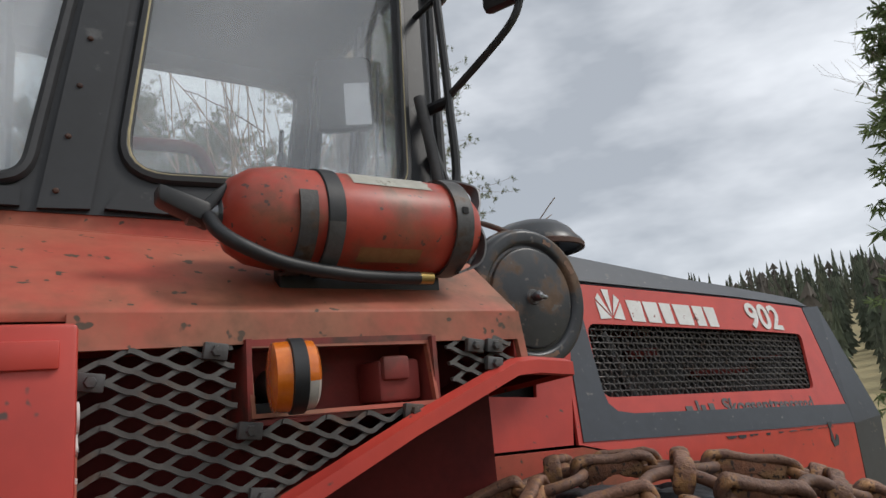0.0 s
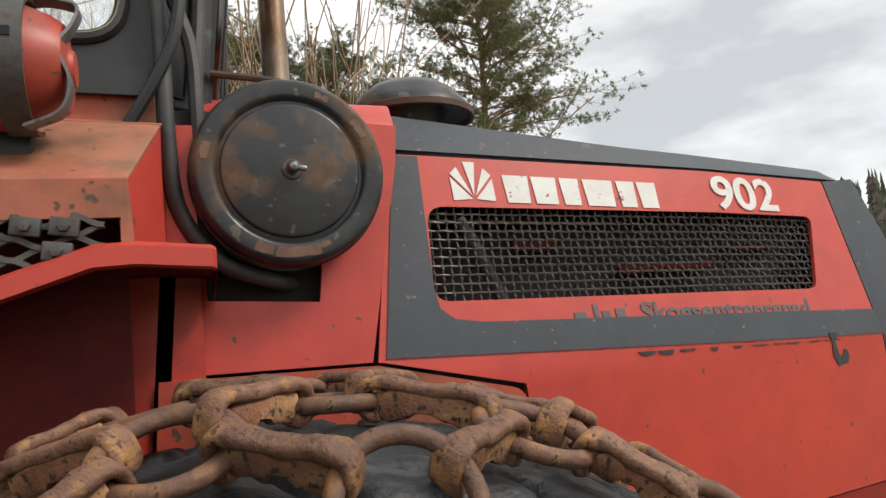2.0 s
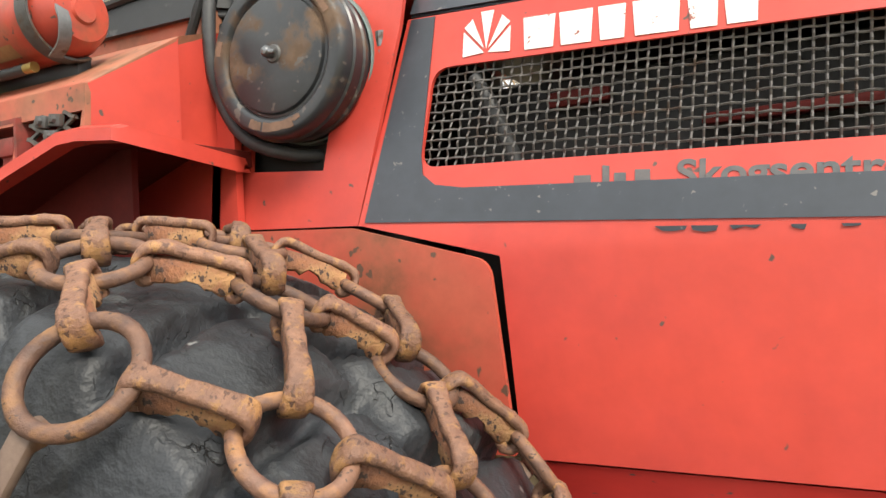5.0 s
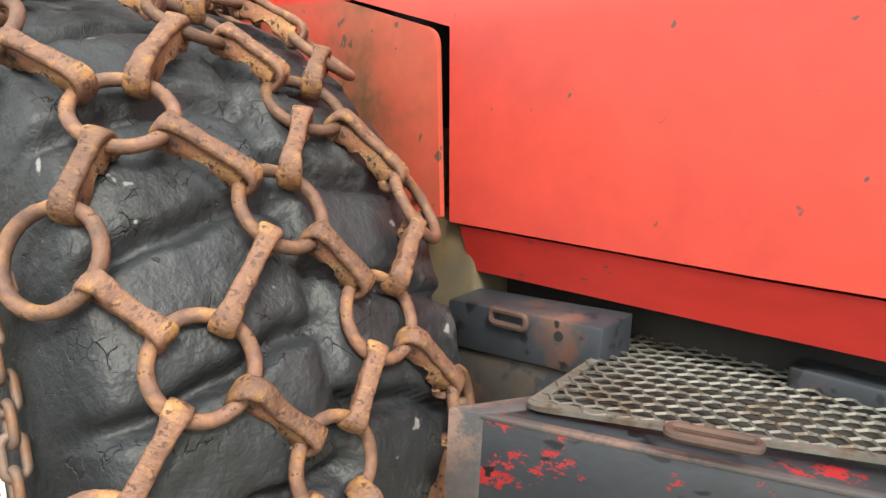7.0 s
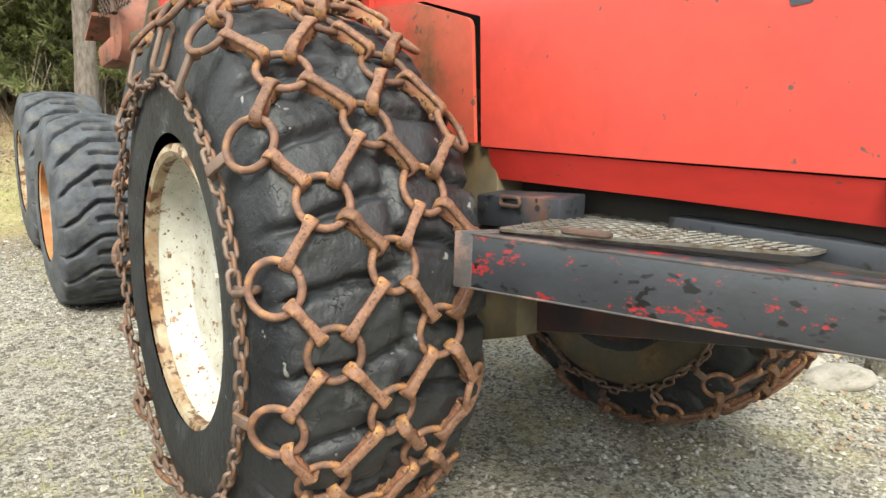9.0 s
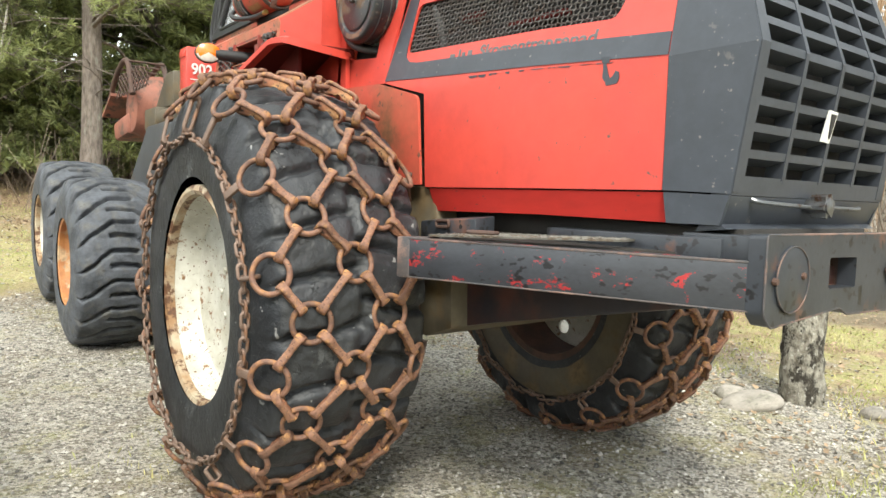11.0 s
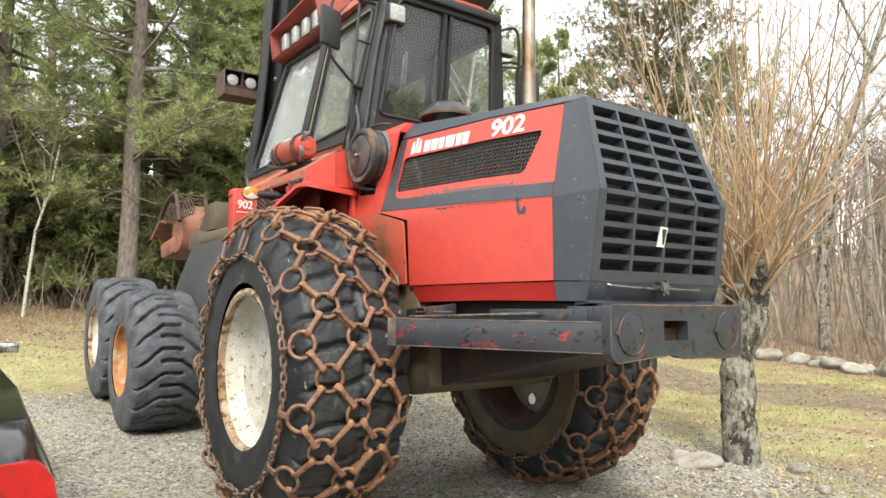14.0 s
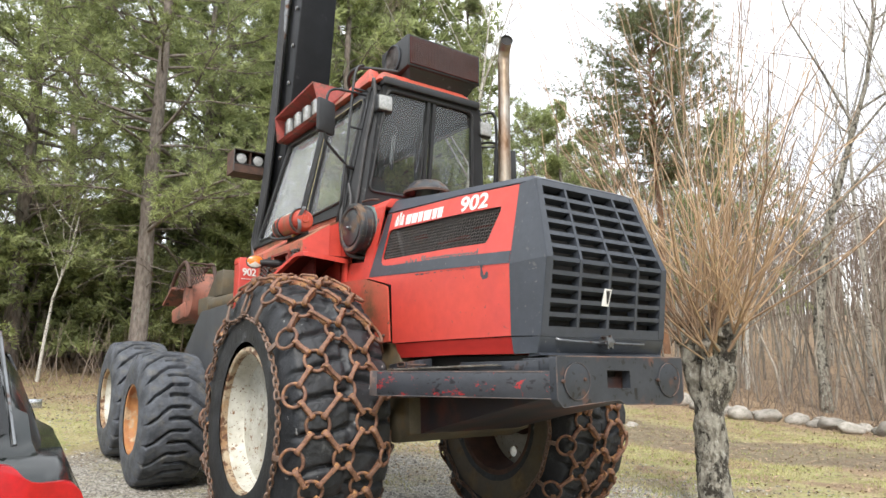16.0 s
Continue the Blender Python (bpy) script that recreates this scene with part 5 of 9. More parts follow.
lathe(bm, [(0.0, -0.046), (0.046, -0.044), (0.060, -0.040), (0.062, -0.012)], "x", (0, 0, 0), 28, IND)
part("amber_lens", bm, amber, arm, "amber indicator lens")
bm = bmesh.new()
lathe(bm, [(0.062, -0.014), (0.066, -0.012), (0.066, 0.012), (0.062, 0.014), (0.0, 0.014)], "x", (0, 0, 0), 28, IND)
part("lamp_band", bm, black_rubber, arm)
bm = bmesh.new()
lathe(bm, [(0.062, 0.012), (0.060, 0.030), (0.052, 0.036), (0.0, 0.040)], "x", (0, 0, 0), 28, IND)
lens = part("lamp_lens", bm, amber, arm, "lens half amber, half clear")
lens.data.materials.append(clear_lens)
for f in lens.data.polygons:
    f.material_index = 1 if f.center.z < 1.922 else 0


# ---- cab ----
SIDE = 0.0


def cab_side(x, z, out=0.0):
    return Vector((x, SIDE + (z - 2.25) * 0.152 - out, z))


def ring_plate(name, outer, inner, fn, thick, mat_, label="", back=(0, 1, 0)):
    b2 = bmesh.new()
    plate(b2, outer, inner, fn, thick, back)
    return part(name, b2, mat_, harvester, label)


win_r = rounded([(0.418, 2.340), (1.044, 2.366), (1.146, 3.165), (0.535, 3.160)], [0.09, 0.06, 0.05, 0.05], 6)
win_f = rounded([(-0.615, 2.318), (0.272, 2.316), (0.412, 3.160), (-0.262, 3.180)], [0.05, 0.05, 0.04, 0.04], 5)
ring_plate("cab_side_frame", [(-0.71, 2.262), (1.098, 2.262), (1.212, 3.235), (-0.29, 3.235)], [win_r, win_f], cab_side, 0.05, black_paint, "black bolted cab side frame")
ring_plate("far_side_frame", [(-0.71, 2.262), (1.205, 2.262), (1.300, 3.235), (-0.29, 3.235)],
           [rounded([(0.34, 2.42), (1.130, 2.42), (1.215, 3.14), (0.50, 3.14)], 0.07, 6), rounded([(-0.60, 2.40), (0.22, 2.40), (0.38, 3.12), (-0.26, 3.14)], 0.06, 5)],
           lambda x, z: Vector((x, 1.235 - (z - 2.27) * 0.125, z)), 0.05, black_paint, back=(0, -1, 0))


def pane(name, poly, fn, mat_, thick=0.005, back=(0, 1, 0), label=""):
    b2 = bmesh.new()
    plate(b2, poly, [], fn, thick, back)
    ob = part(name, b2, mat_, harvester, label)
    ob.visible_shadow = False
    return ob


def grow(poly, k):
    cx, cy = sum(p[0] for p in poly) / len(poly), sum(p[1] for p in poly) / len(poly)
    return [(cx + (p[0] - cx) * k, cy + (p[1] - cy) * k) for p in poly]


pane("window_pane", grow(win_r, 1.02), lambda x, z: cab_side(x, z, -0.022), veiled_glass, label="cab side window under a pale veil of dust and mirrored sky")
pane("window_pane", grow(win_f, 1.02), lambda x, z: cab_side(x, z, -0.022), hazy_glass, label="hazy cab side window")
pane("window_pane", [(0.33, 2.41), (1.14, 2.41), (1.225, 3.15), (0.49, 3.15)], lambda x, z: Vector((x, 1.210 - (z - 2.27) * 0.125, z)), window_glass)
pane("window_pane", [(-0.62, 2.39), (0.23, 2.39), (0.39, 3.13), (-0.27, 3.15)], lambda x, z: Vector((x, 1.210 - (z - 2.27) * 0.125, z)), window_glass)
# rubber seals with a pale filler strip
for poly in (win_r, win_f):
    bm = bmesh.new()
    tube(bm, [cab_side(x, z, 0.002) for x, z in grow(poly, 0.995)], 0.013, 8, closed=True)
    seal = part("window_seal", bm, black_rubber, harvester)
bm = bmesh.new()
tube(bm, [cab_side(x, z, 0.0115) for x, z in grow(win_r, 0.985)], 0.0035, 6, closed=True)
part("filler_strip", bm, surf("yellowed_filler_strip", (0.42, 0.36, 0.20), (0.3, 0.26, 0.15), 12.0, 0.6), seal)
# bolted cover strips on the side frame
bm = bmesh.new()
plate(bm, [(0.290, 2.266), (0.372, 2.270), (0.515, 3.21), (0.435, 3.21)], [], lambda x, z: cab_side(x, z, 0.012), 0.012)
strip = part("cover_strip", bm, black_paint, harvester, "black riveted cover strip")
for k in range(9):
    t = k / 8
    bm = bmesh.new()
    lathe(bm, [(0.0, -0.006), (0.004, -0.005), (0.006, 0.0)], "y", cab_side(0.318 + 0.142 * t, 2.30 + 0.88 * t, 0.012), 8)
    part("rivet", bm, rust_dark, strip)
bm = bmesh.new()
plate(bm, [(-0.72, 2.266), (0.265, 2.268), (0.265, 2.302), (-0.70, 2.302)], [], lambda x, z: cab_side(x, z, 0.014), 0.014)
plate(bm, [(0.395, 2.272), (1.09, 2.252), (1.09, 2.305), (0.42, 2.310)], [], lambda x, z: cab_side(x, z, 0.014), 0.014)
part("sill_strip", bm, black_paint, harvester)
bm = bmesh.new()
box(bm, (-0.74, 0.006, 2.12), (1.10, 0.03, 2.265))
part("cab_base", bm, red_dusty, harvester, smooth=False)
# rear corner post, rear wall with window, far corner
bm = bmesh.new()
hexa(bm, [(1.085, 0.004, 2.25), (1.198, 0.108, 2.25), (1.163, 0.145, 2.25), (1.05, 0.04, 2.25)], [(1.200, 0.152, 3.24), (1.308, 0.228, 3.24), (1.275, 0.262, 3.24), (1.165, 0.19, 3.24)], 0.006)
part("corner_post", bm, black_paint, harvester, smooth=False)
bm = bmesh.new()
hexa(bm, [(1.105, 0.010, 2.27), (1.150, 0.055, 2.27), (1.140, 0.066, 2.27), (1.095, 0.02, 2.27)], [(1.200, 0.138, 3.1), (1.240, 0.172, 3.1), (1.23, 0.18, 3.1), (1.19, 0.146, 3.1)])
part("post_strip", bm, black_paint, harvester, smooth=False)
bm = bmesh.new()
hexa(bm, [(1.183, 1.085, 2.25), (1.216, 1.085, 2.25), (1.216, 1.198, 2.25), (1.183, 1.198, 2.25)], [(1.270, 1.030, 3.24), (1.305, 1.030, 3.24), (1.305, 1.118, 3.24), (1.270, 1.118, 3.24)], 0.004)
part("corner_post", bm, black_paint, harvester, smooth=False)
rear = lambda y, z: Vector((1.200 + (z - 2.27) * 0.112, y, z))
win_b = rounded([(0.138, 2.425), (1.092, 2.425), (1.030, 3.200), (0.236, 3.200)], [0.05, 0.05, 0.06, 0.06], 6)
ring_plate("rear_frame_wall", [(0.10, 2.22), (1.12, 2.22), (1.06, 3.25), (0.205, 3.25)], [win_b], rear, 0.04, black_paint, "black cab rear wall", (-1, 0, 0))
pane("window_pane", grow(win_b, 1.02), lambda y, z: rear(y, z) - Vector((0.02, 0, 0)), window_glass, back=(-1, 0, 0), label="tinted cab rear window")
bm = bmesh.new()
tube(bm, [rear(y, z) + Vector((0.003, 0, 0)) for y, z in grow(win_b, 0.995)], 0.011, 8, closed=True)
part("window_seal", bm, black_rubber, harvester)
for yd in (0.600, 0.652):
    bm = bmesh.new()
    hexa(bm, [rear(yd, 2.40), rear(yd + 0.026, 2.40), rear(yd + 0.026, 2.40) + Vector((-0.03, 0, 0)), rear(yd, 2.40) + Vector((-0.03, 0, 0))],
         [rear(yd, 3.21), rear(yd + 0.026, 3.21), rear(yd + 0.026, 3.21) + Vector((-0.03, 0, 0)), rear(yd, 3.21) + Vector((-0.03, 0, 0))])
    part("window_mullion", bm, black_paint, harvester, smooth=False)
# front wall
for yy, lean in ((0.0, 0.148), (1.175, -0.12)):
    bm = bmesh.new()
    hexa(bm, [(-0.72, yy, 2.25), (-0.66, yy, 2.25), (-0.66, yy + 0.06, 2.25), (-0.72, yy + 0.06, 2.25)], [(-0.31, yy + lean, 3.23), (-0.25, yy + lean, 3.23), (-0.25, yy + lean + 0.05, 3.23), (-0.31, yy + lean + 0.05, 3.23)])
    part("front_post", bm, black_paint, harvester, smooth=False)
pane("windscreen", [(0.06, 2.30), (1.18, 2.30), (1.09, 3.20), (0.18, 3.20)], lambda y, z: Vector((-0.69 + (z - 2.25) * 0.42, y, z)), window_glass, back=(1, 0, 0))
bm = bmesh.new()
box(bm, (-0.72, 0.02, 1.95), (1.20, 1.23, 2.24), bev=0.01)
part("cab_floor", bm, void_black, harvester)
# roof, rear hood under the cooler, visor with work lamps
bm = bmesh.new()
hexa(bm, [(-0.33, 0.11, 3.232), (1.33, 0.15, 3.262), (1.33, 1.08, 3.262), (-0.33, 1.12, 3.232)], [(-0.20, 0.20, 3.35), (1.20, 0.26, 3.39), (1.20, 1.00, 3.39), (-0.20, 1.04, 3.35)], 0.015)
roof = part("cab_roof", bm, red_grimy, harvester, "red cab roof")
bm = bmesh.new()
hexa(bm, [(0.62, 0.10, 3.240), (1.24, 0.12, 3.262), (1.22, 0.24, 3.262), (0.62, 0.24, 3.24)], [(0.80, 0.13, 3.310), (1.14, 0.17, 3.410), (1.12, 0.26, 3.415), (0.80, 0.26, 3.32)], 0.006)
part("roof_gutter_panel", bm, red_grimy, roof)
bm = bmesh.new()
box(bm, (-0.30, 0.17, 3.195), (1.27, 1.08, 3.230))
part("head_lining", bm, seat_cloth, roof, "dark cab head lining", smooth=False)
bm = bmesh.new()
box(bm, (1.20, 0.185, 3.225), (1.345, 1.085, 3.285), bev=0.012)
part("rear_header", bm, black_paint, roof)
# visor: a red hood with four square lamps on each front corner
bm = bmesh.new()
hexa(bm, [(-0.36, 0.07, 3.215), (0.50, 0.06, 3.225), (0.54, 0.18, 3.225), (-0.36, 0.18, 3.22)], [(-0.38, 0.045, 3.23), (0.52, 0.045, 3.24), (0.54, 0.18, 3.25), (-0.36, 0.18, 3.24)])
hexa(bm, [(-0.38, 0.02, 3.445), (0.44, 0.02, 3.510), (0.62, 0.24, 3.420), (-0.30, 0.24, 3.410)], [(-0.38, 0.02, 3.460), (0.44, 0.02, 3.525), (0.62, 0.24, 3.435), (-0.30, 0.24, 3.425)])
hexa(bm, [(0.44, 0.02, 3.51), (0.51, 0.06, 3.24), (0.54, 0.18, 3.24), (0.62, 0.24, 3.42)], [(0.455, 0.02, 3.51), (0.525, 0.06, 3.24), (0.555, 0.18, 3.24), (0.635, 0.24, 3.42)])
hexa(bm, [(-0.38, 0.02, 3.455), (-0.38, 0.05, 3.23), (-0.36, 0.18, 3.23), (-0.30, 0.24, 3.41)], [(-0.365, 0.02, 3.455), (-0.365, 0.05, 3.23), (-0.345, 0.18, 3.23), (-0.285, 0.24, 3.41)])
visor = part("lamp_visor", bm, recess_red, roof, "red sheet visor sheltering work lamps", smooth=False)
# visor back in the darkened red, shade under the visor put into its colour
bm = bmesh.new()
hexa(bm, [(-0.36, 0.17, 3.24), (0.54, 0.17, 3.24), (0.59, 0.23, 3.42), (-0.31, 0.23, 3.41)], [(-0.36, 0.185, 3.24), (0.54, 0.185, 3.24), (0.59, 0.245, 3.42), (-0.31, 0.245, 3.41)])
part("visor_back", bm, dark_red, roof, "visor back in red darkened for shade", smooth=False)
for k in range(4):
    x0 = -0.31 + k * 0.190
    bm = bmesh.new()
    box(bm, (x0, 0.085, 3.255), (x0 + 0.070, 0.17, 3.415), pose(0, 0, 0), 0.012)
    part("lamp_bracket", bm, black_paint, visor)
    bm = bmesh.new()
    box(bm, (x0 + 0.070, 0.065, 3.262), (x0 + 0.172, 0.15, 3.405), bev=0.02)
    part("work_lamp", bm, lamp_glass, visor, "square work lamp")
# roof cooler with mesh rear face and fan port
bm = bmesh.new()
hexa(bm, [(0.82, 0.46, 3.435), (1.29, 0.42, 3.455), (1.29, 1.13, 3.455), (0.82, 1.10, 3.435)], [(0.82, 0.46, 3.73), (1.29, 0.42, 3.715), (1.29, 1.13, 3.715), (0.82, 1.10, 3.73)], 0.012)
hexa(bm, [(0.86, 0.52, 3.35), (1.20, 0.50, 3.35), (1.20, 1.05, 3.35), (0.86, 1.05, 3.35)], [(0.86, 0.52, 3.44), (1.27, 0.45, 3.455), (1.27, 1.10, 3.455), (0.86, 1.05, 3.44)])
cooler = part("roof_cooler", bm, black_paint, harvester, "dark grey roof cooler box")
bm = bmesh.new()
box(bm, (1.286, 0.445, 3.475), (1.296, 1.105, 3.695))
part("cooler_backing", bm, dark_red, cooler, smooth=False)
bm = bmesh.new()
for k in range(45):
    y = 0.448 + k * 0.0146
    tube(bm, [(1.300, y, 3.477), (1.300, y, 3.693)], 0.0022, 4, False)
for k in range(15):
    z = 3.480 + k * 0.0150
    tube(bm, [(1.302, 0.446, z), (1.302, 1.104, z)], 0.0022, 4, False)
part("cooler_screen", bm, mesh_steel, cooler, "rusty woven screen", smooth=False)
bm = bmesh.new()
lathe(bm, [(0.115, 0.435), (0.118, 0.418), (0.108, 0.414), (0.100, 0.440)], "y", (1.06, 0.0, 3.585), 32)
part("fan_ring", bm, grey_paint, cooler)
bm = bmesh.new()
for k in range(8):
    r = 0.02 + k * 0.0115
    tube(bm, [(1.06 + r * math.cos(t), 0.424, 3.585 + r * math.sin(t)) for t in (2 * math.pi * j / 24 for j in range(24))], 0.0022, 4, closed=True)
lathe(bm, [(0.0, 0.432), (0.108, 0.432), (0.108, 0.44), (0.0, 0.44)], "y", (1.06, 0.0, 3.585), 32)
part("fan_guard", bm, mesh_steel, cooler)
bm = bmesh.new()
tube(bm, curve_pts([(0.70, 0.26, 3.36), (0.76, 0.19, 3.46), (0.90, 0.18, 3.50), (1.04, 0.27, 3.47), (1.12, 0.44, 3.46)], 8), 0.015, 10)
part("cooler_hose", bm, black_rubber, harvester)
# rear work lamps
for (lx, ly, lz, yaw) in ((1.30, 0.215, 3.085, 0), (1.29, 1.175, 3.085, 0)):
    m = pose(lx, ly, lz, 0, 0, yaw)
    bm = bmesh.new()
    box(bm, (-0.05, -0.068, -0.068), (0.012, 0.068, 0.068), m, 0.02)
    tube(bm, [m @ Vector((-0.03, 0, 0.06)), m @ Vector((-0.07, 0, 0.12))], 0.012, 8)
    lamp = part("rear_work_lamp", bm, black_paint, harvester, "square rear work lamp")
    bm = bmesh.new()
    box(bm, (0.006, -0.056, -0.056), (0.022, 0.056, 0.056), m, 0.012)
    part("lamp_lens", bm, lamp_glass, lamp, "ribbed clear lamp glass")
# mirror with its looped arms
bm = bmesh.new()
box(bm, (-0.018, -0.085, -0.125), (0.018, 0.085, 0.125), pose(1.235, -0.225, 2.905, 0, 0, 22), 0.016)
part("side_mirror", bm, black_rubber, harvester, "black plastic mirror back")
bm = bmesh.new()
tube(bm, curve_pts([(1.17, 0.13, 3.17), (1.19, -0.02, 3.16), (1.22, -0.20, 3.10), (1.245, -0.235, 2.80)], 6), 0.010, 8)
tube(bm, curve_pts([(1.245, -0.235, 2.80), (1.22, -0.20, 2.72), (1.15, 0.0, 2.60)], 6), 0.010, 8)
part("mirror_arm", bm, black_paint, harvester)
bm = bmesh.new()
tube(bm, curve_pts([(1.05, -0.03, 2.18), (1.14, -0.040, 2.36), (1.155, -0.028, 2.60), (1.165, 0.0, 2.95), (1.175, 0.035, 3.33), (1.18, 0.10, 3.40)], 8), 0.011, 8)
tube(bm, [(1.163, -0.004, 2.90), (1.16, 0.10, 2.90)], 0.008, 8)
tube(bm, [(1.155, -0.028, 2.60), (1.13, 0.06, 2.60)], 0.015, 8)
tube(bm, [(1.17, 0.024, 3.20), (1.18, 0.14, 3.20)], 0.008, 8)
part("grab_rail", bm, black_paint, harvester, "thin black grab rail")
bm = bmesh.new()
tube(bm, curve_pts([(1.22, 0.16, 3.22), (1.25, 0.15, 3.28), (1.255, 0.155, 3.12), (1.215, 0.11, 2.8), (1.18, 0.07, 2.4), (1.17, 0.05, 2.28)], 8), 0.014, 8)
part("post_cable", bm, hose_rubber, harvester)
bm = bmesh.new()
tube(bm, curve_pts([(1.24, 1.15, 3.22), (1.30, 1.25, 3.24), (1.31, 1.28, 3.1), (1.30, 1.27, 2.75), (1.29, 1.24, 2.45)], 8), 0.012, 8)
tube(bm, [(1.30, 1.27, 2.95), (1.22, 1.14, 2.95)], 0.009, 8)
part("grab_rail", bm, black_paint, harvester)
bm = bmesh.new()
box(bm, (-0.02, -0.10, -0.17), (0.02, 0.10, 0.17), pose(1.25, 1.42, 2.80, 0, 0, -15), 0.018)
part("side_mirror", bm, black_rubber, harvester)
bm = bmesh.new()
tube(bm, curve_pts([(1.18, 1.20, 3.0), (1.22, 1.32, 3.02), (1.25, 1.42, 2.96)], 6), 0.010, 8)
part("mirror_arm", bm, black_paint, harvester)
# exhaust stack
bm = bmesh.new()
tube(bm, [(1.48, 1.210, 2.10), (1.48, 1.215, 2.70), (1.482, 1.225, 3.60)], [0.050, 0.050, 0.048], 24, False)
tube(bm, curve_pts([(1.482, 1.225, 3.59), (1.485, 1.224, 3.65), (1.512, 1.210, 3.712), (1.562, 1.185, 3.742), (1.590, 1.171, 3.750)], 5), 0.050, 24, False)
stack = part("exhaust_pipe", bm, pipe_steel, harvester, "heat-stained steel exhaust stack")
# black disc inside the pipe end, for the shade in its mouth
bm = bmesh.new()
tube(bm, [(1.555, 1.1885, 3.739), (1.580, 1.176, 3.7475)], 0.0475, 20)
part("stack_mouth", bm, void_black, stack)
# inside: seat, wheel, console, curtain-like red pillar pads
bm = bmesh.new()
box(bm, (-0.30, 0.42, 2.36), (0.20, 0.90, 2.48), bev=0.05)
box(bm, (0.11, 0.44, 2.44), (0.25, 0.88, 2.88), pose(0, 0, 0, 0, 0, 0), 0.06)
box(bm, (0.14, 0.55, 2.86), (0.24, 0.77, 3.04), bev=0.04)
part("driver_seat", bm, seat_cloth, harvester, "black fabric driver's seat")
bm = bmesh.new()
box(bm, (-0.30, 0.18, 2.30), (0.25, 0.36, 2.50), bev=0.03)
box(bm, (-0.30, 0.96, 2.30), (0.25, 1.14, 2.50), bev=0.03)
part("arm_console", bm, cab_trim, harvester)
bm = bmesh.new()
tube(bm, [(-0.05, 0.27, 2.49), (-0.07, 0.27, 2.64)], 0.012, 8)
lathe(bm, [(0.0, 0.0), (0.026, 0.012), (0.030, 0.04), (0.0, 0.07)], "z", (-0.07, 0.27, 2.63), 12)
part("control_lever", bm, black_rubber, harvester)
bm = bmesh.new()
tube(bm, curve_pts([(0.30, 0.30, 2.515), (0.46, 0.30, 2.522), (0.60, 0.30, 2.528), (0.645, 0.30, 2.50), (0.672, 0.30, 2.40), (0.68, 0.30, 2.23)], 6), 0.016, 10)
part("grip_rail", bm, dark_red, harvester)
bm = bmesh.new()
MIR = pose(1.085, 0.40, 2.80, -4, 0, -28)
box(bm, (-0.088, 0.0, -0.120), (0.080, 0.030, 0.125), MIR, 0.022)
tube(bm, [MIR @ Vector((0.03, 0.02, 0.09)), MIR @ Vector((0.055, 0.03, 0.17)), (1.165, 0.30, 3.02)], 0.008, 8)
inner = part("inside_mirror", bm, black_rubber, harvester, "black inside mirror")
bm = bmesh.new()
box(bm, (-0.004, -0.003, -0.108), (0.072, -0.001, 0.030), MIR)
part("mirror_glass", bm, chrome, inner, "mirror glass", smooth=False)
# rear wiper
bm = bmesh.new()
tube(bm, [(1.262, 0.50, 2.62), (1.290, 0.545, 2.90)], 0.005, 6)
tube(bm, [(1.245, 0.56, 2.45), (1.300, 0.58, 3.0)], 0.005, 6)
part("wiper", bm, black_rubber, harvester)


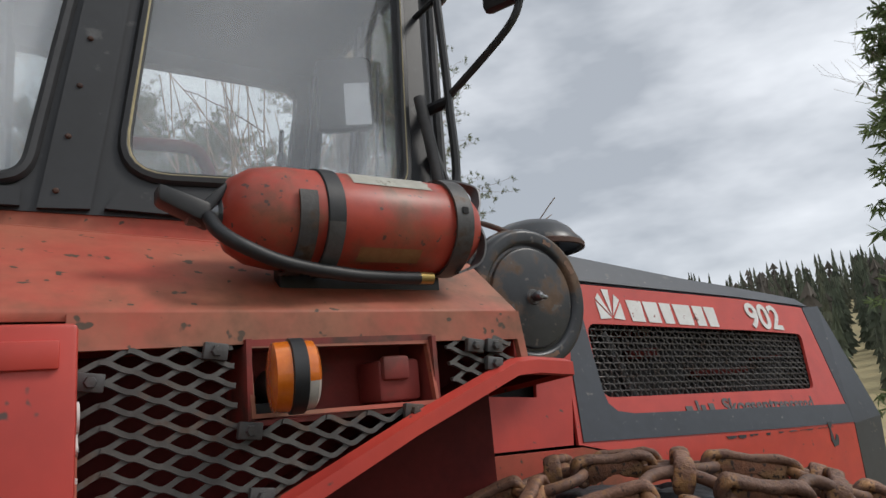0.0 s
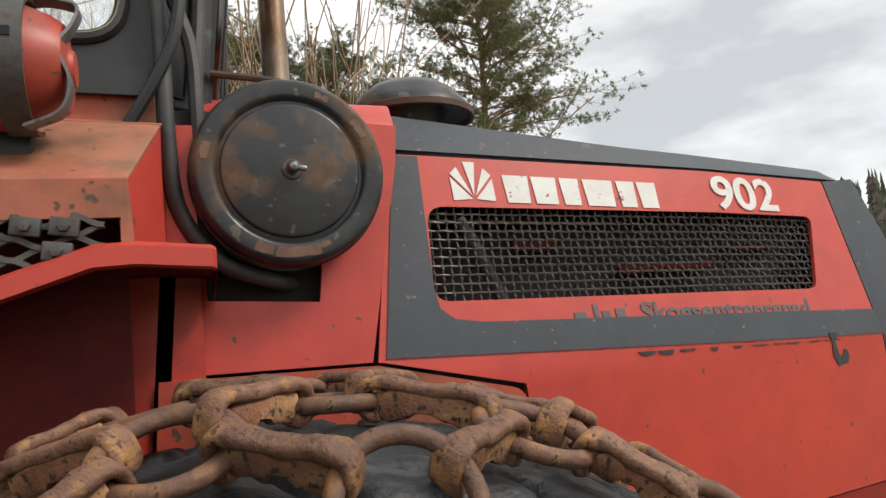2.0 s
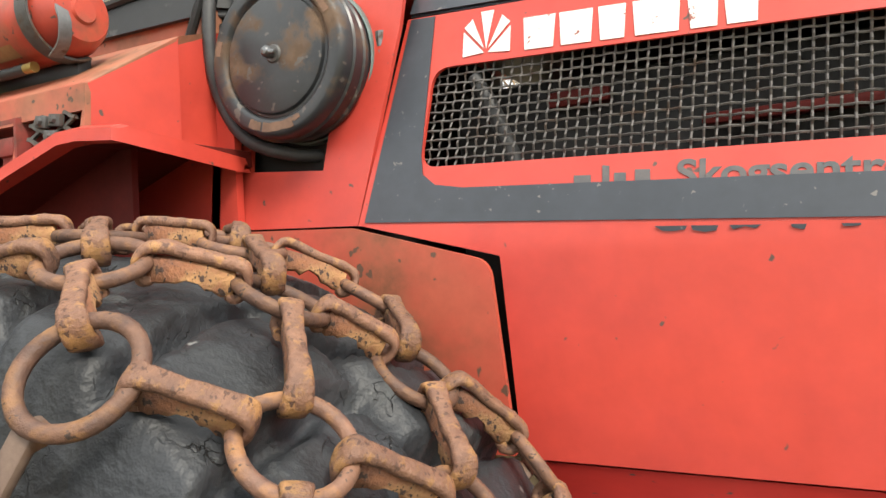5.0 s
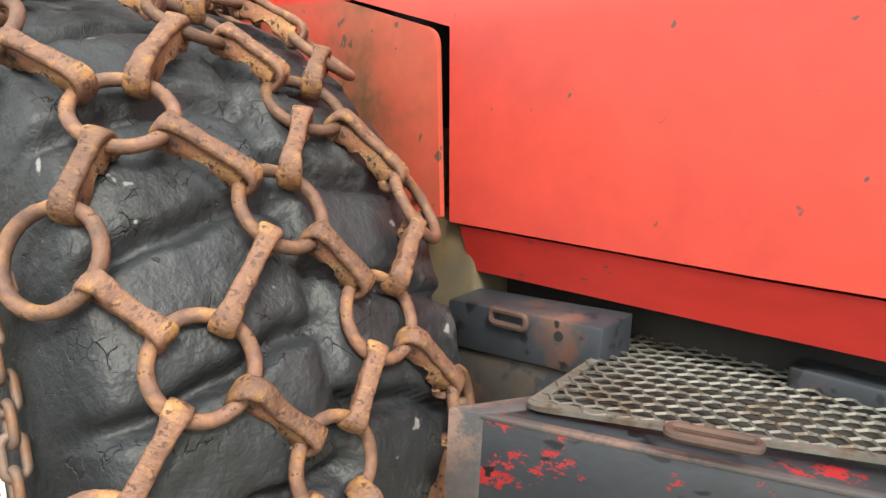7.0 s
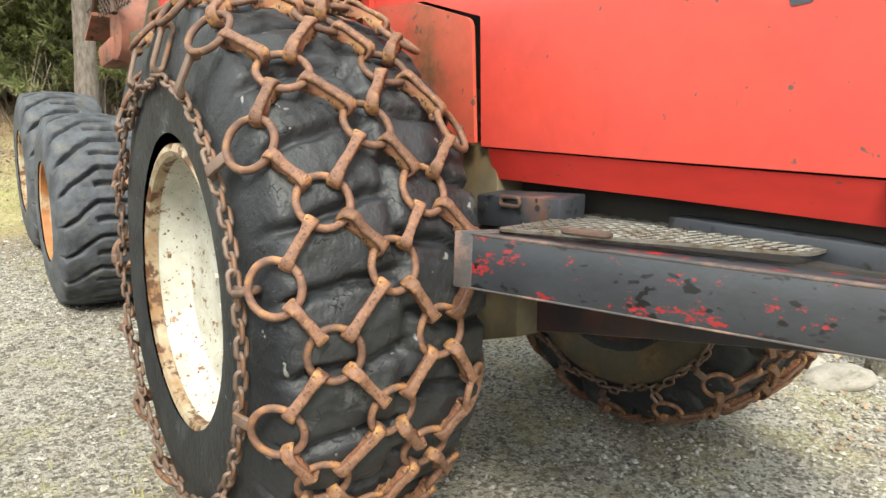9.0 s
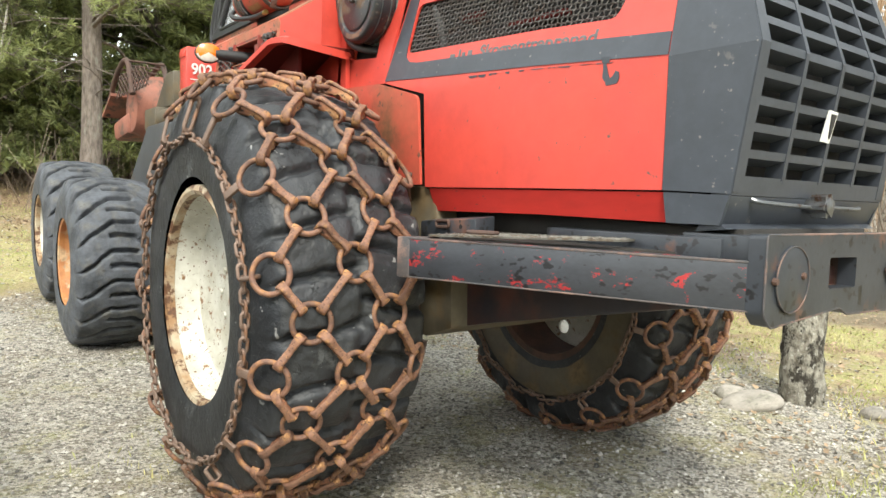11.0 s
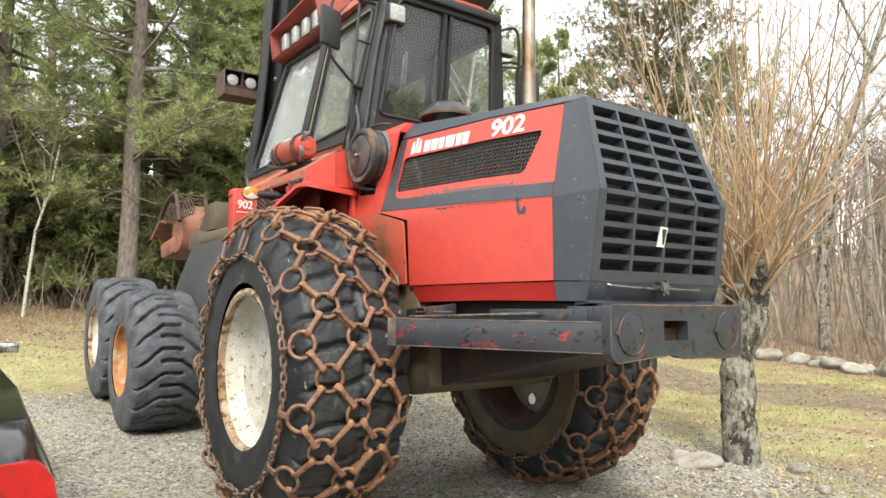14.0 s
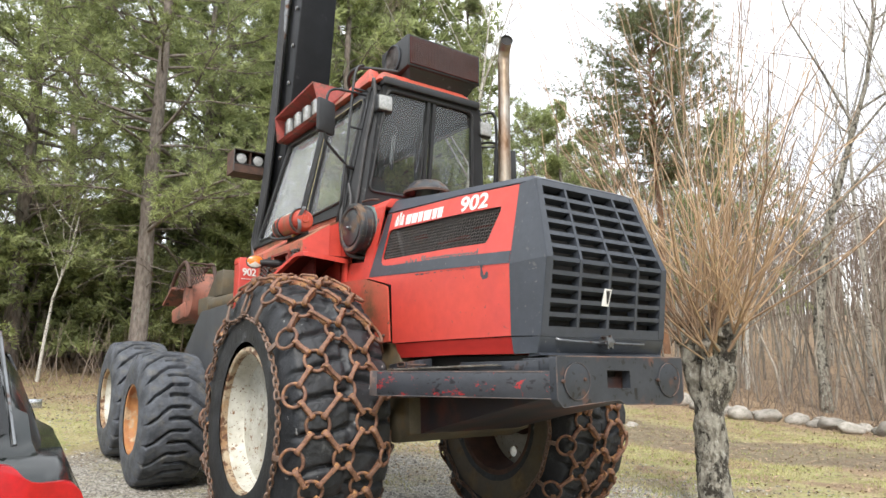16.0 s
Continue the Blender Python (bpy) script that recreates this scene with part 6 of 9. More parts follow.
# ---- wheels ----
def tyre_mesh(name, R, W, rim_r, lugs, lug_h, style, material, nu=240):
    """A tyre about the y axis: lathe profile with raised lugs worked into the tread."""
    nv = 60
    prof = []
    for j in range(nv + 1):
        s = j / nv * 2 - 1
        a = abs(s)
        if a < 0.62:
            v = s / 0.62 * W * 0.44
            r = R - 0.030 * (s / 0.62) ** 2
            tread = 1.0
        else:
            k = (a - 0.62) / 0.38
            ang = k * math.pi * 0.62
            v = math.copysign(W * 0.44 + W * 0.075 * math.sin(min(ang * 1.15, math.pi * 0.75)), s)
            r = R - 0.030 - (R - 0.030 - rim_r) * (k ** 1.12)
            tread = max(0.0, 1 - k * 3.2)
        prof.append((v, r, tread))
    verts = []
    for i in range(nu):
        th = 2 * math.pi * i / nu
        for v, r, tr in prof:
            ph = th / (2 * math.pi) * lugs
            q = v / (W * 0.44)
            if style == "chevron":
                w0 = Vector((math.cos(th) * 2.0, q, math.sin(th) * 2.0))
                jog = 0.07 * noise.noise(w0 * 2.5) + 0.03 * noise.noise(w0 * 7.0)
                h = 1.0
                for side, shift in ((1, 0.0), (-1, 0.5)):
                    if q * side > -0.34:
                        run = max(abs(q), 0.30) * 1.05 if q * side > 0 else 0.315
                        f = (ph + run + shift + jog) % 1.0
                        h = min(h, 1.0 / (1 + math.exp(-(0.432 - abs(f - 0.5)) * 95)))
                h = h * 0.9 + 0.1
            else:
                w0 = Vector((math.cos(th) * 2.2, q * 1.2, math.sin(th) * 2.2))
                ph2 = ph + (0.30 * abs(q) + 0.10 * math.sin(q * 2.4)) + 0.16 * noise.noise(w0 * 1.3) + 0.07 * noise.noise(w0 * 3.6) + (0.5 if q > 0 else 0.0)
                f = ph2 % 1.0
                lug = noise.noise(Vector((math.floor(ph2) * 1.7 + 0.3, 2.0 if q > 0 else 5.0, 0.5)))
                h = (0.5 + 0.5 * math.tanh((0.425 - abs(f - 0.5)) * 40)) * (0.86 + 0.30 * lug) + 0.10 * math.cos((f - 0.5) * 3.0)
                seam = abs(q + 0.05 * noise.noise(w0 * 2.0))
                if seam < 0.07:
                    h *= 0.55 + 0.45 * seam / 0.07
            p0 = Vector((math.cos(th) * r, v, math.sin(th) * r))
            wob = noise.noise(p0 * 7.0) * 0.008 + noise.noise(p0 * 17.0) * 0.006 + noise.noise(p0 * 38.0) * 0.004 + noise.noise(p0 * 80.0) * 0.0018
            rr = r + tr * (lug_h * (h - 0.75) + wob * (0.9 if style != "chevron" else 0.6))
            if style == "worn":
                rr += 0.058 * max(0.0, math.sin(th)) ** 3
            verts.append((math.cos(th) * rr, v + wob * 0.2 * (1 - tr), math.sin(th) * rr))
    w = nv + 1
    faces = [(i * w + j, i * w + j + 1, ((i + 1) % nu) * w + j + 1, ((i + 1) % nu) * w + j) for i in range(nu) for j in range(nv)]
    return raw(name, verts, faces, material, True)


def wheel(centre, out, tyre_me, rim_r, W, dish, rim_mat, label, spin=0.0):
    """A wheel part of the machine: disc, rim flange and tyre. out: -1 where its outer side faces -y."""
    bm2 = bmesh.new()
    d = W * 0.5 - 0.02
    pr = [(0.0, -d + dish), (0.10, -d + dish), (0.17, -d + dish + 0.012), (rim_r * 0.62, -d + dish + 0.01), (rim_r - 0.060, -d + dish - 0.02), (rim_r - 0.030, -d + 0.055), (rim_r - 0.022, -d + 0.018), (rim_r - 0.022, d), (rim_r - 0.05, d), (rim_r - 0.05, 0.0), (0.0, 0.0)]
    if out > 0 and rim_mat is white_rim:
        rd = rim_r - 0.045
        circle = [(rd * math.cos(2 * math.pi * k / 48), rd * math.sin(2 * math.pi * k / 48)) for k in range(48)]
        holes = []
        for k in range(5):
            hc = radians(HAND_HOLE + 72 * k)
            holes.append([(0.308 * math.cos(hc) + 0.040 * math.cos(q), 0.308 * math.sin(hc) + 0.040 * math.sin(q)) for q in (2 * math.pi * i / 16 for i in range(16))])
        plate(bm2, circle, holes, lambda a, z: Vector((a, 0.0, z)), 0.016)
        lathe(bm2, [(rim_r - 0.022, -d), (rim_r - 0.022, d), (rim_r - 0.046, d), (rim_r - 0.046, -d)], "y", (0, 0, 0), 56)
    else:
        lathe(bm2, pr, "y", (0, 0, 0), 56)
    disc = part("wheel", bm2, rim_mat, harvester, label)
    disc.location = Vector(centre) - BASES["harvester"]
    disc.rotation_euler = (0, radians(spin), math.pi if out > 0 else 0)
    bm2 = bmesh.new()
    lathe(bm2, [(rim_r - 0.028, -d + 0.03), (rim_r - 0.026, -d - 0.004), (rim_r - 0.010, -d - 0.012), (rim_r + 0.012, -d - 0.004), (rim_r + 0.014, -d + 0.012), (rim_r, -d + 0.03)], "y", (0, 0, 0), 64)
    part("rim_flange", bm2, rim_edge if rim_mat is white_rim else ochre_rim, disc)
    for k in range(8):
        t = 2 * math.pi * k / 8
        bm2 = bmesh.new()
        lathe(bm2, [(0.0, -0.010), (0.012, -0.010), (0.013, -0.006), (0.013, 0.0)], "y", (0.135 * math.cos(t), -d + dish, 0.135 * math.sin(t)), 6)
        part("wheel_nut", bm2, rim_mat, disc)
    if out > 0:
        bm2 = bmesh.new()
        lathe(bm2, [(rim_r + 0.010, d + 0.006), (rim_r - 0.050, d + 0.008), (rim_r - 0.058, 0.030), (rim_r - 0.052, 0.022), (rim_r - 0.045, d + 0.002)], "y", (0, 0, 0), 48)
        lathe(bm2, [(0.0, 0.10), (0.13, 0.09), (0.15, 0.018), (0.0, 0.018)], "y", (0, 0, 0), 32)
        part("rim_back", bm2, rust_dark, disc, "dark rusty inner side of the rim")
    if out > 0 and rim_mat is white_rim:
        bm2 = bmesh.new()
        lathe(bm2, [(0.425, 0.300), (0.47, 0.322), (0.55, 0.334), (0.615, 0.326), (0.640, 0.300), (0.60, 0.280), (0.45, 0.270)], "y", (0, 0, 0), 64)
        part("muddy_sidewall", bm2, olive_frame, disc, "tyre wall caked with olive mud")
    part("tyre", tyre_me, None, disc, "worn black lug tyre" if rim_mat is white_rim else "dusty grey chevron tyre")
    return disc


HAND_HOLE = -68.0
BIG = tyre_mesh("big_tyre", 0.800, 0.63, 0.425, 27, 0.041, "worn", rubber, 520)
SMALL = tyre_mesh("bogie_tyre", 0.632, 0.60, 0.330, 19, 0.050, "chevron", rubber_grey, 560)
WC = Vector((1.243, -0.415, 0.833))
WF = Vector((1.320, 1.500, 0.795))
wheel(WC, -1, BIG, 0.440, 0.63, 0.15, white_rim, "big wheel with a white rust-speckled rim")
wheel(WF, 1, BIG, 0.440, 0.63, 0.17, white_rim, "big wheel seen from its rusty inner side")
for cx, zz in ((-1.77, 0.695), (-3.16, 0.850)):
    wheel((cx, -0.46, zz), -1, SMALL, 0.335, 0.60, 0.10, ochre_rim if cx > -2 else white_rim, "bogie wheel with a rusty ochre rim" if cx > -2 else "bogie wheel with a pale rusty rim", 11)
    wheel((cx, 1.42, zz), 1, SMALL, 0.335, 0.60, 0.10, ochre_rim, "far bogie wheel", 5)
bm = bmesh.new()
tube(bm, [(1.24, -0.10, 0.81), (1.24, 1.10, 0.81)], 0.13, 20)
hexa(bm, [(0.9, 0.2, 0.70), (1.70, 0.2, 0.72), (1.70, 0.8, 0.72), (0.9, 0.8, 0.70)], [(0.9, 0.15, 1.9), (1.70, 0.15, 1.3), (1.70, 0.85, 1.3), (0.9, 0.85, 1.9)])
part("axle_housing", bm, rust_dark, harvester)
for yy in (-0.10, 1.42 - 0.33):
    bm = bmesh.new()
    prism(bm, [(-1.55, 0.62), (-1.55, 0.86), (-2.3, 1.02), (-2.7, 1.02), (-3.40, 0.99), (-3.40, 0.74), (-2.5, 0.62)], "y", yy, yy + 0.16, 0.02)
    part("bogie_beam", bm, olive_frame, harvester)

# front frame and crane seen past the wheel
bm = bmesh.new()
prism(bm, [(-2.35, 1.20), (-1.62, 1.74), (-0.55, 1.76), (0.30, 1.50), (0.30, 1.0), (-2.35, 0.95)], "y", -0.20, 1.18, 0.015)
part("front_frame", bm, surf("dusty_dark_grey_steel", (0.062, 0.066, 0.072), (0.042, 0.045, 0.049), 4.0, 0.55, bump=0.1, patch=(0.11, 0.085, 0.06), patch_scale=5.0, patch_at=0.60), harvester, "dusty grey front frame plate")
bm = bmesh.new()
tube(bm, [(-1.70, -0.05, 1.885), (-0.55, -0.05, 1.875)], 0.085, 16)
box(bm, (-1.95, -0.14, 1.80), (-1.62, 0.05, 1.98), bev=0.02)
part("crane_cylinder", bm, olive_frame, harvester)
bm = bmesh.new()
prof = [(0.0, -0.28), (0.20, -0.26), (0.28, -0.10), (0.29, 0.10), (0.24, 0.26), (0.0, 0.30)]
lathe(bm, prof, "y", (-2.28, 0.10, 2.02), 28)
rust_sheet = surf("faded_rust_red_sheet", (0.33, 0.120, 0.078), (0.22, 0.088, 0.062), 5.0, 0.7, bump=0.2, patch=(0.13, 0.085, 0.065), patch_scale=6.0, patch_at=0.56, patch_soft=0.08)
part("winch_drum", bm, rust_sheet, harvester, "rust-red rounded crane housing")
bm = bmesh.new()
hexa(bm, [(-2.95, -0.26, 1.98), (-2.60, -0.26, 2.14), (-2.60, 0.4, 2.14), (-2.95, 0.4, 1.98)], [(-2.97, -0.26, 2.00), (-2.60, -0.26, 2.165), (-2.60, 0.4, 2.165), (-2.97, 0.4, 2.00)])
hexa(bm, [(-2.75, -0.20, 1.76), (-2.30, -0.20, 1.80), (-2.30, 0.3, 1.80), (-2.75, 0.3, 1.76)], [(-2.80, -0.20, 1.92), (-2.30, -0.20, 1.98), (-2.30, 0.3, 1.98), (-2.80, 0.3, 1.92)], 0.03)
part("crane_guard_plate", bm, rust_sheet, harvester)
bm = bmesh.new()
for yy in (-0.22, 0.06):
    tube(bm, curve_pts([(-2.92, yy, 2.00), (-2.68, yy, 2.24), (-2.40, yy, 2.375), (-2.15, yy, 2.375), (-1.98, yy, 2.10)], 8), 0.022, 10)
for k in range(5):
    x = -2.62 + k * 0.13
    tube(bm, [(x, -0.22, 2.30 + 0.02 * k), (x, 0.06, 2.30 + 0.02 * k)], 0.010, 6)
expanded(bm, [(-2.60, 2.12), (-1.45, 2.12), (-1.45, 2.28), (-2.15, 2.33), (-2.45, 2.32)], lambda x, z: Vector((x, -0.215, z)), 0.10, 0.03, 0.012, 0.006, (0, -1, 0))
part("crane_guard", bm, rust_dark, harvester, "rusty tube and mesh guard")
bm = bmesh.new()
prism(bm, [(-1.95, 1.98), (-1.42, 1.98), (-1.42, 2.24), (-1.62, 2.24)], "y", -0.06, 0.30, 0.012)
part("valve_block", bm, olive_frame, harvester)
for ob in harvester.children:
    if ob.name.split(".")[0] in ("winch_drum", "crane_guard_plate", "crane_guard", "valve_block", "crane_cylinder"):
        ob.location.z -= 0.08
# boom standing behind the cab
bm = bmesh.new()
hexa(bm, [(-1.55, 0.28, 2.2), (-0.95, 0.28, 2.2), (-0.95, 0.72, 2.2), (-1.55, 0.72, 2.2)], [(-0.95, 0.30, 5.6), (-0.36, 0.30, 5.6), (-0.36, 0.66, 5.6), (-0.95, 0.66, 5.6)], 0.02)
boom = part("crane_boom", bm, boom_black, harvester, "black crane boom folded upright")
bm = bmesh.new()
tube(bm, [(-1.22, 0.25, 2.4), (-0.66, 0.26, 5.5)], 0.030, 12)
part("boom_pipe", bm, bare_steel, boom)
for k in range(9):
    t = k / 8
    for dx in (0.10, 0.50):
        bm = bmesh.new()
        lathe(bm, [(0.0, -0.018), (0.020, -0.016), (0.024, 0.0)], "y", (-1.52 + 0.58 * t + dx, 0.285, 2.5 + 3.0 * t), 8)
        part("bolt", bm, bare_steel, boom)
for k, off in enumerate((0.0, 0.05, 0.10)):
    bm = bmesh.new()
    tube(bm, curve_pts([(-0.98 - off, 0.22, 2.0), (-1.16 - off * 1.4, 0.20, 2.4), (-1.06 - off, 0.21, 2.8), (-0.98 - off, 0.235, 3.4), (-0.86 - off, 0.245, 4.3), (-0.74 - off, 0.25, 5.3)], 10), 0.026, 8)
    part("boom_hose", bm, black_rubber, boom)
# lamp cage: an open-fronted rusty box with two lamps, on two bars from the boom
for lo, hi in (((-1.46, -0.060, 3.150), (-1.245, 0.290, 3.158)), ((-1.46, -0.060, 3.382), (-1.250, 0.290, 3.388)), ((-1.46, -0.064, 3.150), (-1.245, -0.058, 3.388)), ((-1.46, 0.288, 3.150), (-1.245, 0.294, 3.388)),
               ((-1.47, -0.060, 3.150), (-1.462, 0.290, 3.388)), ((-1.252, -0.060, 3.158), (-1.246, 0.290, 3.235)), ((-1.35, 0.112, 3.20), (-1.250, 0.118, 3.384))):
    bm = bmesh.new()
    box(bm, lo, hi, bev=0.002)
    part("cage_plate", bm, rust_dark, boom, "rusty lamp cage on the boom", smooth=False)
bm = bmesh.new()
for y0, y1, z in ((-0.062, 0.292, 3.388), (-0.062, 0.292, 3.240)):
    tube(bm, [(-1.244, y0, z), (-1.244, y1, z)], 0.006, 6)
for y in (-0.061, 0.291):
    tube(bm, [(-1.244, y, 3.152), (-1.244, y, 3.388)], 0.006, 6)
part("cage_rim", bm, dull_steel, boom)
for z in (3.205, 3.355):
    bm = bmesh.new()
    hexa(bm, [(-1.42, 0.29, z), (-1.36, 0.29, z), (-1.10, 0.46, z), (-1.16, 0.46, z)], [(-1.42, 0.29, z + 0.03), (-1.36, 0.29, z + 0.03), (-1.10, 0.46, z + 0.03), (-1.16, 0.46, z + 0.03)])
    part("cage_arm", bm, boom_black, boom, smooth=False)
for y in (0.025, 0.200):
    bm = bmesh.new()
    lathe(bm, [(0.0, 0.0), (0.055, -0.005), (0.068, -0.018), (0.070, -0.05), (0.045, -0.10), (0.0, -0.11)], "x", (-1.275, y, 3.305), 20)
    lampb = part("boom_lamp", bm, black_rubber, boom, "round dark work lamp")
    bm = bmesh.new()
    lathe(bm, [(0.0, 0.008), (0.030, 0.006), (0.052, 0.0), (0.052, -0.006), (0.0, -0.006)], "x", (-1.272, y, 3.305), 20)
    part("lamp_lens", bm, lamp_glass, lampb)


# ---- snow chains: rings and studded links in a diamond net over each big tyre ----
def bead(me, name, parent, m):
    """One more piece on shared mesh data, at the world pose m."""
    ob = new(name, me)
    ob.parent = parent
    ob.matrix_basis = Matrix.Translation(-BASES[parent.name]) @ m
    return ob


def oval(length, width, r, n=18, k=8):
    b2 = bmesh.new()
    s = (length - width) / 2
    pts = []
    for i in range(n):
        t = 2 * math.pi * i / n
        pts.append(((width / 2 - r) * math.cos(t) + (s if math.cos(t) > 0 else -s), (width / 2 - r) * math.sin(t), 0))
    tube(b2, pts, r, k, closed=True)
    return b2


RING_R, ROD = 0.0625, 0.0098
bm = bmesh.new()
tube(bm, [((RING_R + 0.001 * math.sin(3 * t)) * math.cos(t), RING_R * math.sin(t), 0) for t in (2 * math.pi * i / 30 for i in range(30))], ROD, 8, closed=True)
RING_ME = finish(bm, "chain_ring", rust_ring, True, 75)


def swept(b2, line, half_w, half_t, seed, rough):
    """A worn forged bar along a line in the xz plane, oblong across, with a wandering surface."""
    n, rings = 12, []
    line = curve_pts([(x, 0, z) for x, z in line], 4)
    for i, p in enumerate(line):
        d = (line[min(i + 1, len(line) - 1)] - line[max(i - 1, 0)]).normalized()
        up = Vector((-d.z, 0, d.x))
        w = half_w[0] + (half_w[1] - half_w[0]) * min(1.0, abs(p.x) / 0.085) ** 3
        ring = []
        for k in range(n):
            a = 2 * math.pi * k / n
            ca, sa = math.cos(a), math.sin(a)
            q = p + Vector((0, 1, 0)) * w * math.copysign(abs(ca) ** 0.62, ca) + up * half_t * math.copysign(abs(sa) ** 0.62, sa)
            k1 = noise.noise(q * 42 + Vector((seed * 3.1, 0, 0)))
            k2 = noise.noise(q * 130 + Vector((0, seed * 2.3, 0)))
            q += (q - p).normalized() * (rough * k1 + rough * 0.45 * k2)
            ring.append(b2.verts.new(q))
        rings.append(ring)
    for r0, r1 in zip(rings, rings[1:]):
        for k in range(n):
            b2.faces.new((r0[k], r0[(k + 1) % n], r1[(k + 1) % n], r1[k]))
    b2.faces.new(rings[0][::-1])
    b2.faces.new(rings[-1])


def stud_link(seed, worn):
    """A forged link: a worn standing rail that curls round the rings at both ends, over a thin broken web."""
    rr = random.Random(seed)
    j = lambda v, k=0.0025: v + rr.uniform(-k, k)
    top = 0.031 - worn
    b2 = bmesh.new()
    swept(b2, [(-0.062, -0.010), (-0.076, -0.014), (-0.089, -0.004), (-0.091, 0.012), (-0.080, j(top - 0.003)), (-0.050, j(top)), (0.0, j(top - 0.002)), (0.050, j(top)), (0.080, j(top - 0.003)), (0.091, 0.012), (0.089, -0.004), (0.076, -0.014), (0.062, -0.010)],
          (0.0122, 0.0168), 0.0080, seed, 0.0026)
    me_web = len(b2.faces)
    out = [(-0.068, 0.018), (-0.030, 0.022), (0.0, 0.022), (0.030, 0.022), (0.068, 0.018), (0.072, -0.004), (0.064, -0.014), (0.050, j(-0.015, 0.003)), (0.036, j(-0.011, 0.003)), (0.024, j(-0.013, 0.003)), (0.012, j(-0.002, 0.003)), (-0.010, j(-0.001, 0.003)), (-0.024, j(-0.012, 0.003)), (-0.036, j(-0.010, 0.003)), (-0.050, j(-0.015, 0.003)), (-0.064, -0.014), (-0.072, -0.004)]
    rows = []
    bend = rr.uniform(-0.25, 0.25)
    for y, g in ((-0.0095, 0.82), (-0.0065, 0.98), (0.0, 1.04), (0.0065, 0.98), (0.0095, 0.82)):
        row = []
        for x, z in out:
            q = Vector((x * (1.0 if abs(y) < 0.008 else 0.97), y, 0.006 + (z - 0.006) * g))
            q.y += bend * (0.018 - q.z) * 0.6 + 0.0030 * noise.noise(Vector((x * 30, seed * 1.9, z * 9)))
            row.append(b2.verts.new(q))
        rows.append(row)
    n = len(out)
    for r0, r1 in zip(rows, rows[1:]):
        for i in range(n):
            b2.faces.new((r0[i], r0[(i + 1) % n], r1[(i + 1) % n], r1[i]))
    b2.faces.new(rows[0])
    b2.faces.new(rows[-1][::-1])
    me = finish(b2, "chain_link", rust, True, 60)
    me.materials.append(rust_web)
    for f in me.polygons[me_web:]:
        f.material_index = 1
    return me


LINKS = [stud_link(s, w) for s, w in ((1, 0.0), (2, 0.003), (3, 0.005), (4, 0.002), (5, 0.006), (6, 0.001))]
SIDE_ME = finish(oval(0.064, 0.037, 0.0062), "side_link", rust_side, True, 75)
HOOK_ME = finish(oval(0.115, 0.048, 0.0085), "hook_link", rust_side, True, 75)
bm = bmesh.new()
prism(bm, [(-0.06, -0.008), (-0.05, 0.016), (0.052, 0.014), (0.062, -0.006), (0.045, -0.012), (0.030, 0.002), (-0.035, 0.002), (-0.045, -0.014)], "y", -0.015, 0.015, 0.004)
CLIP_ME = finish(bm, "side_clip", rust_side)


def frame_at(p, d, nrm):
    """A pose at p with x along d and z as near nrm as may be."""
    x = d.normalized()
    z = (nrm - x * nrm.dot(x)).normalized()
    y = z.cross(x)
    return Matrix(((x.x, y.x, z.x, p.x), (x.y, y.y, z.y, p.y), (x.z, y.z, z.z, p.z), (0, 0, 0, 1)))


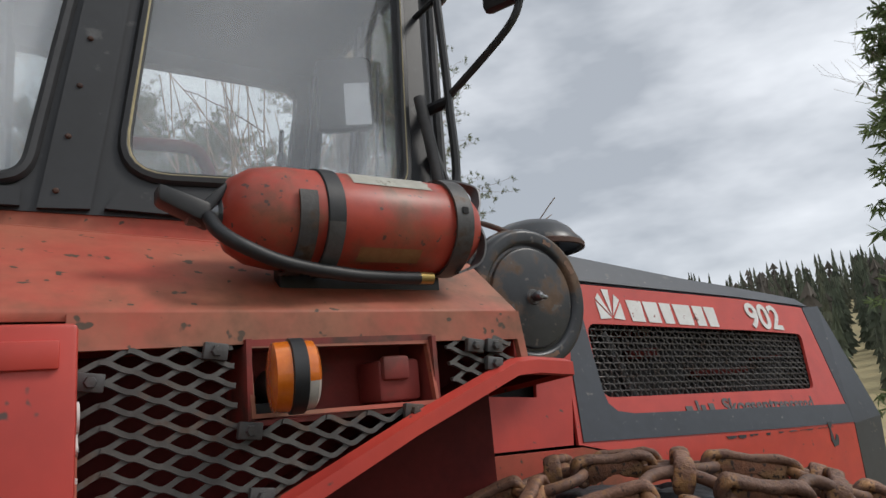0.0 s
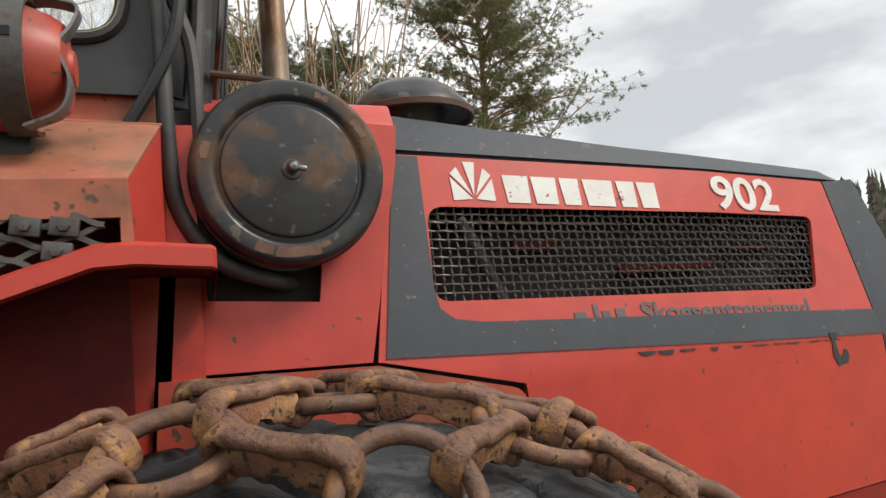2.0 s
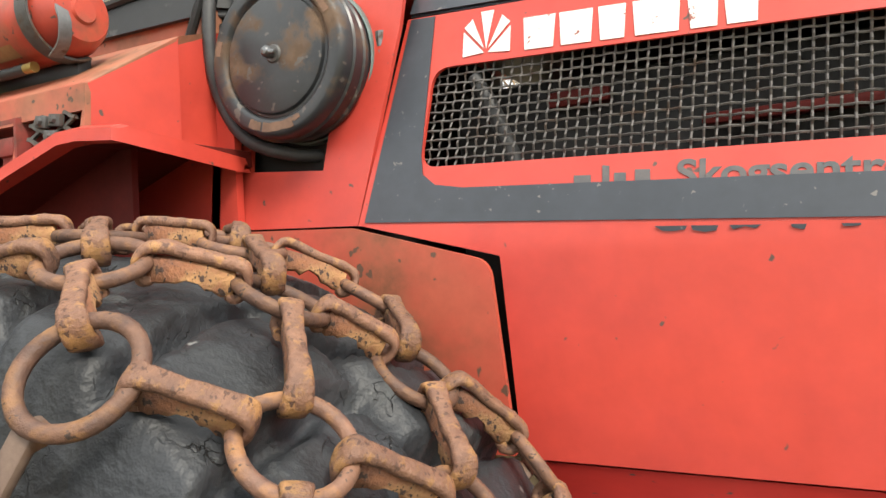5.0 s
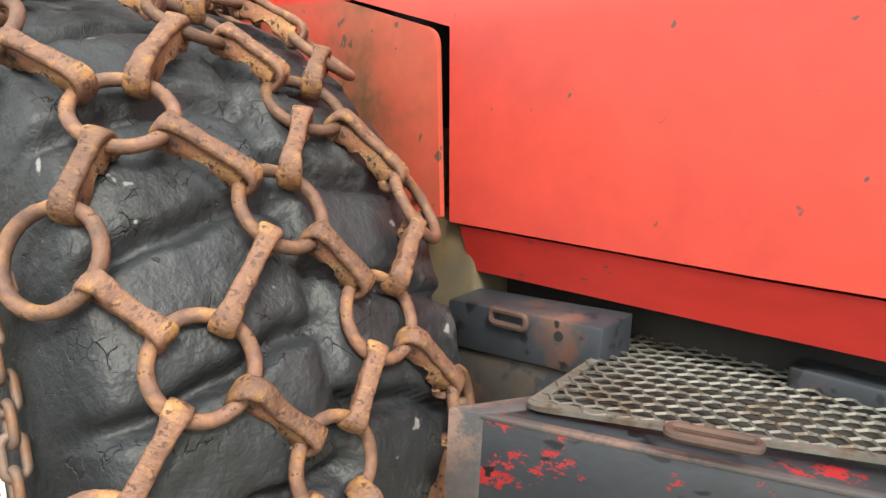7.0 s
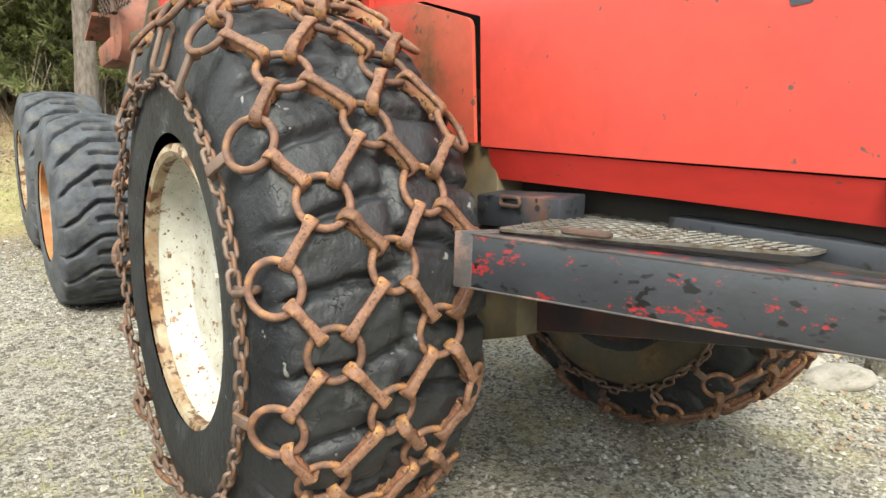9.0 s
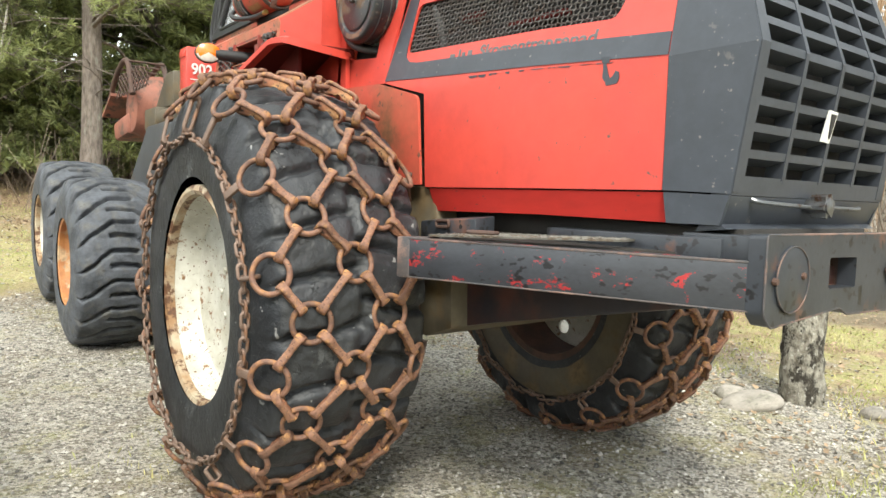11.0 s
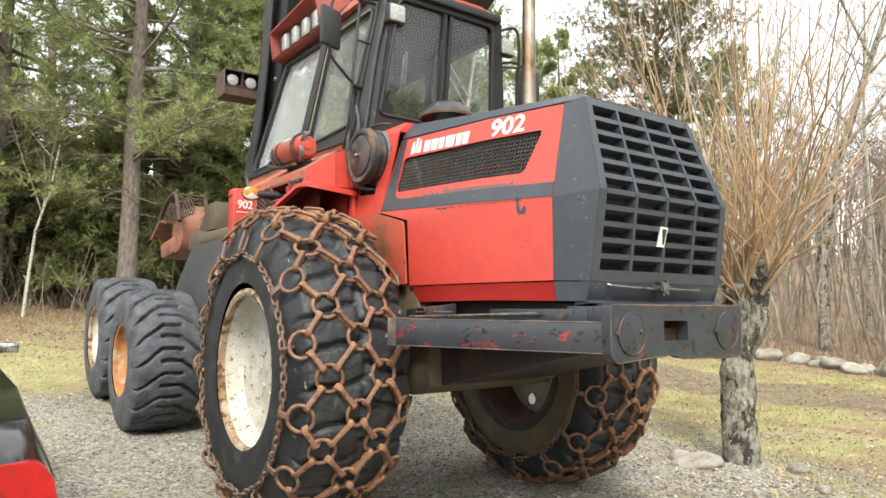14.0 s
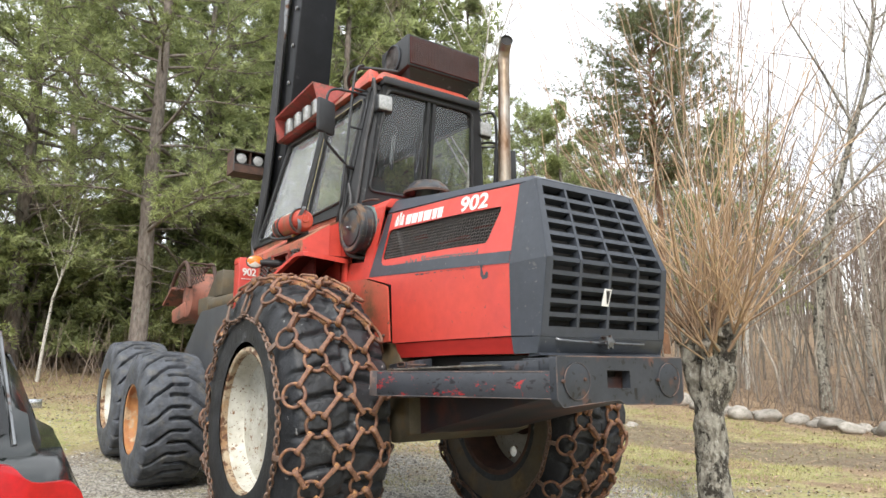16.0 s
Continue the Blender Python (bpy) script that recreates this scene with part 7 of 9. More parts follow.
def tyre_chain(c, seed, label):
    rr = random.Random(seed)
    root = thing("tyre_chain", (c.x, c.y, 0.0), label, "tyre chain", "snow chains on the big wheels")
    N = 15
    # each row of rings: its place across the tread and the angle of its first ring
    cols = ((-0.300, 13.3), (-0.182, 1.0), (-0.027, 14.2), (0.098, 2.7), (0.240, 14.5))
    pos = {}

    def at(th, v, lift=0.0):
        q = v / 0.29
        up = max(0.0, math.sin(th))
        r = 0.800 - 0.026 * q * q - (0.030 if abs(q) > 0.85 else 0) + lift + 0.078 * up ** 3
        return c + Vector((r * math.cos(th), v, r * math.sin(th)))
    for ci, (v, first) in enumerate(cols):
        for k in range(N):
            # rings lie a little wider apart on the side that faces the radiator
            turn = 24.8 * k if k < 3 else 360 - 25.4 * (N - k) if k > N - 3 else 49.6 + (360 - 50.8 - 49.6) * (k - 2) / (N - 4)
            th = radians(first + turn + rr.uniform(-0.6, 0.6))
            vv = v + rr.uniform(-0.006, 0.006)
            p = at(th, vv, 0.012 + rr.uniform(0, 0.006) + 0.016 * max(0.0, math.sin(th)) ** 2 * rr.random())
            nrm = Vector((math.cos(th), (v / 0.29) ** 3 * 0.9, math.sin(th))).normalized()
            pos[ci, k] = (p, nrm, th)
            tilt = Vector((rr.uniform(-1, 1), rr.uniform(-1, 1), rr.uniform(-1, 1))) * 0.17
            bead(RING_ME, "chain_ring", root, frame_at(p, Vector((-math.sin(th), 0, math.cos(th))), nrm + tilt))
    for ci in range(4):
        for k in range(N):
            for dk in ((-1, 0) if ci % 2 else (0, 1)):
                a, b = pos[ci, k], pos[ci + 1, (k + dk) % N]
                mid, d = (a[0] + b[0]) / 2, b[0] - a[0]
                nrm = (a[1] + b[1]).normalized()
                lean = Vector((rr.uniform(-1, 1), rr.uniform(-1, 1) - 0.5, rr.uniform(-1, 1) + 0.9)) * 0.26
                m = frame_at(mid + nrm * 0.006, d, nrm + lean)
                s = max(0.62, min(1.4, (d.length / 2 - RING_R + 0.010) / 0.084))
                bead(LINKS[rr.randrange(6)], "chain_link", root, m @ Matrix.Diagonal((s, 1, 1, 1)))
    for sgn, ci in ((-1, 0), (1, 4)):
        ys = sgn * 0.350
        M = 102
        for k in range(M):
            th = 2 * math.pi * k / M + radians(15.3)
            dip = abs(math.sin(th * N / 2 - radians(15.3) * N / 2))
            r = 0.650 - 0.022 * dip
            p = c + Vector((r * math.cos(th), ys - sgn * 0.012 * dip, r * math.sin(th)))
            tng = Vector((-math.sin(th), 0, math.cos(th)))
            nrm = Vector((0, sgn, 0)) if k % 2 else Vector((math.cos(th), sgn * 0.15, math.sin(th)))
            bead(SIDE_ME, "side_link", root, frame_at(p, tng + Vector((rr.uniform(-0.08, 0.08), 0, rr.uniform(-0.08, 0.08))), nrm))
        for k in range(N):
            p, nrm, th = pos[ci, k]
            e = c + Vector((0.662 * math.cos(th), ys, 0.662 * math.sin(th)))
            d = e - p
            a = p + d.normalized() * RING_R * 0.9
            if k % 3 == 0:
                m = frame_at((a + e) / 2, d, Vector((-math.sin(th), sgn * 0.2, math.cos(th))))
                bead(HOOK_ME, "hook_link", root, m @ Matrix.Diagonal(((e - a).length / 0.090, 1, 1, 1)))
            else:
                m = frame_at((a + e) / 2 + Vector((0, sgn * 0.012, 0)), d, Vector((math.cos(th) * 0.5, sgn, math.sin(th) * 0.5)))
                bead(CLIP_ME, "side_clip", root, m @ Matrix.Diagonal(((e - a).length / 0.104, 1, 1, 1)))
    return root


tyre_chain(WC, 11, "rusty orange-brown snow chain netted over the tyre")
tyre_chain(WF, 23, "rusty snow chain hanging on the far big tyre")

# ---- fire extinguisher strapped on the fender ----
EXT = Vector((0.764, -0.252, 2.203))
ext = thing("fire_extinguisher", (0.775, -0.25, 2.075), "faded red fire extinguisher lying in a steel cradle on the fender", "fire extinguisher")
bm = bmesh.new()
lathe(bm, [(0.0, -0.236), (0.030, -0.234), (0.060, -0.220), (0.078, -0.190), (0.086, -0.150), (0.086, 0.180), (0.080, 0.196), (0.070, 0.222), (0.060, 0.236), (0.028, 0.240), (0.024, 0.246), (0.0, 0.246)], "x", EXT, 48)
body = part("cylinder", bm, ext_red, ext, "faded red steel cylinder")
bm = bmesh.new()
lathe(bm, [(0.0, -0.285), (0.020, -0.283), (0.022, -0.24), (0.028, -0.235), (0.028, -0.225)], "x", EXT, 16)
part("valve_neck", bm, bare_steel, ext)
bm = bmesh.new()
hexa(bm, [EXT + Vector(p) for p in ((-0.226, -0.024, 0.030), (-0.226, 0.016, 0.030), (-0.226, 0.016, 0.050), (-0.226, -0.024, 0.050))], [EXT + Vector(p) for p in ((-0.266, -0.024, -0.020), (-0.266, 0.016, -0.020), (-0.266, 0.016, 0.012), (-0.266, -0.024, 0.012))], 0.004)
hexa(bm, [EXT + Vector(p) for p in ((-0.250, -0.026, -0.026), (-0.250, 0.018, -0.026), (-0.250, 0.018, 0.012), (-0.250, -0.026, 0.012))], [EXT + Vector(p) for p in ((-0.328, -0.026, 0.010), (-0.328, 0.018, 0.010), (-0.328, 0.018, 0.038), (-0.328, -0.026, 0.038))], 0.006)
part("squeeze_handle", bm, black_rubber, ext, "black squeeze handle")
bm = bmesh.new()
tube(bm, curve_pts([EXT + Vector(p) for p in ((-0.255, -0.024, -0.012), (-0.250, -0.055, -0.040), (-0.220, -0.072, -0.066), (-0.15, -0.066, -0.090), (-0.04, -0.045, -0.101), (0.04, -0.036, -0.103), (0.105, -0.036, -0.103))], 8), 0.0115, 10)
hose = part("hose", bm, black_rubber, ext, "black rubber discharge hose")
bm = bmesh.new()
tube(bm, [EXT + Vector((0.103, -0.036, -0.103)), EXT + Vector((0.132, -0.036, -0.103))], 0.011, 12)
part("nozzle_tip", bm, brass, hose)
bm = bmesh.new()
lathe(bm, [(0.0868, -0.084), (0.0895, -0.082), (0.0895, -0.054), (0.0868, -0.052)], "x", EXT, 48)
part("strap", bm, black_rubber, ext, "black rubber strap")


def hoop(x0, w, r, a0, a1, t=0.005, n=24):
    b2 = bmesh.new()
    prev = None
    for i in range(n + 1):
        a = radians(a0 + (a1 - a0) * i / n)
        q = []
        for rr_, xx in ((r, x0 - w / 2), (r, x0 + w / 2), (r + t, x0 + w / 2), (r + t, x0 - w / 2)):
            q.append(b2.verts.new(EXT + Vector((xx, rr_ * math.cos(a), rr_ * math.sin(a)))))
        if prev:
            for k in range(4):
                b2.faces.new((prev[k], prev[(k + 1) % 4], q[(k + 1) % 4], q[k]))
        else:
            b2.faces.new(q)
        prev = q
    b2.faces.new(prev[::-1])
    return b2


part("cradle_hoop", hoop(0.180, 0.036, 0.088, 65, 300), dull_steel, ext, "grey steel cradle hoop")
part("cradle_hoop", hoop(-0.118, 0.030, 0.090, 165, 285), dull_steel, ext, "bent grey steel tab")
part("cradle_hoop", hoop(-0.072, 0.028, 0.094, 195, 270), dull_steel, ext)


def ribbon(line, half, thick):
    """A flat steel strap bent along a line."""
    b2 = bmesh.new()
    line = curve_pts(line, 7)
    prev = None
    for i, p in enumerate(line):
        d = (line[min(i + 1, len(line) - 1)] - line[max(i - 1, 0)]).normalized()
        side = Vector((0, 1, 0))
        nrm = d.cross(side).normalized() * thick / 2
        side = nrm.cross(d).normalized() * half
        q = [b2.verts.new(p + a_) for a_ in (side + nrm, nrm - side, -side - nrm, side - nrm)]
        if prev:
            for k in range(4):
                b2.faces.new((prev[k], prev[(k + 1) % 4], q[(k + 1) % 4], q[k]))
        else:
            b2.faces.new(q)
        prev = q
    b2.faces.new(prev[::-1])
    return b2


part("strap_catch", ribbon([EXT + Vector(p) for p in ((0.175, 0.01, 0.0945), (0.215, 0.0, 0.096), (0.252, -0.02, 0.078), (0.248, -0.035, 0.045), (0.232, -0.045, 0.010), (0.245, -0.045, -0.035), (0.232, -0.04, -0.074), (0.190, -0.03, -0.092))], 0.013, 0.004), strap_steel, ext, "bent grey steel strap over the end")
bm = bmesh.new()
box(bm, EXT + Vector((-0.13, 0.022, -0.130)), EXT + Vector((0.185, 0.055, -0.070)), bev=0.004)
part("cradle_base", bm, black_paint, ext)
# small black square stands for the shade in the rivet hole
bm = bmesh.new()
hexa(bm, [EXT + Vector((0.180, -0.0945, 0.012)) + Vector(p) for p in ((-0.006, 0, -0.006), (0.006, 0, -0.006), (0.006, 0, 0.006), (-0.006, 0, 0.006))], [EXT + Vector((0.180, -0.0925, 0.012)) + Vector(p) for p in ((-0.006, 0, -0.006), (0.006, 0, -0.006), (0.006, 0, 0.006), (-0.006, 0, 0.006))])
part("rivet_hole", bm, void_black, ext, smooth=False)
b2 = bmesh.new()
prev = None
for i in range(9):
    a = radians(84 + i * 7.5)
    q = [b2.verts.new(EXT + Vector((xx, (0.0872) * math.cos(a), 0.0872 * math.sin(a)))) for xx in (-0.028, 0.128 - 0.006 * (i % 2))]
    if prev:
        b2.faces.new((prev[0], prev[1], q[1], q[0]))
    prev = q
part("paper_label", b2, paper, body, "torn sun-bleached paper label")
b2 = bmesh.new()
prev = None
for i in range(4):
    a = radians(222 + i * 7.0)
    q = [b2.verts.new(EXT + Vector((xx, (0.0872) * math.cos(a), 0.0872 * math.sin(a)))) for xx in (-0.02, 0.10)]
    if prev:
        b2.faces.new((prev[0], prev[1], q[1], q[0]))
    prev = q
part("paper_label", b2, yellow_label, body, "faded yellow label strip")


# ---- parked car at the yard's edge ----
car = thing("car", (1.0, -2.6, gz(1.0, -2.6)), "dark green estate car with red tail lamps parked on the gravel", "car")
CY, CW = -1.775, 1.70


def loft(bm, secs, bev=0.0):
    """Skins over cross-sections of equal count, closed at both ends."""
    rws = [[bm.verts.new(p) for p in s] for s in secs]
    n = len(rws[0])
    for a, b in zip(rws, rws[1:]):
        for i in range(n):
            bm.faces.new((a[i], a[(i + 1) % n], b[(i + 1) % n], b[i]))
    bm.faces.new(rws[0])
    bm.faces.new(rws[-1][::-1])


def car_sec(x, w, top, shoulder, tuck=0.0):
    """A cross-section of the lower body."""
    h, c = CW / 2 * w, CY - CW / 2
    half = [(h * 0.93, 0.20), (h * 0.985, 0.34), (h, 0.55), (h * 0.99, shoulder - 0.06), (h * 0.955, shoulder), (h * 0.90, top)]
    return [Vector((x, c + y, z + tuck)) for y, z in half] + [Vector((x, c - y, z + tuck)) for y, z in half[::-1]]


bm = bmesh.new()
loft(bm, [car_sec(2.905, 0.70, 0.70, 0.66), car_sec(2.895, 0.82, 0.755, 0.70), car_sec(2.87, 0.90, 0.81, 0.745), car_sec(2.83, 0.95, 0.85, 0.772), car_sec(2.76, 0.98, 0.885, 0.786), car_sec(2.3, 1.0, 0.92, 0.80), car_sec(0.6, 1.0, 0.92, 0.80), car_sec(-0.4, 0.99, 0.90, 0.79), car_sec(-1.0, 0.95, 0.80, 0.72), car_sec(-1.35, 0.86, 0.66, 0.60)])
part("body", bm, car_paint, car, "dark green glossy bodywork", angle=60.0)
bm = bmesh.new()


def top_sec(x, w0, w1, z0, z1):
    c = CY - CW / 2
    half = [(CW / 2 * w0, z0), (CW / 2 * (w0 * 0.55 + w1 * 0.45), (z0 + z1) / 2 + 0.03), (CW / 2 * w1, z1 - 0.03), (CW / 2 * w1 * 0.85, z1)]
    return [Vector((x, c + y, z)) for y, z in half] + [Vector((x, c - y, z)) for y, z in half[::-1]]


loft(bm, [top_sec(2.80, 0.80, 0.74, 0.86, 0.90), top_sec(2.74, 0.82, 0.68, 0.87, 1.06), top_sec(2.58, 0.84, 0.62, 0.88, 1.25), top_sec(2.40, 0.85, 0.60, 0.88, 1.32), top_sec(1.2, 0.86, 0.62, 0.88, 1.37), top_sec(0.45, 0.86, 0.62, 0.88, 1.31), top_sec(-0.35, 0.84, 0.78, 0.87, 0.93)])
part("roof_shell", bm, car_paint, car)
# glass set proud in the flanks and tailgate
for sg in (1, -1):
    c = CY - CW / 2
    f = lambda x, z: Vector((x, c + sg * (CW / 2 * (0.855 - (z - 0.88) * 0.50) + 0.012), z))
    for poly in ([(1.55, 0.935), (2.34, 0.955), (2.30, 1.20), (1.58, 1.265)], [(0.62, 0.925), (1.48, 0.935), (1.50, 1.27), (0.80, 1.25)], [(-0.10, 0.93), (0.55, 0.925), (0.70, 1.24), (0.48, 1.22)]):
        bm = bmesh.new()
        plate(bm, rounded(poly, 0.04, 4), [], f, 0.010, (0, -sg, 0))
        part("side_glass", bm, car_glass, car, "dark car window")
bm = bmesh.new()
plate(bm, rounded([(-0.60, 0.93), (0.60, 0.93), (0.53, 1.24), (-0.53, 1.24)], 0.05, 4), [], lambda y, z: Vector((2.795 - max(0, z - 0.93) * 0.60 + 0.012, CY - CW / 2 + y, z)), 0.012, (-1, 0, 0))
part("rear_glass", bm, car_glass, car, "sloping rear window")
bm = bmesh.new()
tube(bm, [(2.80, CY - CW / 2 + 0.61, 0.90), (2.605, CY - CW / 2 + 0.545, 1.27)], 0.008, 6)
part("window_trim", bm, bare_steel, car)
for sg in (1, -1):
    c = CY - CW / 2
    bm = bmesh.new()
    out = [(0.560, 0.50), (0.560, 0.850), (0.605, 0.846), (0.655, 0.790), (0.775, 0.786), (0.812, 0.74), (0.830, 0.64), (0.836, 0.50)]
    plate(bm, rounded([(sg * a, b) for a, b in out], [0.01, 0.012, 0.04, 0.04, 0.035, 0.04, 0.03, 0.01], 5), [], lambda y, z: Vector((2.910 - max(0, z - 0.75) * 0.16 - max(0, abs(y) - 0.66) * 0.30, c + y, z)), 0.14, (-1, 0, 0))
    lampo = part("tail_lamp", bm, tail_red, car, "red tail lamp")
    bm = bmesh.new()
    for k in range(5):
        z = 0.62 + k * 0.028
        box(bm, (2.900, c + sg * 0.64 - 0.02, z), (2.9115, c + sg * 0.64 + 0.05, z + 0.010), bev=0.003)
    part("lamp_rib", bm, tail_red, lampo)
    bm = bmesh.new()
    box(bm, (-0.07, -0.09, -0.055), (0.07, 0.09, 0.055), pose(-0.10, c + sg * 0.90, 0.925, 0, 0, 0) @ Matrix.Scale(0.55, 4), 0.035)
    dm = part("door_mirror", bm, car_paint, car, "door mirror in body colour")
    bm = bmesh.new()
    box(bm, (-0.052, c + sg * 0.90 - 0.052, 0.895), (-0.046, c + sg * 0.90 + 0.052, 0.955), bev=0.003)
    part("mirror_glass", bm, chrome, dm)
bm = bmesh.new()
loft(bm, [[Vector((x, CY - CW / 2 + y, z)) for y, z in ((-0.80 * s, 0.24), (-0.82 * s, 0.47), (0.82 * s, 0.47), (0.80 * s, 0.24))] for x, s in ((2.80, 1.03), (2.92, 1.0), (2.95, 0.93))])
part("rear_bumper", bm, black_rubber, car, "dark rear bumper")
for wx in (2.05, -0.55):
    for sg in (1, -1):
        wy = CY - CW / 2 + sg * (CW / 2 - 0.10)
        bm = bmesh.new()
        lathe(bm, [(0.19, -0.10), (0.26, -0.105), (0.305, -0.085), (0.315, 0.0), (0.305, 0.085), (0.26, 0.105), (0.19, 0.10)], "y", (wx, wy, gz(wx, wy) + 0.31), 32)
        tw = part("wheel", bm, black_rubber, car, "car tyre on a steel rim")
        bm = bmesh.new()
        lathe(bm, [(0.0, -0.06), (0.12, -0.07), (0.19, -0.10), (0.20, 0.0), (0.19, 0.10), (0.12, 0.07), (0.0, 0.06)], "y", (wx, wy, gz(wx, wy) + 0.31), 28)
        part("rim", bm, bare_steel, tw)


# ---- trees ----
def sticks(segs, sides=4):
    """Many tapered round sticks as one list of vertices and faces. segs: rows of (points, radii)."""
    V, F = [], []
    for pts, rs in segs:
        base = len(V)
        side = None
        for i, p in enumerate(pts):
            a, b = pts[max(i - 1, 0)], pts[min(i + 1, len(pts) - 1)]
            d = (b - a)
            d = d.normalized() if d.length > 1e-9 else Vector((0, 0, 1))
            s = d.orthogonal().normalized() if side is None else (side - d * side.dot(d))
            side = s.normalized() if s.length > 1e-6 else d.orthogonal().normalized()
            up = d.cross(side)
            for j in range(sides):
                t = 2 * math.pi * j / sides
                V.append(p + (side * math.cos(t) + up * math.sin(t)) * rs[i])
        for i in range(len(pts) - 1):
            for j in range(sides):
                k = (j + 1) % sides
                F.append((base + i * sides + j, base + i * sides + k, base + (i + 1) * sides + k, base + (i + 1) * sides + j))
    return V, F


def clumps(spots, rr, count, length, width, flat=0.0):
    """Bunches of needle blades at (place, outward direction, size)."""
    V, F = [], []
    for p, d, s in spots:
        for _ in range(count):
            w = Vector((rr.gauss(0, 1), rr.gauss(0, 1), rr.gauss(0, 1) * (1 - flat)))
            w = (w.normalized() * 0.9 + d * 0.75).normalized()
            e = w.cross(Vector((rr.gauss(0, 1), rr.gauss(0, 1), rr.gauss(0, 1))))
            if e.length < 1e-4:
                continue
            e = e.normalized() * width * s * rr.uniform(0.6, 1.2)
            tip = p + w * length * s * rr.uniform(0.6, 1.25)
            mid = p + w * length * s * 0.45
            n = len(V)
            V += [p, mid + e, tip, mid - e]
            F.append((n, n + 1, n + 2, n + 3))
    return V, F


def branch(p, d, length, r, rr, droop, n=5, bend=0.10):
    pts, rs = [p.copy()], [r]
    q = p.copy()
    d = d.normalized()
    for i in range(n):
        d = (d + Vector((rr.gauss(0, bend), rr.gauss(0, bend), rr.gauss(0, bend * 0.7) + droop))).normalized()
        q = q + d * length / n
        pts.append(q.copy())
        rs.append(max(0.004, r * (1 - (i + 1) / (n + 0.6))))
    return pts, rs


def pine(seed, h, start, spread, density=1.0, dead=8, blades=8, long=0.21, wide=0.017, per=3):
    """A Scots pine: bare lower trunk with dead limbs, an uneven crown of limbs with needle bunches."""
    rr = random.Random(seed)
    trunk_pts, x, y = [], 0.0, 0.0
    for i in range(11):
        trunk_pts.append(Vector((x, y, h * i / 10 - 0.25)))
        x += rr.gauss(0, 0.05)
        y += rr.gauss(0, 0.05)
    r0 = h * 0.0115 + 0.02
    rads = [r0 * (1.18 if i == 0 else 1 - 0.86 * (i / 10) ** 1.1) for i in range(11)]

    def on(z):
        t = min(max((z + 0.25) / h * 10, 0), 9.999)
        i = int(t)
        return trunk_pts[i].lerp(trunk_pts[i + 1], t - i)
    limbs, spots = [], []
    n = int(46 * density)
    for k in range(n):
        z = h * (start + (0.985 - start) * (k + rr.random()) / n)
        top = (z / h - start) / (1 - start)
        if start > 0.4:
            ln = spread * math.sin((0.22 + 0.70 * top) * math.pi) * rr.uniform(0.5, 1.15) + 0.2
        else:
            ln = spread * (0.45 + 0.75 * math.sin(min(1.0, top * 1.35 + 0.15) * math.pi) ** 0.8) * (1.05 - 0.55 * top) * rr.uniform(0.55, 1.2)
        az = rr.uniform(0, 2 * math.pi)
        d = Vector((math.cos(az), math.sin(az), rr.uniform(-0.10, 0.35) + 0.5 * top))
        pts, rs = branch(on(z), d, ln, 0.010 + 0.009 * ln, rr, 0.02, 5, 0.17)
        limbs.append((pts, rs))
        for i in range(2, len(pts)):
            for _ in range(per):
                dd = (pts[i] - pts[i - 1]).normalized() + Vector((rr.gauss(0, 0.8), rr.gauss(0, 0.8), rr.gauss(0.12, 0.35)))
                sub, srs = branch(pts[i].lerp(pts[i - 1], rr.random()), dd, ln * rr.uniform(0.16, 0.36), 0.008, rr, 0.03, 3)
                limbs.append((sub, srs))
                for q in sub[1:]:
                    for _ in range(2):
                        spots.append((q + Vector((rr.gauss(0, 0.05), rr.gauss(0, 0.05), rr.gauss(0, 0.05))), dd.normalized(), rr.uniform(0.75, 1.25)))
    for k in range(dead):
        z = h * rr.uniform(0.10, start + 0.1)
        az = rr.uniform(0, 2 * math.pi)
        pts, rs = branch(on(z), Vector((math.cos(az), math.sin(az), rr.uniform(-0.3, 0.2))), rr.uniform(0.6, 2.2), 0.016, rr, -0.04, 5, 0.2)
        limbs.append((pts, rs))
        for i in (2, 3, 4):
            limbs.append(branch(pts[i], Vector((rr.gauss(0, 1), rr.gauss(0, 1), rr.gauss(0, 0.4))), 0.4, 0.006, rr, -0.02, 3))
    tv, tf = sticks([(trunk_pts, rads)], 10)
    lv, lf = sticks(limbs, 4)
    nv, nf = clumps(spots, rr, blades, long, wide)
    k0 = len(tv)
    return (tv + lv, tf + [tuple(i + k0 for i in f) for f in lf]), (nv, nf)


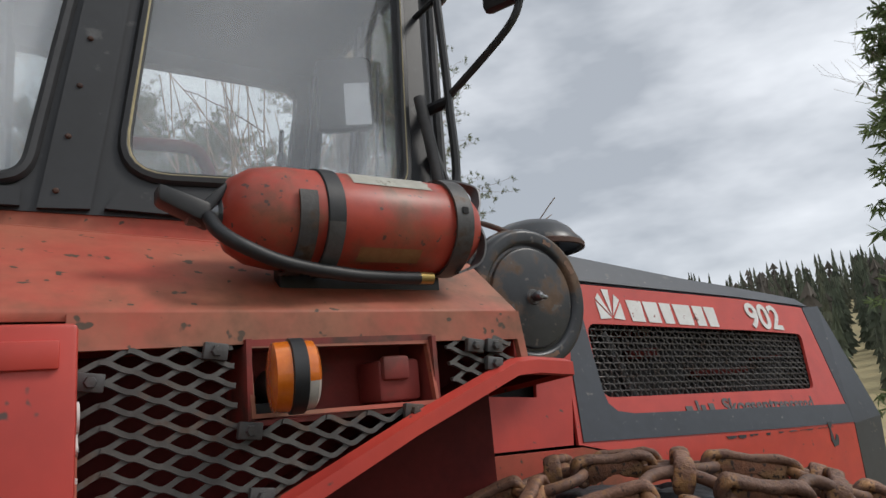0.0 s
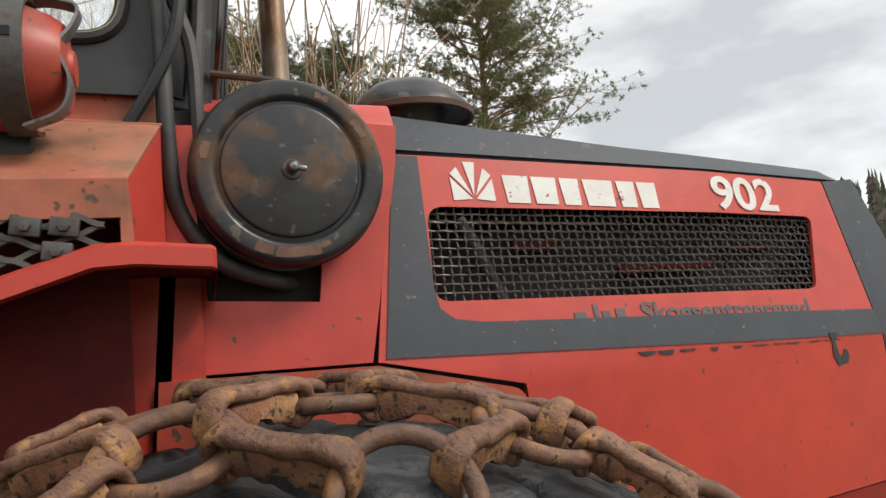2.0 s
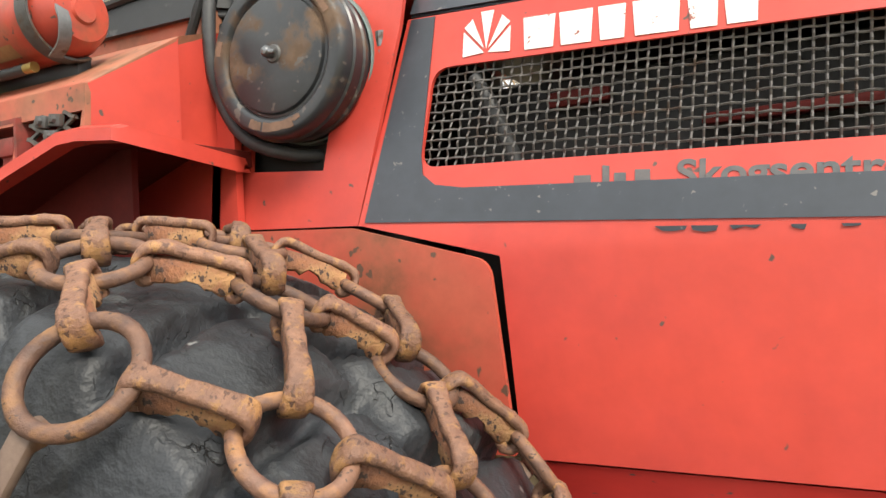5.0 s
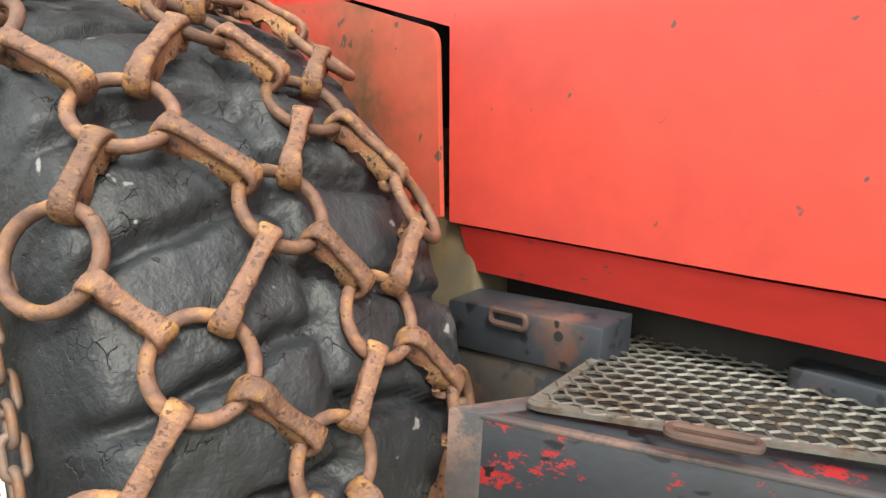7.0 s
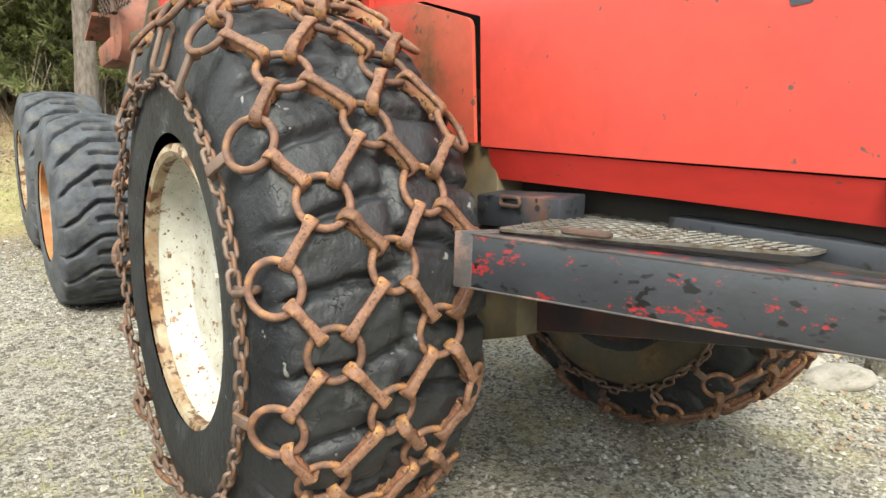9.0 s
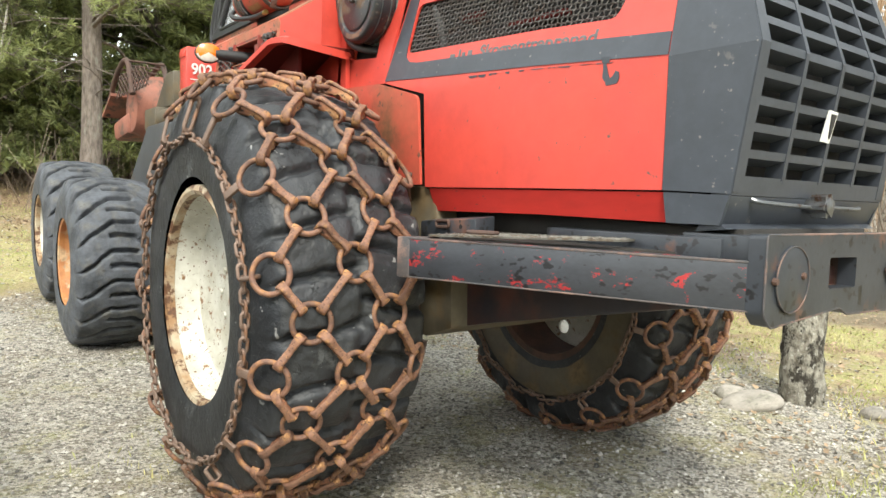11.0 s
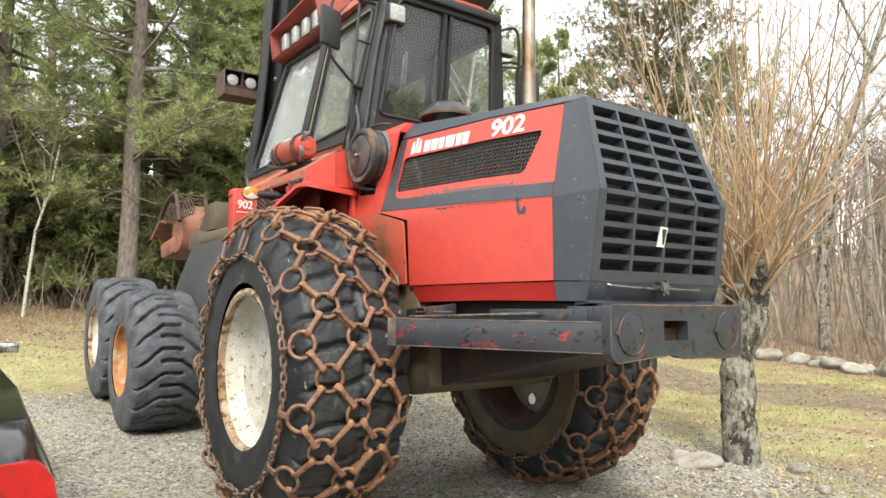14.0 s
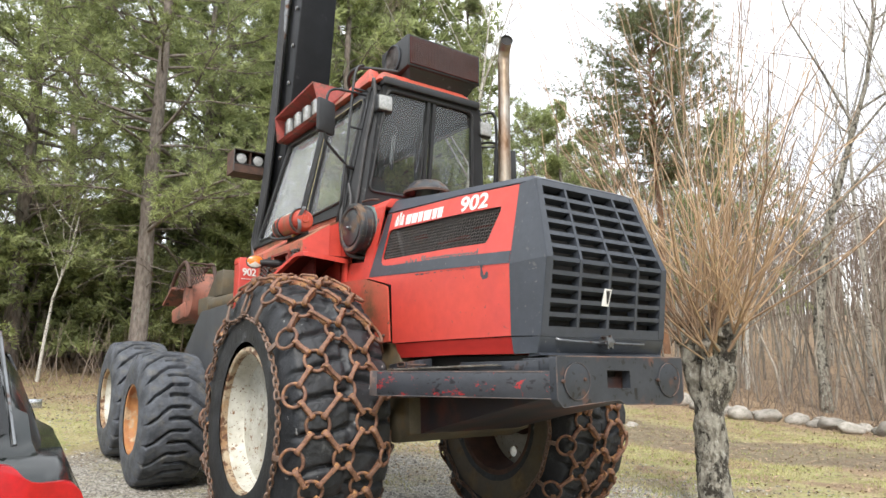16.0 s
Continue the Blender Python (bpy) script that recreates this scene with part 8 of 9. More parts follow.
def spruce(seed, h, spread):
    """A spruce: branches in whorls right down to the ground, hanging with fans of needles."""
    rr = random.Random(seed)
    trunk = [Vector((0, 0, h * i / 6 - 0.2)) for i in range(7)]
    rads = [h * 0.012 * (1 - 0.93 * i / 6) + 0.01 for i in range(7)]
    limbs, spots = [], []
    rows = int(h * 2.2)
    for k in range(rows):
        z = h * (0.05 + 0.93 * k / rows)
        ln = spread * (1 - z / h) ** 0.85 + 0.12
        for b in range(6):
            az = rr.uniform(0, 2 * math.pi)
            d = Vector((math.cos(az), math.sin(az), rr.uniform(-0.35, -0.05) if z < h * 0.7 else 0.2))
            pts, rs = branch(Vector((0, 0, z)), d, ln * rr.uniform(0.7, 1.1), 0.02, rr, 0.03, 5)
            limbs.append((pts, rs))
            for i in range(1, len(pts)):
                for _ in range(5):
                    spots.append((pts[i].lerp(pts[i - 1], rr.random()) + Vector((rr.gauss(0, 0.10), rr.gauss(0, 0.10), rr.uniform(-0.18, 0.02))), Vector((d.x * 0.6, d.y * 0.6, -0.55)), rr.uniform(0.8, 1.3)))
    tv, tf = sticks([(trunk, rads)], 8)
    lv, lf = sticks(limbs, 3)
    return (tv + lv, tf + [tuple(i + len(tv) for i in f) for f in lf]), clumps(spots, rr, 5, 0.30, 0.036)


def bare_tree(seed, h, r0, lean=0.05, fork=0.42, twigs=1.0):
    """A leafless broadleaf: trunk, rising limbs and fine twigs."""
    rr = random.Random(seed)
    wood, fine = [], []

    def grow(p, d, ln, r, level):
        n = 6 if level == 0 else 4
        pts, rs = branch(p, d, ln, r, rr, 0.05 if level else 0.0, n)
        (wood if level < 2 else fine).append((pts, rs))
        if level >= 3:
            return
        kids = (11, 7, 5)[level] if twigs >= 1 else (6, 4, 3)[level]
        for _ in range(kids):
            t = rr.uniform(fork if level == 0 else 0.25, 0.98)
            i = min(int(t * n), n - 1)
            q = pts[i].lerp(pts[i + 1], t * n - i)
            ax = (pts[i + 1] - pts[i]).normalized()
            out = Vector((rr.gauss(0, 1), rr.gauss(0, 1), rr.gauss(0, 0.5)))
            dd = (ax * 0.9 + out.normalized() * rr.uniform(0.45, 0.95)).normalized()
            grow(q, dd, ln * rr.uniform(0.30, 0.52), max(0.004, rs[i] * 0.5), level + 1)
    grow(Vector((0, 0, -0.15)), Vector((rr.gauss(0, lean), rr.gauss(0, lean), 1)), h, r0, 0)
    return sticks(wood, 6), sticks(fine, 3)


def plant(name, meshes, base, label, category, group):
    """A tree thing from ready part meshes (name, mesh), standing at base."""
    root = tagged(new(name), label, category, group)
    root.empty_display_size = 0.2
    for pn, me in meshes:
        ob = new(pn, me)
        ob.parent = root
    root.matrix_basis = base
    return root


# full pines for the trees that stand out, lighter ones for the rest of the wood
PINES, LIGHT = [], []
for s, h, st, sp, de, dd in ((1, 13.0, 0.15, 3.3, 1.7, 12), (2, 11.0, 0.10, 3.0, 1.7, 10), (3, 14.5, 0.20, 3.3, 1.8, 16), (4, 8.0, 0.08, 2.0, 0.45, 5), (9, 15.0, 0.46, 3.9, 2.3, 8)):
    a, c = pine(s, h, st, sp, de, dd, 14, 0.14, 0.0095, 5 if s == 9 else 4)
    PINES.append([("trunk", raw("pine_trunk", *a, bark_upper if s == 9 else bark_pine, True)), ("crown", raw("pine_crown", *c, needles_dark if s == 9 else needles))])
    a, c = pine(s + 50, h, max(st - 0.04, 0.06), sp * 0.9, de * 0.62, dd, 6, 0.30, 0.030, 2)
    LIGHT.append([("trunk", raw("pine_trunk", *a, bark_pine, True)), ("crown", raw("pine_crown", *c, needles))])
BUSHY = []
for s, h in ((71, 5.2), (72, 4.4)):
    a, c = pine(s, h, 0.07, 1.9, 0.80, 3, 8, 0.24, 0.036, 3)
    BUSHY.append([("trunk", raw("pine_trunk", *a, bark_pine, True)), ("crown", raw("pine_crown", *c, needles))])
SPRUCES = []
for s, h, sp in ((21, 11.0, 2.1), (22, 14.0, 2.5), (23, 5.5, 1.3)):
    a, c = spruce(s, h, sp)
    SPRUCES.append([("trunk", raw("spruce_trunk", *a, bark_pine, True)), ("crown", raw("spruce_crown", *c, spruce_green))])
BARES = []
for s, h, r, mt in ((31, 9.0, 0.07, bark_birch), (32, 11.0, 0.08, bark_birch), (33, 12.0, 0.13, bark_grey), (34, 6.0, 0.045, bark_birch), (35, 8.0, 0.05, bark_thin)):
    a, b = bare_tree(s, h, r, 0.04 if s != 33 else 0.02, 0.40 if s != 33 else 0.30)
    BARES.append([("trunk", raw("bare_trunk", *a, mt, True)), ("crown", raw("bare_crown", *b, twig))])

rnd = random.Random(77)


def stand(kind, meshes, x, y, turn, size, label, category, group, tilt=0.0, kept=True):
    m = Matrix.Translation((x, y, gz(x, y))) @ pose(0, 0, 0, rnd.gauss(0, tilt), rnd.gauss(0, tilt), turn) @ Matrix.Scale(size, 4)
    return plant(kind, meshes, m, label, category, group) if kept else None


WOODS = "trees of the wood's edge"
# the trees that stand out
for kd, me, x, y, tn, sz, lb in (
        ("pine_tree", PINES[2], -8.4, 0.55, 20, 0.95, "tall Scots pine with a grey bare lower trunk"), ("pine_tree", PINES[0], -10.8, -1.3, 130, 1.0, "Scots pine with drooping green boughs"),
        ("pine_tree", PINES[0], -12.2, 2.7, 250, 1.05, "Scots pine with orange upper bark"), ("pine_tree", PINES[1], -13.0, 5.2, 40, 1.0, "bushy Scots pine with low boughs"),
        ("pine_tree", PINES[1], -9.8, -4.4, 300, 0.9, "bushy Scots pine with low boughs"), ("pine_tree", PINES[4], 10.6, 18.6, 70, 1.0, "lone Scots pine with a clumped crown"),
        ("pine_tree", PINES[4], -12.6, 22.0, 10, 1.02, "tall Scots pine with a round crown"), ("pine_tree", PINES[3], -10.6, 14.3, 200, 1.2, "young Scots pine with open whorled boughs")):
    stand(kd, me, x, y, tn, sz, lb, "pine tree", WOODS)
for me, x, y, tn, sz in ((PINES[2], -13.5, 12.4, 60, 1.0), (PINES[2], -12.6, 8.6, 150, 1.0), (PINES[0], -16.5, 12.0, 20, 1.0)):
    stand("pine_tree", me, x, y, tn, sz, "dense Scots pine behind the machine", "pine tree", WOODS)
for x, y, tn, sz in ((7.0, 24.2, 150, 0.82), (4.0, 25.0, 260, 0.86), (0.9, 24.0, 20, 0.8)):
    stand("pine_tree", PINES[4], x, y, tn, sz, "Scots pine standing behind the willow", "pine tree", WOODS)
for me, x, y, tn, sz in ((PINES[0], -13.6, 7.0, 200, 1.28), (PINES[1], -15.5, 9.6, 80, 1.45), (PINES[2], -15.2, 4.0, 310, 1.15), (PINES[0], -17.5, 6.5, 120, 1.4)):
    stand("pine_tree", me, x, y, tn, sz, "tall Scots pine behind the machine", "pine tree", WOODS)
for me, x, y, tn, sz in ((BARES[1], -12.4, 6.4, 60, 1.25), (BARES[0], -13.6, 8.4, 190, 1.5), (BARES[1], -11.4, 9.4, 270, 1.2)):
    stand("birch_tree", me, x, y, tn, sz, "tall bare birch behind the machine", "birch tree", WOODS, 2)
for me, x, y, tn, sz in ((LIGHT[1], -10.9, 1.2, 15, 0.62), (LIGHT[1], -9.9, -2.8, 75, 0.60), (LIGHT[1], -10.4, 3.6, 120, 0.66)):
    stand("pine_tree", me, x, y, tn, sz, "bushy light green pine with boughs low down", "pine tree", WOODS)
for k in range(20):
    stand("pine_tree", BUSHY[k % 2], -11.2 - 3.6 * rnd.random(), -7.5 + k * 0.75 + rnd.uniform(-0.3, 0.3), rnd.uniform(0, 360), rnd.uniform(0.45, 1.05), "low bushy young pine at the wood's edge", "pine tree", WOODS, 2)
stand("broadleaf_tree", BARES[2], -2.7, 14.6, 205, 1.12, "bare grey old tree with a broken limb", "bare tree", WOODS)
stand("birch_tree", BARES[0], -9.3, -0.9, 15, 0.55, "slender leaning birch sapling", "birch tree", WOODS, 3)
for x, y, tn in ((-0.4, 17.5, 10), (0.7, 16.2, 100), (-3.4, 18.6, 200), (2.6, 19.0, 50), (-5.5, 16.0, 300)):
    stand("birch_tree", BARES[rnd.randrange(2)], x, y, tn, rnd.uniform(0.9, 1.15), "white-stemmed bare birch by the stone row", "birch tree", WOODS, 3)
stand("spruce_tree", SPRUCES[1], 16.2, 4.0, 0, 0.95, "dark spruce with hanging boughs", "spruce tree", WOODS)
stand("birch_tree", BARES[1], 16.6, 4.3, 160, 0.80, "bare birch with hanging twigs beside a spruce", "birch tree", WOODS)
# the left wood, rising away
taken = [(-8.4, 0.55), (-10.8, -1.3), (-12.2, 2.7), (-13.0, 5.2), (-9.8, -4.4)]
count = 0
while count < 38:
    x, y = rnd.uniform(-33, -9.5), rnd.uniform(-15, 13)
    if any(math.hypot(x - a, y - b) < 1.7 for a, b in taken) or (x > -16 and abs(y + 0.02 * x) < 0.9):
        continue
    taken.append((x, y))
    count += 1
    q = rnd.random()
    if q < 0.58:
        stand("pine_tree", LIGHT[rnd.choice((0, 1, 1, 2, 3))], x, y, rnd.uniform(0, 360), rnd.uniform(0.85, 1.2), "Scots pine at the wood's edge", "pine tree", WOODS, 1.2, count % 3 != 0)
    elif q < 0.68:
        stand("spruce_tree", SPRUCES[rnd.choice((0, 1, 2))], x, y, rnd.uniform(0, 360), rnd.uniform(0.8, 1.2), "dark young spruce among pines", "spruce tree", WOODS, 1.0, count % 4 != 0)
    else:
        stand("birch_tree", BARES[rnd.choice((0, 1, 3, 4))], x, y, rnd.uniform(0, 360), rnd.uniform(0.7, 1.1), "thin bare birch among pines", "birch tree", WOODS, 4)
# the wood behind the stone row
count = 0
while count < 64:
    y = rnd.uniform(15, 46)
    x = rnd.uniform(-34, 0.62 * y - 4.5)
    if any(math.hypot(x - a, y - b) < 1.5 for a, b in taken):
        continue
    taken.append((x, y))
    count += 1
    q = rnd.random()
    if x < -17 and q < 0.62:
        stand("pine_tree", LIGHT[rnd.choice((0, 1, 2, 3, 4))], x, y, rnd.uniform(0, 360), rnd.uniform(0.8, 1.15), "Scots pine in the wood", "pine tree", WOODS, 1.2)
    elif q < 0.30 and x < -17:
        stand("spruce_tree", SPRUCES[rnd.choice((0, 1, 2, 2))], x, y + 8, rnd.uniform(0, 360), rnd.uniform(0.7, 1.05), "dark spruce deeper in the wood", "spruce tree", WOODS, 1.0)
    else:
        stand("birch_tree", BARES[rnd.choice((0, 1, 1, 3, 4))], x, y, rnd.uniform(0, 360), rnd.uniform(0.75, 1.15), "bare birch standing in the thicket", "birch tree", WOODS, 3.5)

# thicket of thin stems
segs, tw = [], []
for k in range(1900):
    if k % 4 == 3:
        x, y = rnd.uniform(-34, -12), rnd.uniform(-14, 13)
    else:
        y = 14.2 + 34 * rnd.random() ** 1.3
        x = rnd.uniform(-30, 0.70 * y - 3.0)
    b = Vector((x, y, gz(x, y) - 0.1))
    h = rnd.uniform(3.0, 8.5)
    pts, rs = branch(b, Vector((rnd.gauss(0, 0.07), rnd.gauss(0, 0.07), 1)), h, rnd.uniform(0.014, 0.048), rnd, 0.01, 5)
    segs.append((pts, rs))
    for _ in range(5):
        i = rnd.randrange(1, 6)
        tw.append(branch(pts[i], Vector((rnd.gauss(0, 1), rnd.gauss(0, 1), rnd.uniform(0.2, 1.6))), rnd.uniform(0.5, 1.6), 0.009, rnd, 0.03, 3))
tagged(new("thicket_stems", raw("thicket_stems", *sticks(segs, 5), bark_thin, True)), "thin grey stems crowding the wood", "thicket", kind="stuff")
tagged(new("thicket_twigs", raw("thicket_twigs", *sticks(tw, 3), twig)), "fine bare twigs in the wood", "thicket", kind="stuff")
segs = []
for k in range(1500):
    y = rnd.uniform(44, 70)
    x = rnd.uniform(-50, 0.80 * y)
    b = Vector((x, y, gz(x, y) - 0.1))
    segs.append(branch(b, Vector((rnd.gauss(0, 0.05), rnd.gauss(0, 0.05), 1)), rnd.uniform(7, 13), rnd.uniform(0.04, 0.09), rnd, 0.01, 4))
    for _ in range(4):
        q = segs[-1 - _][0][rnd.randrange(2, 4)]
        segs.append(branch(q, Vector((rnd.gauss(0, 0.8), rnd.gauss(0, 0.8), 1)), rnd.uniform(1.5, 4), 0.035, rnd, 0.02, 3))
tagged(new("far_birch_wood", raw("far_birch_wood", *sticks(segs, 3), twig)), "far grey-brown bare birch wood", "woods", kind="stuff")

# brush along the stone row and the bank
segs = []
for k in range(3400):
    if k % 2:
        x, y = rnd.uniform(-14, 9), 12.6 + abs(rnd.gauss(0.3, 2.2))
    else:
        x, y = rnd.gauss(-11.5, 1.6), rnd.uniform(-9, 9)
    b = Vector((x, y, gz(x, y) - 0.03))
    segs.append(branch(b, Vector((rnd.gauss(0, 0.45), rnd.gauss(0, 0.45), 1)), rnd.uniform(0.35, 1.5), 0.007, rnd, 0.01, 3))
tagged(new("bare_brush", raw("bare_brush", *sticks(segs, 3), twig)), "bare brown brush at the wood's foot", "brush", kind="stuff")

# far woods on the rise beyond the field, and all round
V, F, V2, F2 = [], [], [], []
for k in range(1500):
    az = rnd.uniform(-75, 430) if k > 700 else rnd.uniform(2, 62)
    d = rnd.uniform(75, 190) if k <= 700 else rnd.uniform(60, 170)
    x, y = d * math.cos(radians(az)), d * math.sin(radians(az))
    if 2 < az % 360 < 62 and x < 58:
        continue
    h = rnd.uniform(6.5, 12)
    z0 = gz(x, y) - 0.5
    bare = rnd.random() < 0.25
    vv, ff = (V2, F2) if bare else (V, F)
    tiers = 13 if not bare else 8
    for tier in range(tiers):
        t = tier / tiers
        r = (h * 0.105 * (1 - t) ** 0.85 + 0.08) if not bare else h * 0.09
        zb, zt = z0 + h * (0.04 + 0.92 * t), z0 + h * (0.04 + 0.92 * t) + h * 0.15
        n = len(vv)
        a0 = rnd.uniform(0, 6)
        vv.append(Vector((x + rnd.gauss(0, 0.05), y, min(zt, z0 + h))))
        for j in range(10):
            a = a0 + 2 * math.pi * j / 10
            q = r * (rnd.uniform(0.75, 1.35) if j % 2 else rnd.uniform(0.2, 0.5))
            vv.append(Vector((x + q * math.cos(a), y + q * math.sin(a), zb + rnd.uniform(-0.5, 0.1) * (1 if j % 2 else -0.5))))
        for j in range(10):
            ff.append((n, n + 1 + j, n + 1 + (j + 1) % 10))
tagged(new("far_spruce_wood", raw("far_spruce_wood", V, F, far_green)), "far dark spruce wood on a rise beyond the field", "woods", kind="stuff")
tagged(new("far_bare_wood", raw("far_bare_wood", V2, F2, far_brown)), "far bare birches among spruces", "woods", kind="stuff")

# ---- pollard willow beside the machine ----
WX, WY = 1.86, 3.17
wz = gz(WX, WY)
willow = thing("willow_tree", (WX, WY, wz), "pollarded willow with grey fissured trunk and tan shoots", "willow tree")
rw = random.Random(8)


def knobby(pts, rads, name, amp):
    """A limb with bark swellings."""
    b2 = bmesh.new()
    tube(b2, curve_pts(pts, 7), [rads[0] + (rads[-1] - rads[0]) * i / (7 * (len(pts) - 1)) for i in range(7 * (len(pts) - 1) + 1)], 18)
    for v_ in b2.verts:
        v_.co += v_.normal * 0 + Vector((noise.noise(v_.co * 8), noise.noise(v_.co * 8 + Vector((9, 0, 0))), noise.noise(v_.co * 8 + Vector((0, 9, 0))))) * amp
    return part(name, b2, bark_grey, willow)


base = Vector((WX, WY, wz - 0.15))
knobby([base, base + Vector((-0.015, 0, 0.5)), base + Vector((-0.02, 0.0, 0.95)), base + Vector((0.03, 0.02, 1.25))], [0.145, 0.115], "trunk", 0.028)
heads = [(-0.15, -0.06, 1.62), (0.05, -0.05, 1.50), (0.17, 0.08, 1.68), (-0.01, 0.13, 1.66)]
for hx, hy, hz in heads:
    knobby([base + Vector((0.0, 0.0, 0.95)), base + Vector((hx * 0.75, hy * 0.75, 1.28)), base + Vector((hx, hy, hz))], [0.088, 0.072], "fork", 0.040)
    b2 = bmesh.new()
    bmesh.ops.create_icosphere(b2, subdivisions=3, radius=0.095, matrix=Matrix.Translation(base + Vector((hx, hy, hz))))
    for v_ in b2.verts:
        v_.co += Vector((noise.noise(v_.co * 9), noise.noise(v_.co * 9 + Vector((5, 0, 0))), noise.noise(v_.co * 9 + Vector((0, 5, 0))))) * 0.06
    part("pollard_knob", b2, bark_grey, willow)
for k in range(90):
    hx, hy, hz = heads[rw.randrange(4)]
    p = base + Vector((hx + rw.gauss(0, 0.07), hy + rw.gauss(0, 0.07), hz + rw.uniform(-0.10, 0.08)))
    az = rw.uniform(0, 2 * math.pi)
    out = abs(rw.gauss(0, 0.60)) + 0.08
    low = k % 6 == 0
    if low:
        out = rw.uniform(1.2, 2.2)
    d = Vector((math.cos(az) * out + hx * 0.8, math.sin(az) * out + hy * 0.8, 1))
    ln = rw.uniform(1.8, 3.9) if out < 0.6 else rw.uniform(1.2, 2.4)
    pts, rs = branch(p, d, ln, rw.uniform(0.006, 0.0145), rw, 0.07 if not low else 0.05, 8, 0.06)
    canes = [(pts, [max(q, 0.0028) for q in rs])]
    for _ in range(rw.randrange(1, 4)):
        i = rw.randrange(1, 7)
        ax = (pts[i] - pts[i - 1]).normalized()
        dd = ax + Vector((rw.gauss(0, 0.55), rw.gauss(0, 0.55), rw.uniform(-0.25, 0.4)))
        sp, sr = branch(pts[i], dd, rw.uniform(0.4, 1.5), 0.0055, rw, 0.03, 5)
        canes.append((sp, [max(q, 0.0022) for q in sr]))
    part("shoot", raw("shoot", *sticks(canes, 5), shoot, True), shoot, willow, "tan upright willow shoot" if k == 0 else "")


# ---- stones ----
def boulder(seed, rough=0.28):
    b2 = bmesh.new()
    bmesh.ops.create_icosphere(b2, subdivisions=3, radius=1.0)
    off = Vector((seed * 3.7, seed * 1.3, 0))
    for v_ in b2.verts:
        n1 = noise.noise(v_.co * 0.9 + off)
        n2 = noise.noise(v_.co * 2.4 + off)
        v_.co *= 1 + rough * n1 + rough * 0.4 * n2
        v_.co.z *= 0.72
    return finish(b2, "boulder", stone, True, 60)


ROCKS = [boulder(s) for s in range(6)]
rs_ = random.Random(41)


def rock(x, y, size, label, group="", sink=0.25):
    ob = tagged(new("stone", ROCKS[rs_.randrange(6)]), label, "stone", group)
    sx = size * rs_.uniform(0.85, 1.25)
    ob.matrix_basis = Matrix.Translation((x, y, gz(x, y) + size * 0.72 * (0.72 - sink))) @ pose(0, 0, 0, rs_.uniform(-12, 12), rs_.uniform(-12, 12), rs_.uniform(0, 360)) @ Matrix.Diagonal((sx, size, size * rs_.uniform(0.7, 1.0), 1))
    return ob


ROW = "row of field stones along the wood"
x = -15.0
while x < 9:
    y = 12.0 + 0.03 * x + rs_.gauss(0, 0.20)
    s = rs_.uniform(0.13, 0.30)
    rock(x, y, s, "pale grey field stone in a row", ROW)
    if rs_.random() < 0.75:
        rock(x + rs_.uniform(-0.2, 0.2), y + rs_.uniform(0.4, 0.8), s * 0.7, "pale grey field stone in a row", ROW)
    x += s * rs_.uniform(1.3, 2.3)
rock(1.73, 2.72, 0.17, "flat grey stone near the willow", sink=0.66)
rock(1.55, 2.80, 0.11, "flat grey stone near the willow", sink=0.66)
rock(2.28, 3.22, 0.075, "small pale stone in the grass", sink=0.35)
rock(2.66, 2.79, 0.06, "small pale stone in the grass", sink=0.35)
rock(-13.8, 0.1, 0.42, "lichened boulder on the bank")
rock(-14.6, 0.8, 0.30, "lichened boulder on the bank")
for k in range(10):
    rock(rs_.uniform(-7, -3), rs_.uniform(4, 9), rs_.uniform(0.05, 0.11), "small stone in the grass", sink=0.4)


# ---- loose gravel, grass, leaves ----
def scatter_pebbles(n, seed, area, lo, hi):
    rr = np.random.RandomState(seed)
    V, F = [], []
    x0, x1, y0, y1 = area
    base = np.array([(1, 0, 0), (-1, 0, 0), (0, 1, 0), (0, -1, 0), (0, 0, 1), (0, 0, -1)], float)
    tri = [(0, 2, 4), (2, 1, 4), (1, 3, 4), (3, 0, 4), (2, 0, 5), (1, 2, 5), (3, 1, 5), (0, 3, 5)]
    for _ in range(n):
        x, y = rr.uniform(x0, x1), rr.uniform(y0, y1)
        s = lo + (hi - lo) * rr.random_sample() ** 3
        a = rr.uniform(0, 6.28)
        c, q = math.cos(a), math.sin(a)
        p = base * (s * rr.uniform(0.6, 1.3, (6, 3))) * (1, 1, 0.62)
        k = len(V)
        z = gz(x, y) + s * 0.22
        V += [(x + c * u - q * v, y + q * u + c * v, z + w) for u, v, w in p]
        F += [(k + i, k + j, k + l) for i, j, l in tri]
    return V, F


v1, f1 = scatter_pebbles(42000, 3, (-3.5, 4.2, -2.2, 3.6), 0.004, 0.017)
v2, f2 = scatter_pebbles(20000, 4, (-8.0, 5.0, -4.0, 5.0), 0.005, 0.020)
k = len(v1)
tagged(new("loose_gravel", raw("loose_gravel", v1 + v2, f1 + [tuple(i + k for i in t) for t in f2], pebble)), "loose grey gravel stones on the yard", "gravel", kind="stuff")


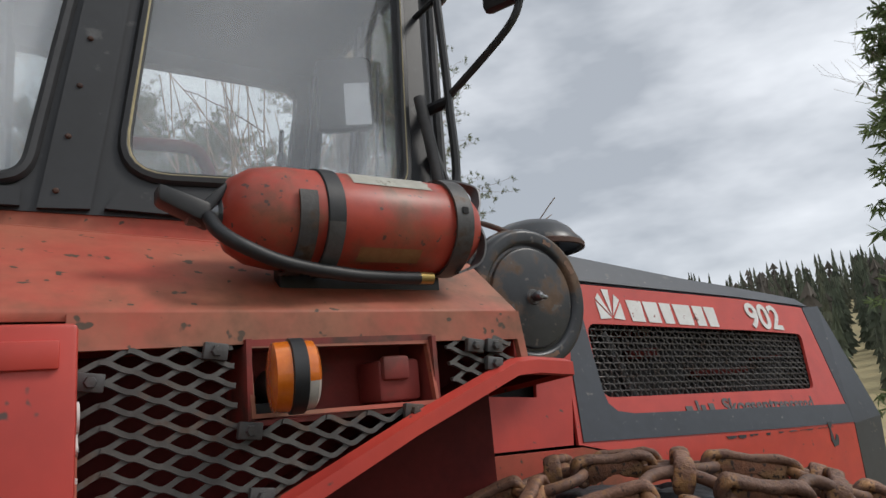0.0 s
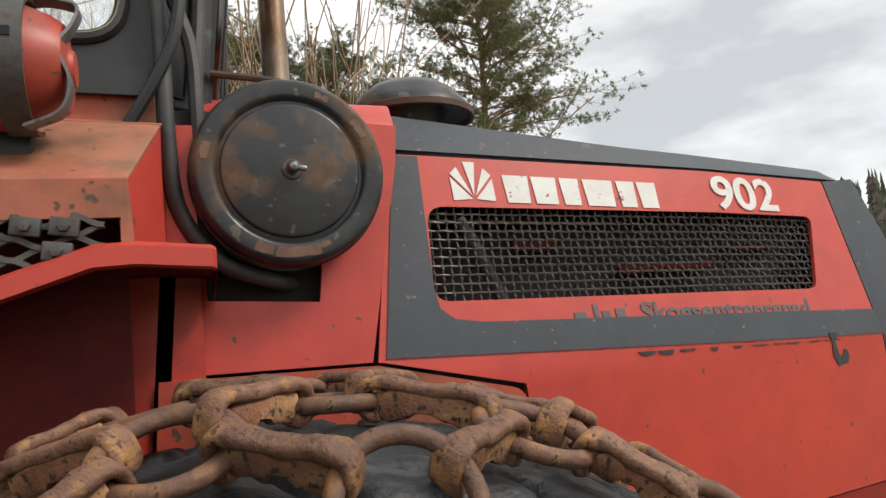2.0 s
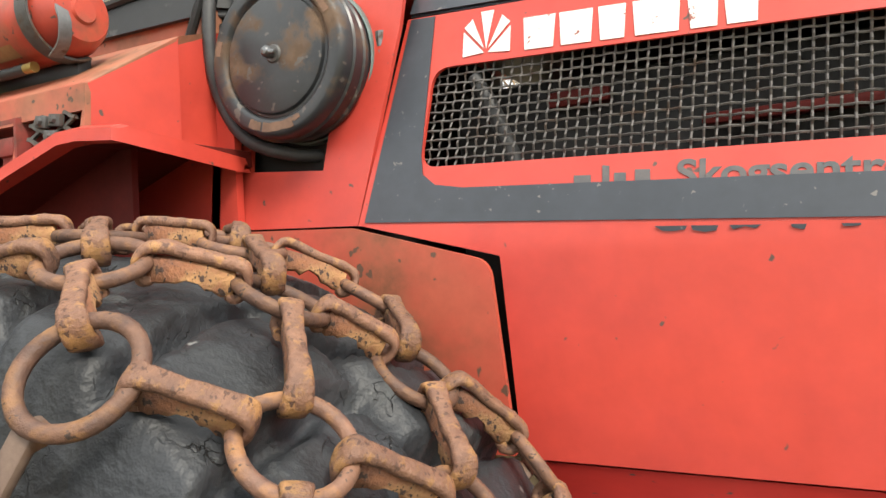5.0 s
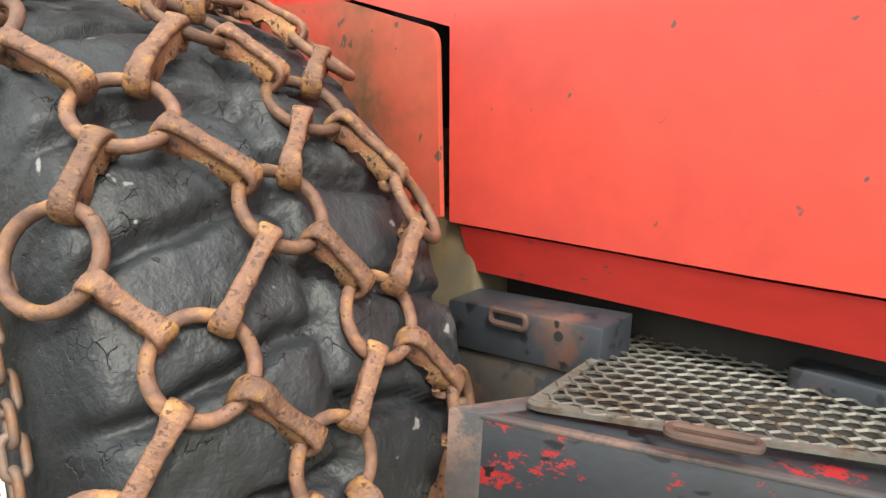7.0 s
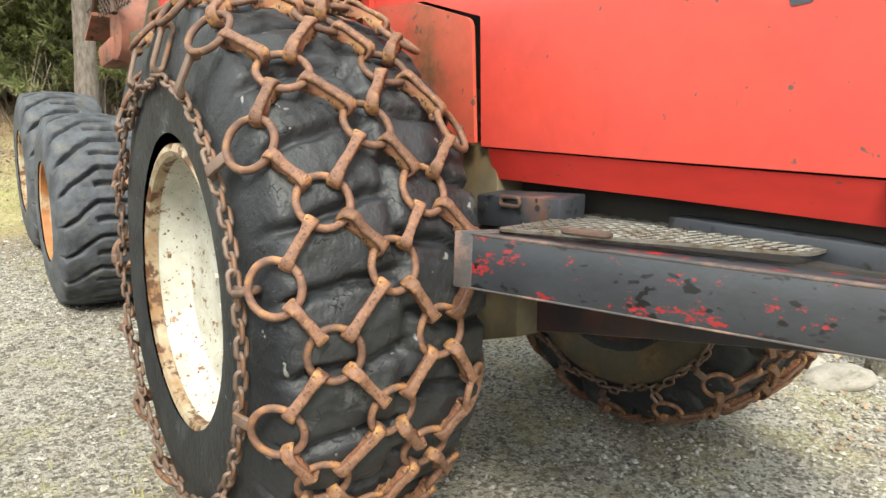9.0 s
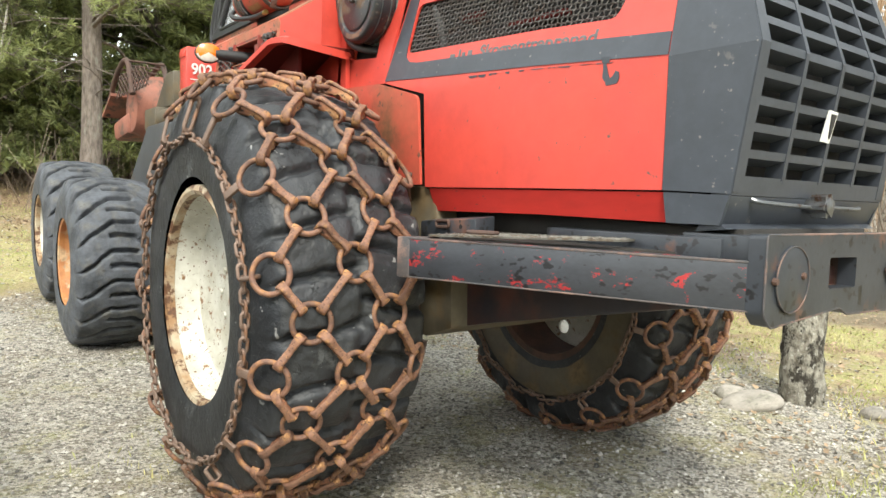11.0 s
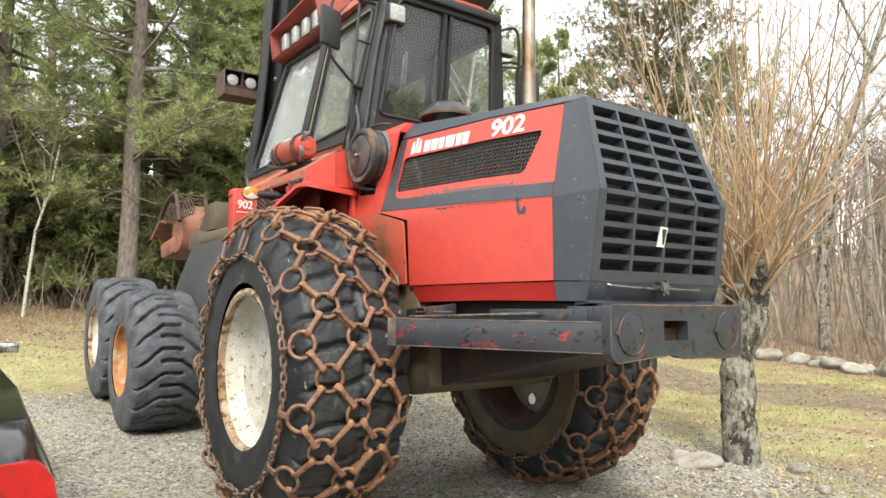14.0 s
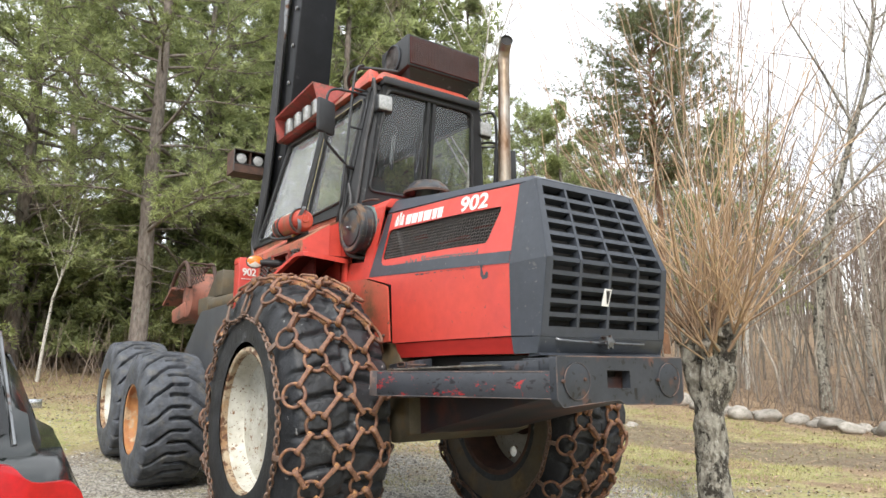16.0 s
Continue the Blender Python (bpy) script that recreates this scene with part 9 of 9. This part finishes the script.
def tufts(n, seed, spots, blades, h):
    rr = random.Random(seed)
    V, F = [], []
    for _ in range(n):
        x, y, keep = spots(rr)
        if not keep:
            continue
        z = gz(x, y)
        for _ in range(blades):
            bx, by = x + rr.gauss(0, 0.09), y + rr.gauss(0, 0.09)
            hh = h * rr.uniform(0.4, 1.3)
            a = rr.uniform(0, 6.28)
            lx, ly = math.cos(a), math.sin(a)
            w = 0.0018 + 0.0022 * rr.random()
            ln = hh * rr.uniform(0.2, 0.9)
            k = len(V)
            V += [(bx - ly * w, by + lx * w, z - 0.005), (bx + ly * w, by - lx * w, z - 0.005), (bx + lx * ln * 0.4 + ly * w * 0.7, by + ly * ln * 0.4 - lx * w * 0.7, z + hh * 0.65), (bx + lx * ln, by + ly * ln, z + hh)]
            F += [(k, k + 1, k + 2), (k, k + 2, k + 3)]
    return V, F


def grass_spot(rr):
    x, y = rr.uniform(-11, 5), rr.uniform(-6, 11.5)
    ex, ey = (x + 0.3) / 5.9, (y + 4.2) / 7.5
    edge = math.hypot(ex, ey) + 0.18 * noise.noise((x * 0.5, y * 0.5, 2.0))
    patchy = noise.noise((x * 0.9, y * 0.9, 5.0))
    if 6.7 < y < 9.5 and rr.random() < 0.85:
        return x, y, False
    if x < -5.5 and rr.random() < 0.6:
        return x, y, False
    if edge < 0.98:
        return x, y, patchy > 0.33 and rr.random() < 0.35
    return x, y, patchy > -0.25 and rr.random() < 0.9


tagged(new("grass", raw("grass", *tufts(24000, 6, grass_spot, 7, 0.036), grass)), "short yellow-green spring grass", "grass", kind="stuff")


def leaf_mesh(n, seed):
    rr = random.Random(seed)
    V, F = [], []
    for _ in range(n):
        if rr.random() < 0.5:
            x, y = rr.uniform(-12, 6), rr.gauss(13.0, 1.8)
        elif rr.random() < 0.72:
            x, y = rr.gauss(-8.5, 2.2), rr.uniform(-8, 6)
        else:
            x, y = rr.uniform(-6, 4.5), rr.uniform(1.8, 10)
        s, a = rr.uniform(0.010, 0.027), rr.uniform(0, 6.28)
        c, q = math.cos(a) * s, math.sin(a) * s
        z = gz(x, y) + 0.008
        k = len(V)
        V += [(x + c, y + q, z + rr.uniform(0, 0.02)), (x - q * 0.6, y + c * 0.6, z + rr.uniform(0, 0.02)), (x - c, y - q, z + rr.uniform(0, 0.02)), (x + q * 0.6, y - c * 0.6, z)]
        F.append((k, k + 1, k + 2, k + 3))
    return V, F


tagged(new("leaf_litter", raw("leaf_litter", *leaf_mesh(60000, 12), leaf_litter)), "dry brown fallen leaves", "leaves", kind="stuff")
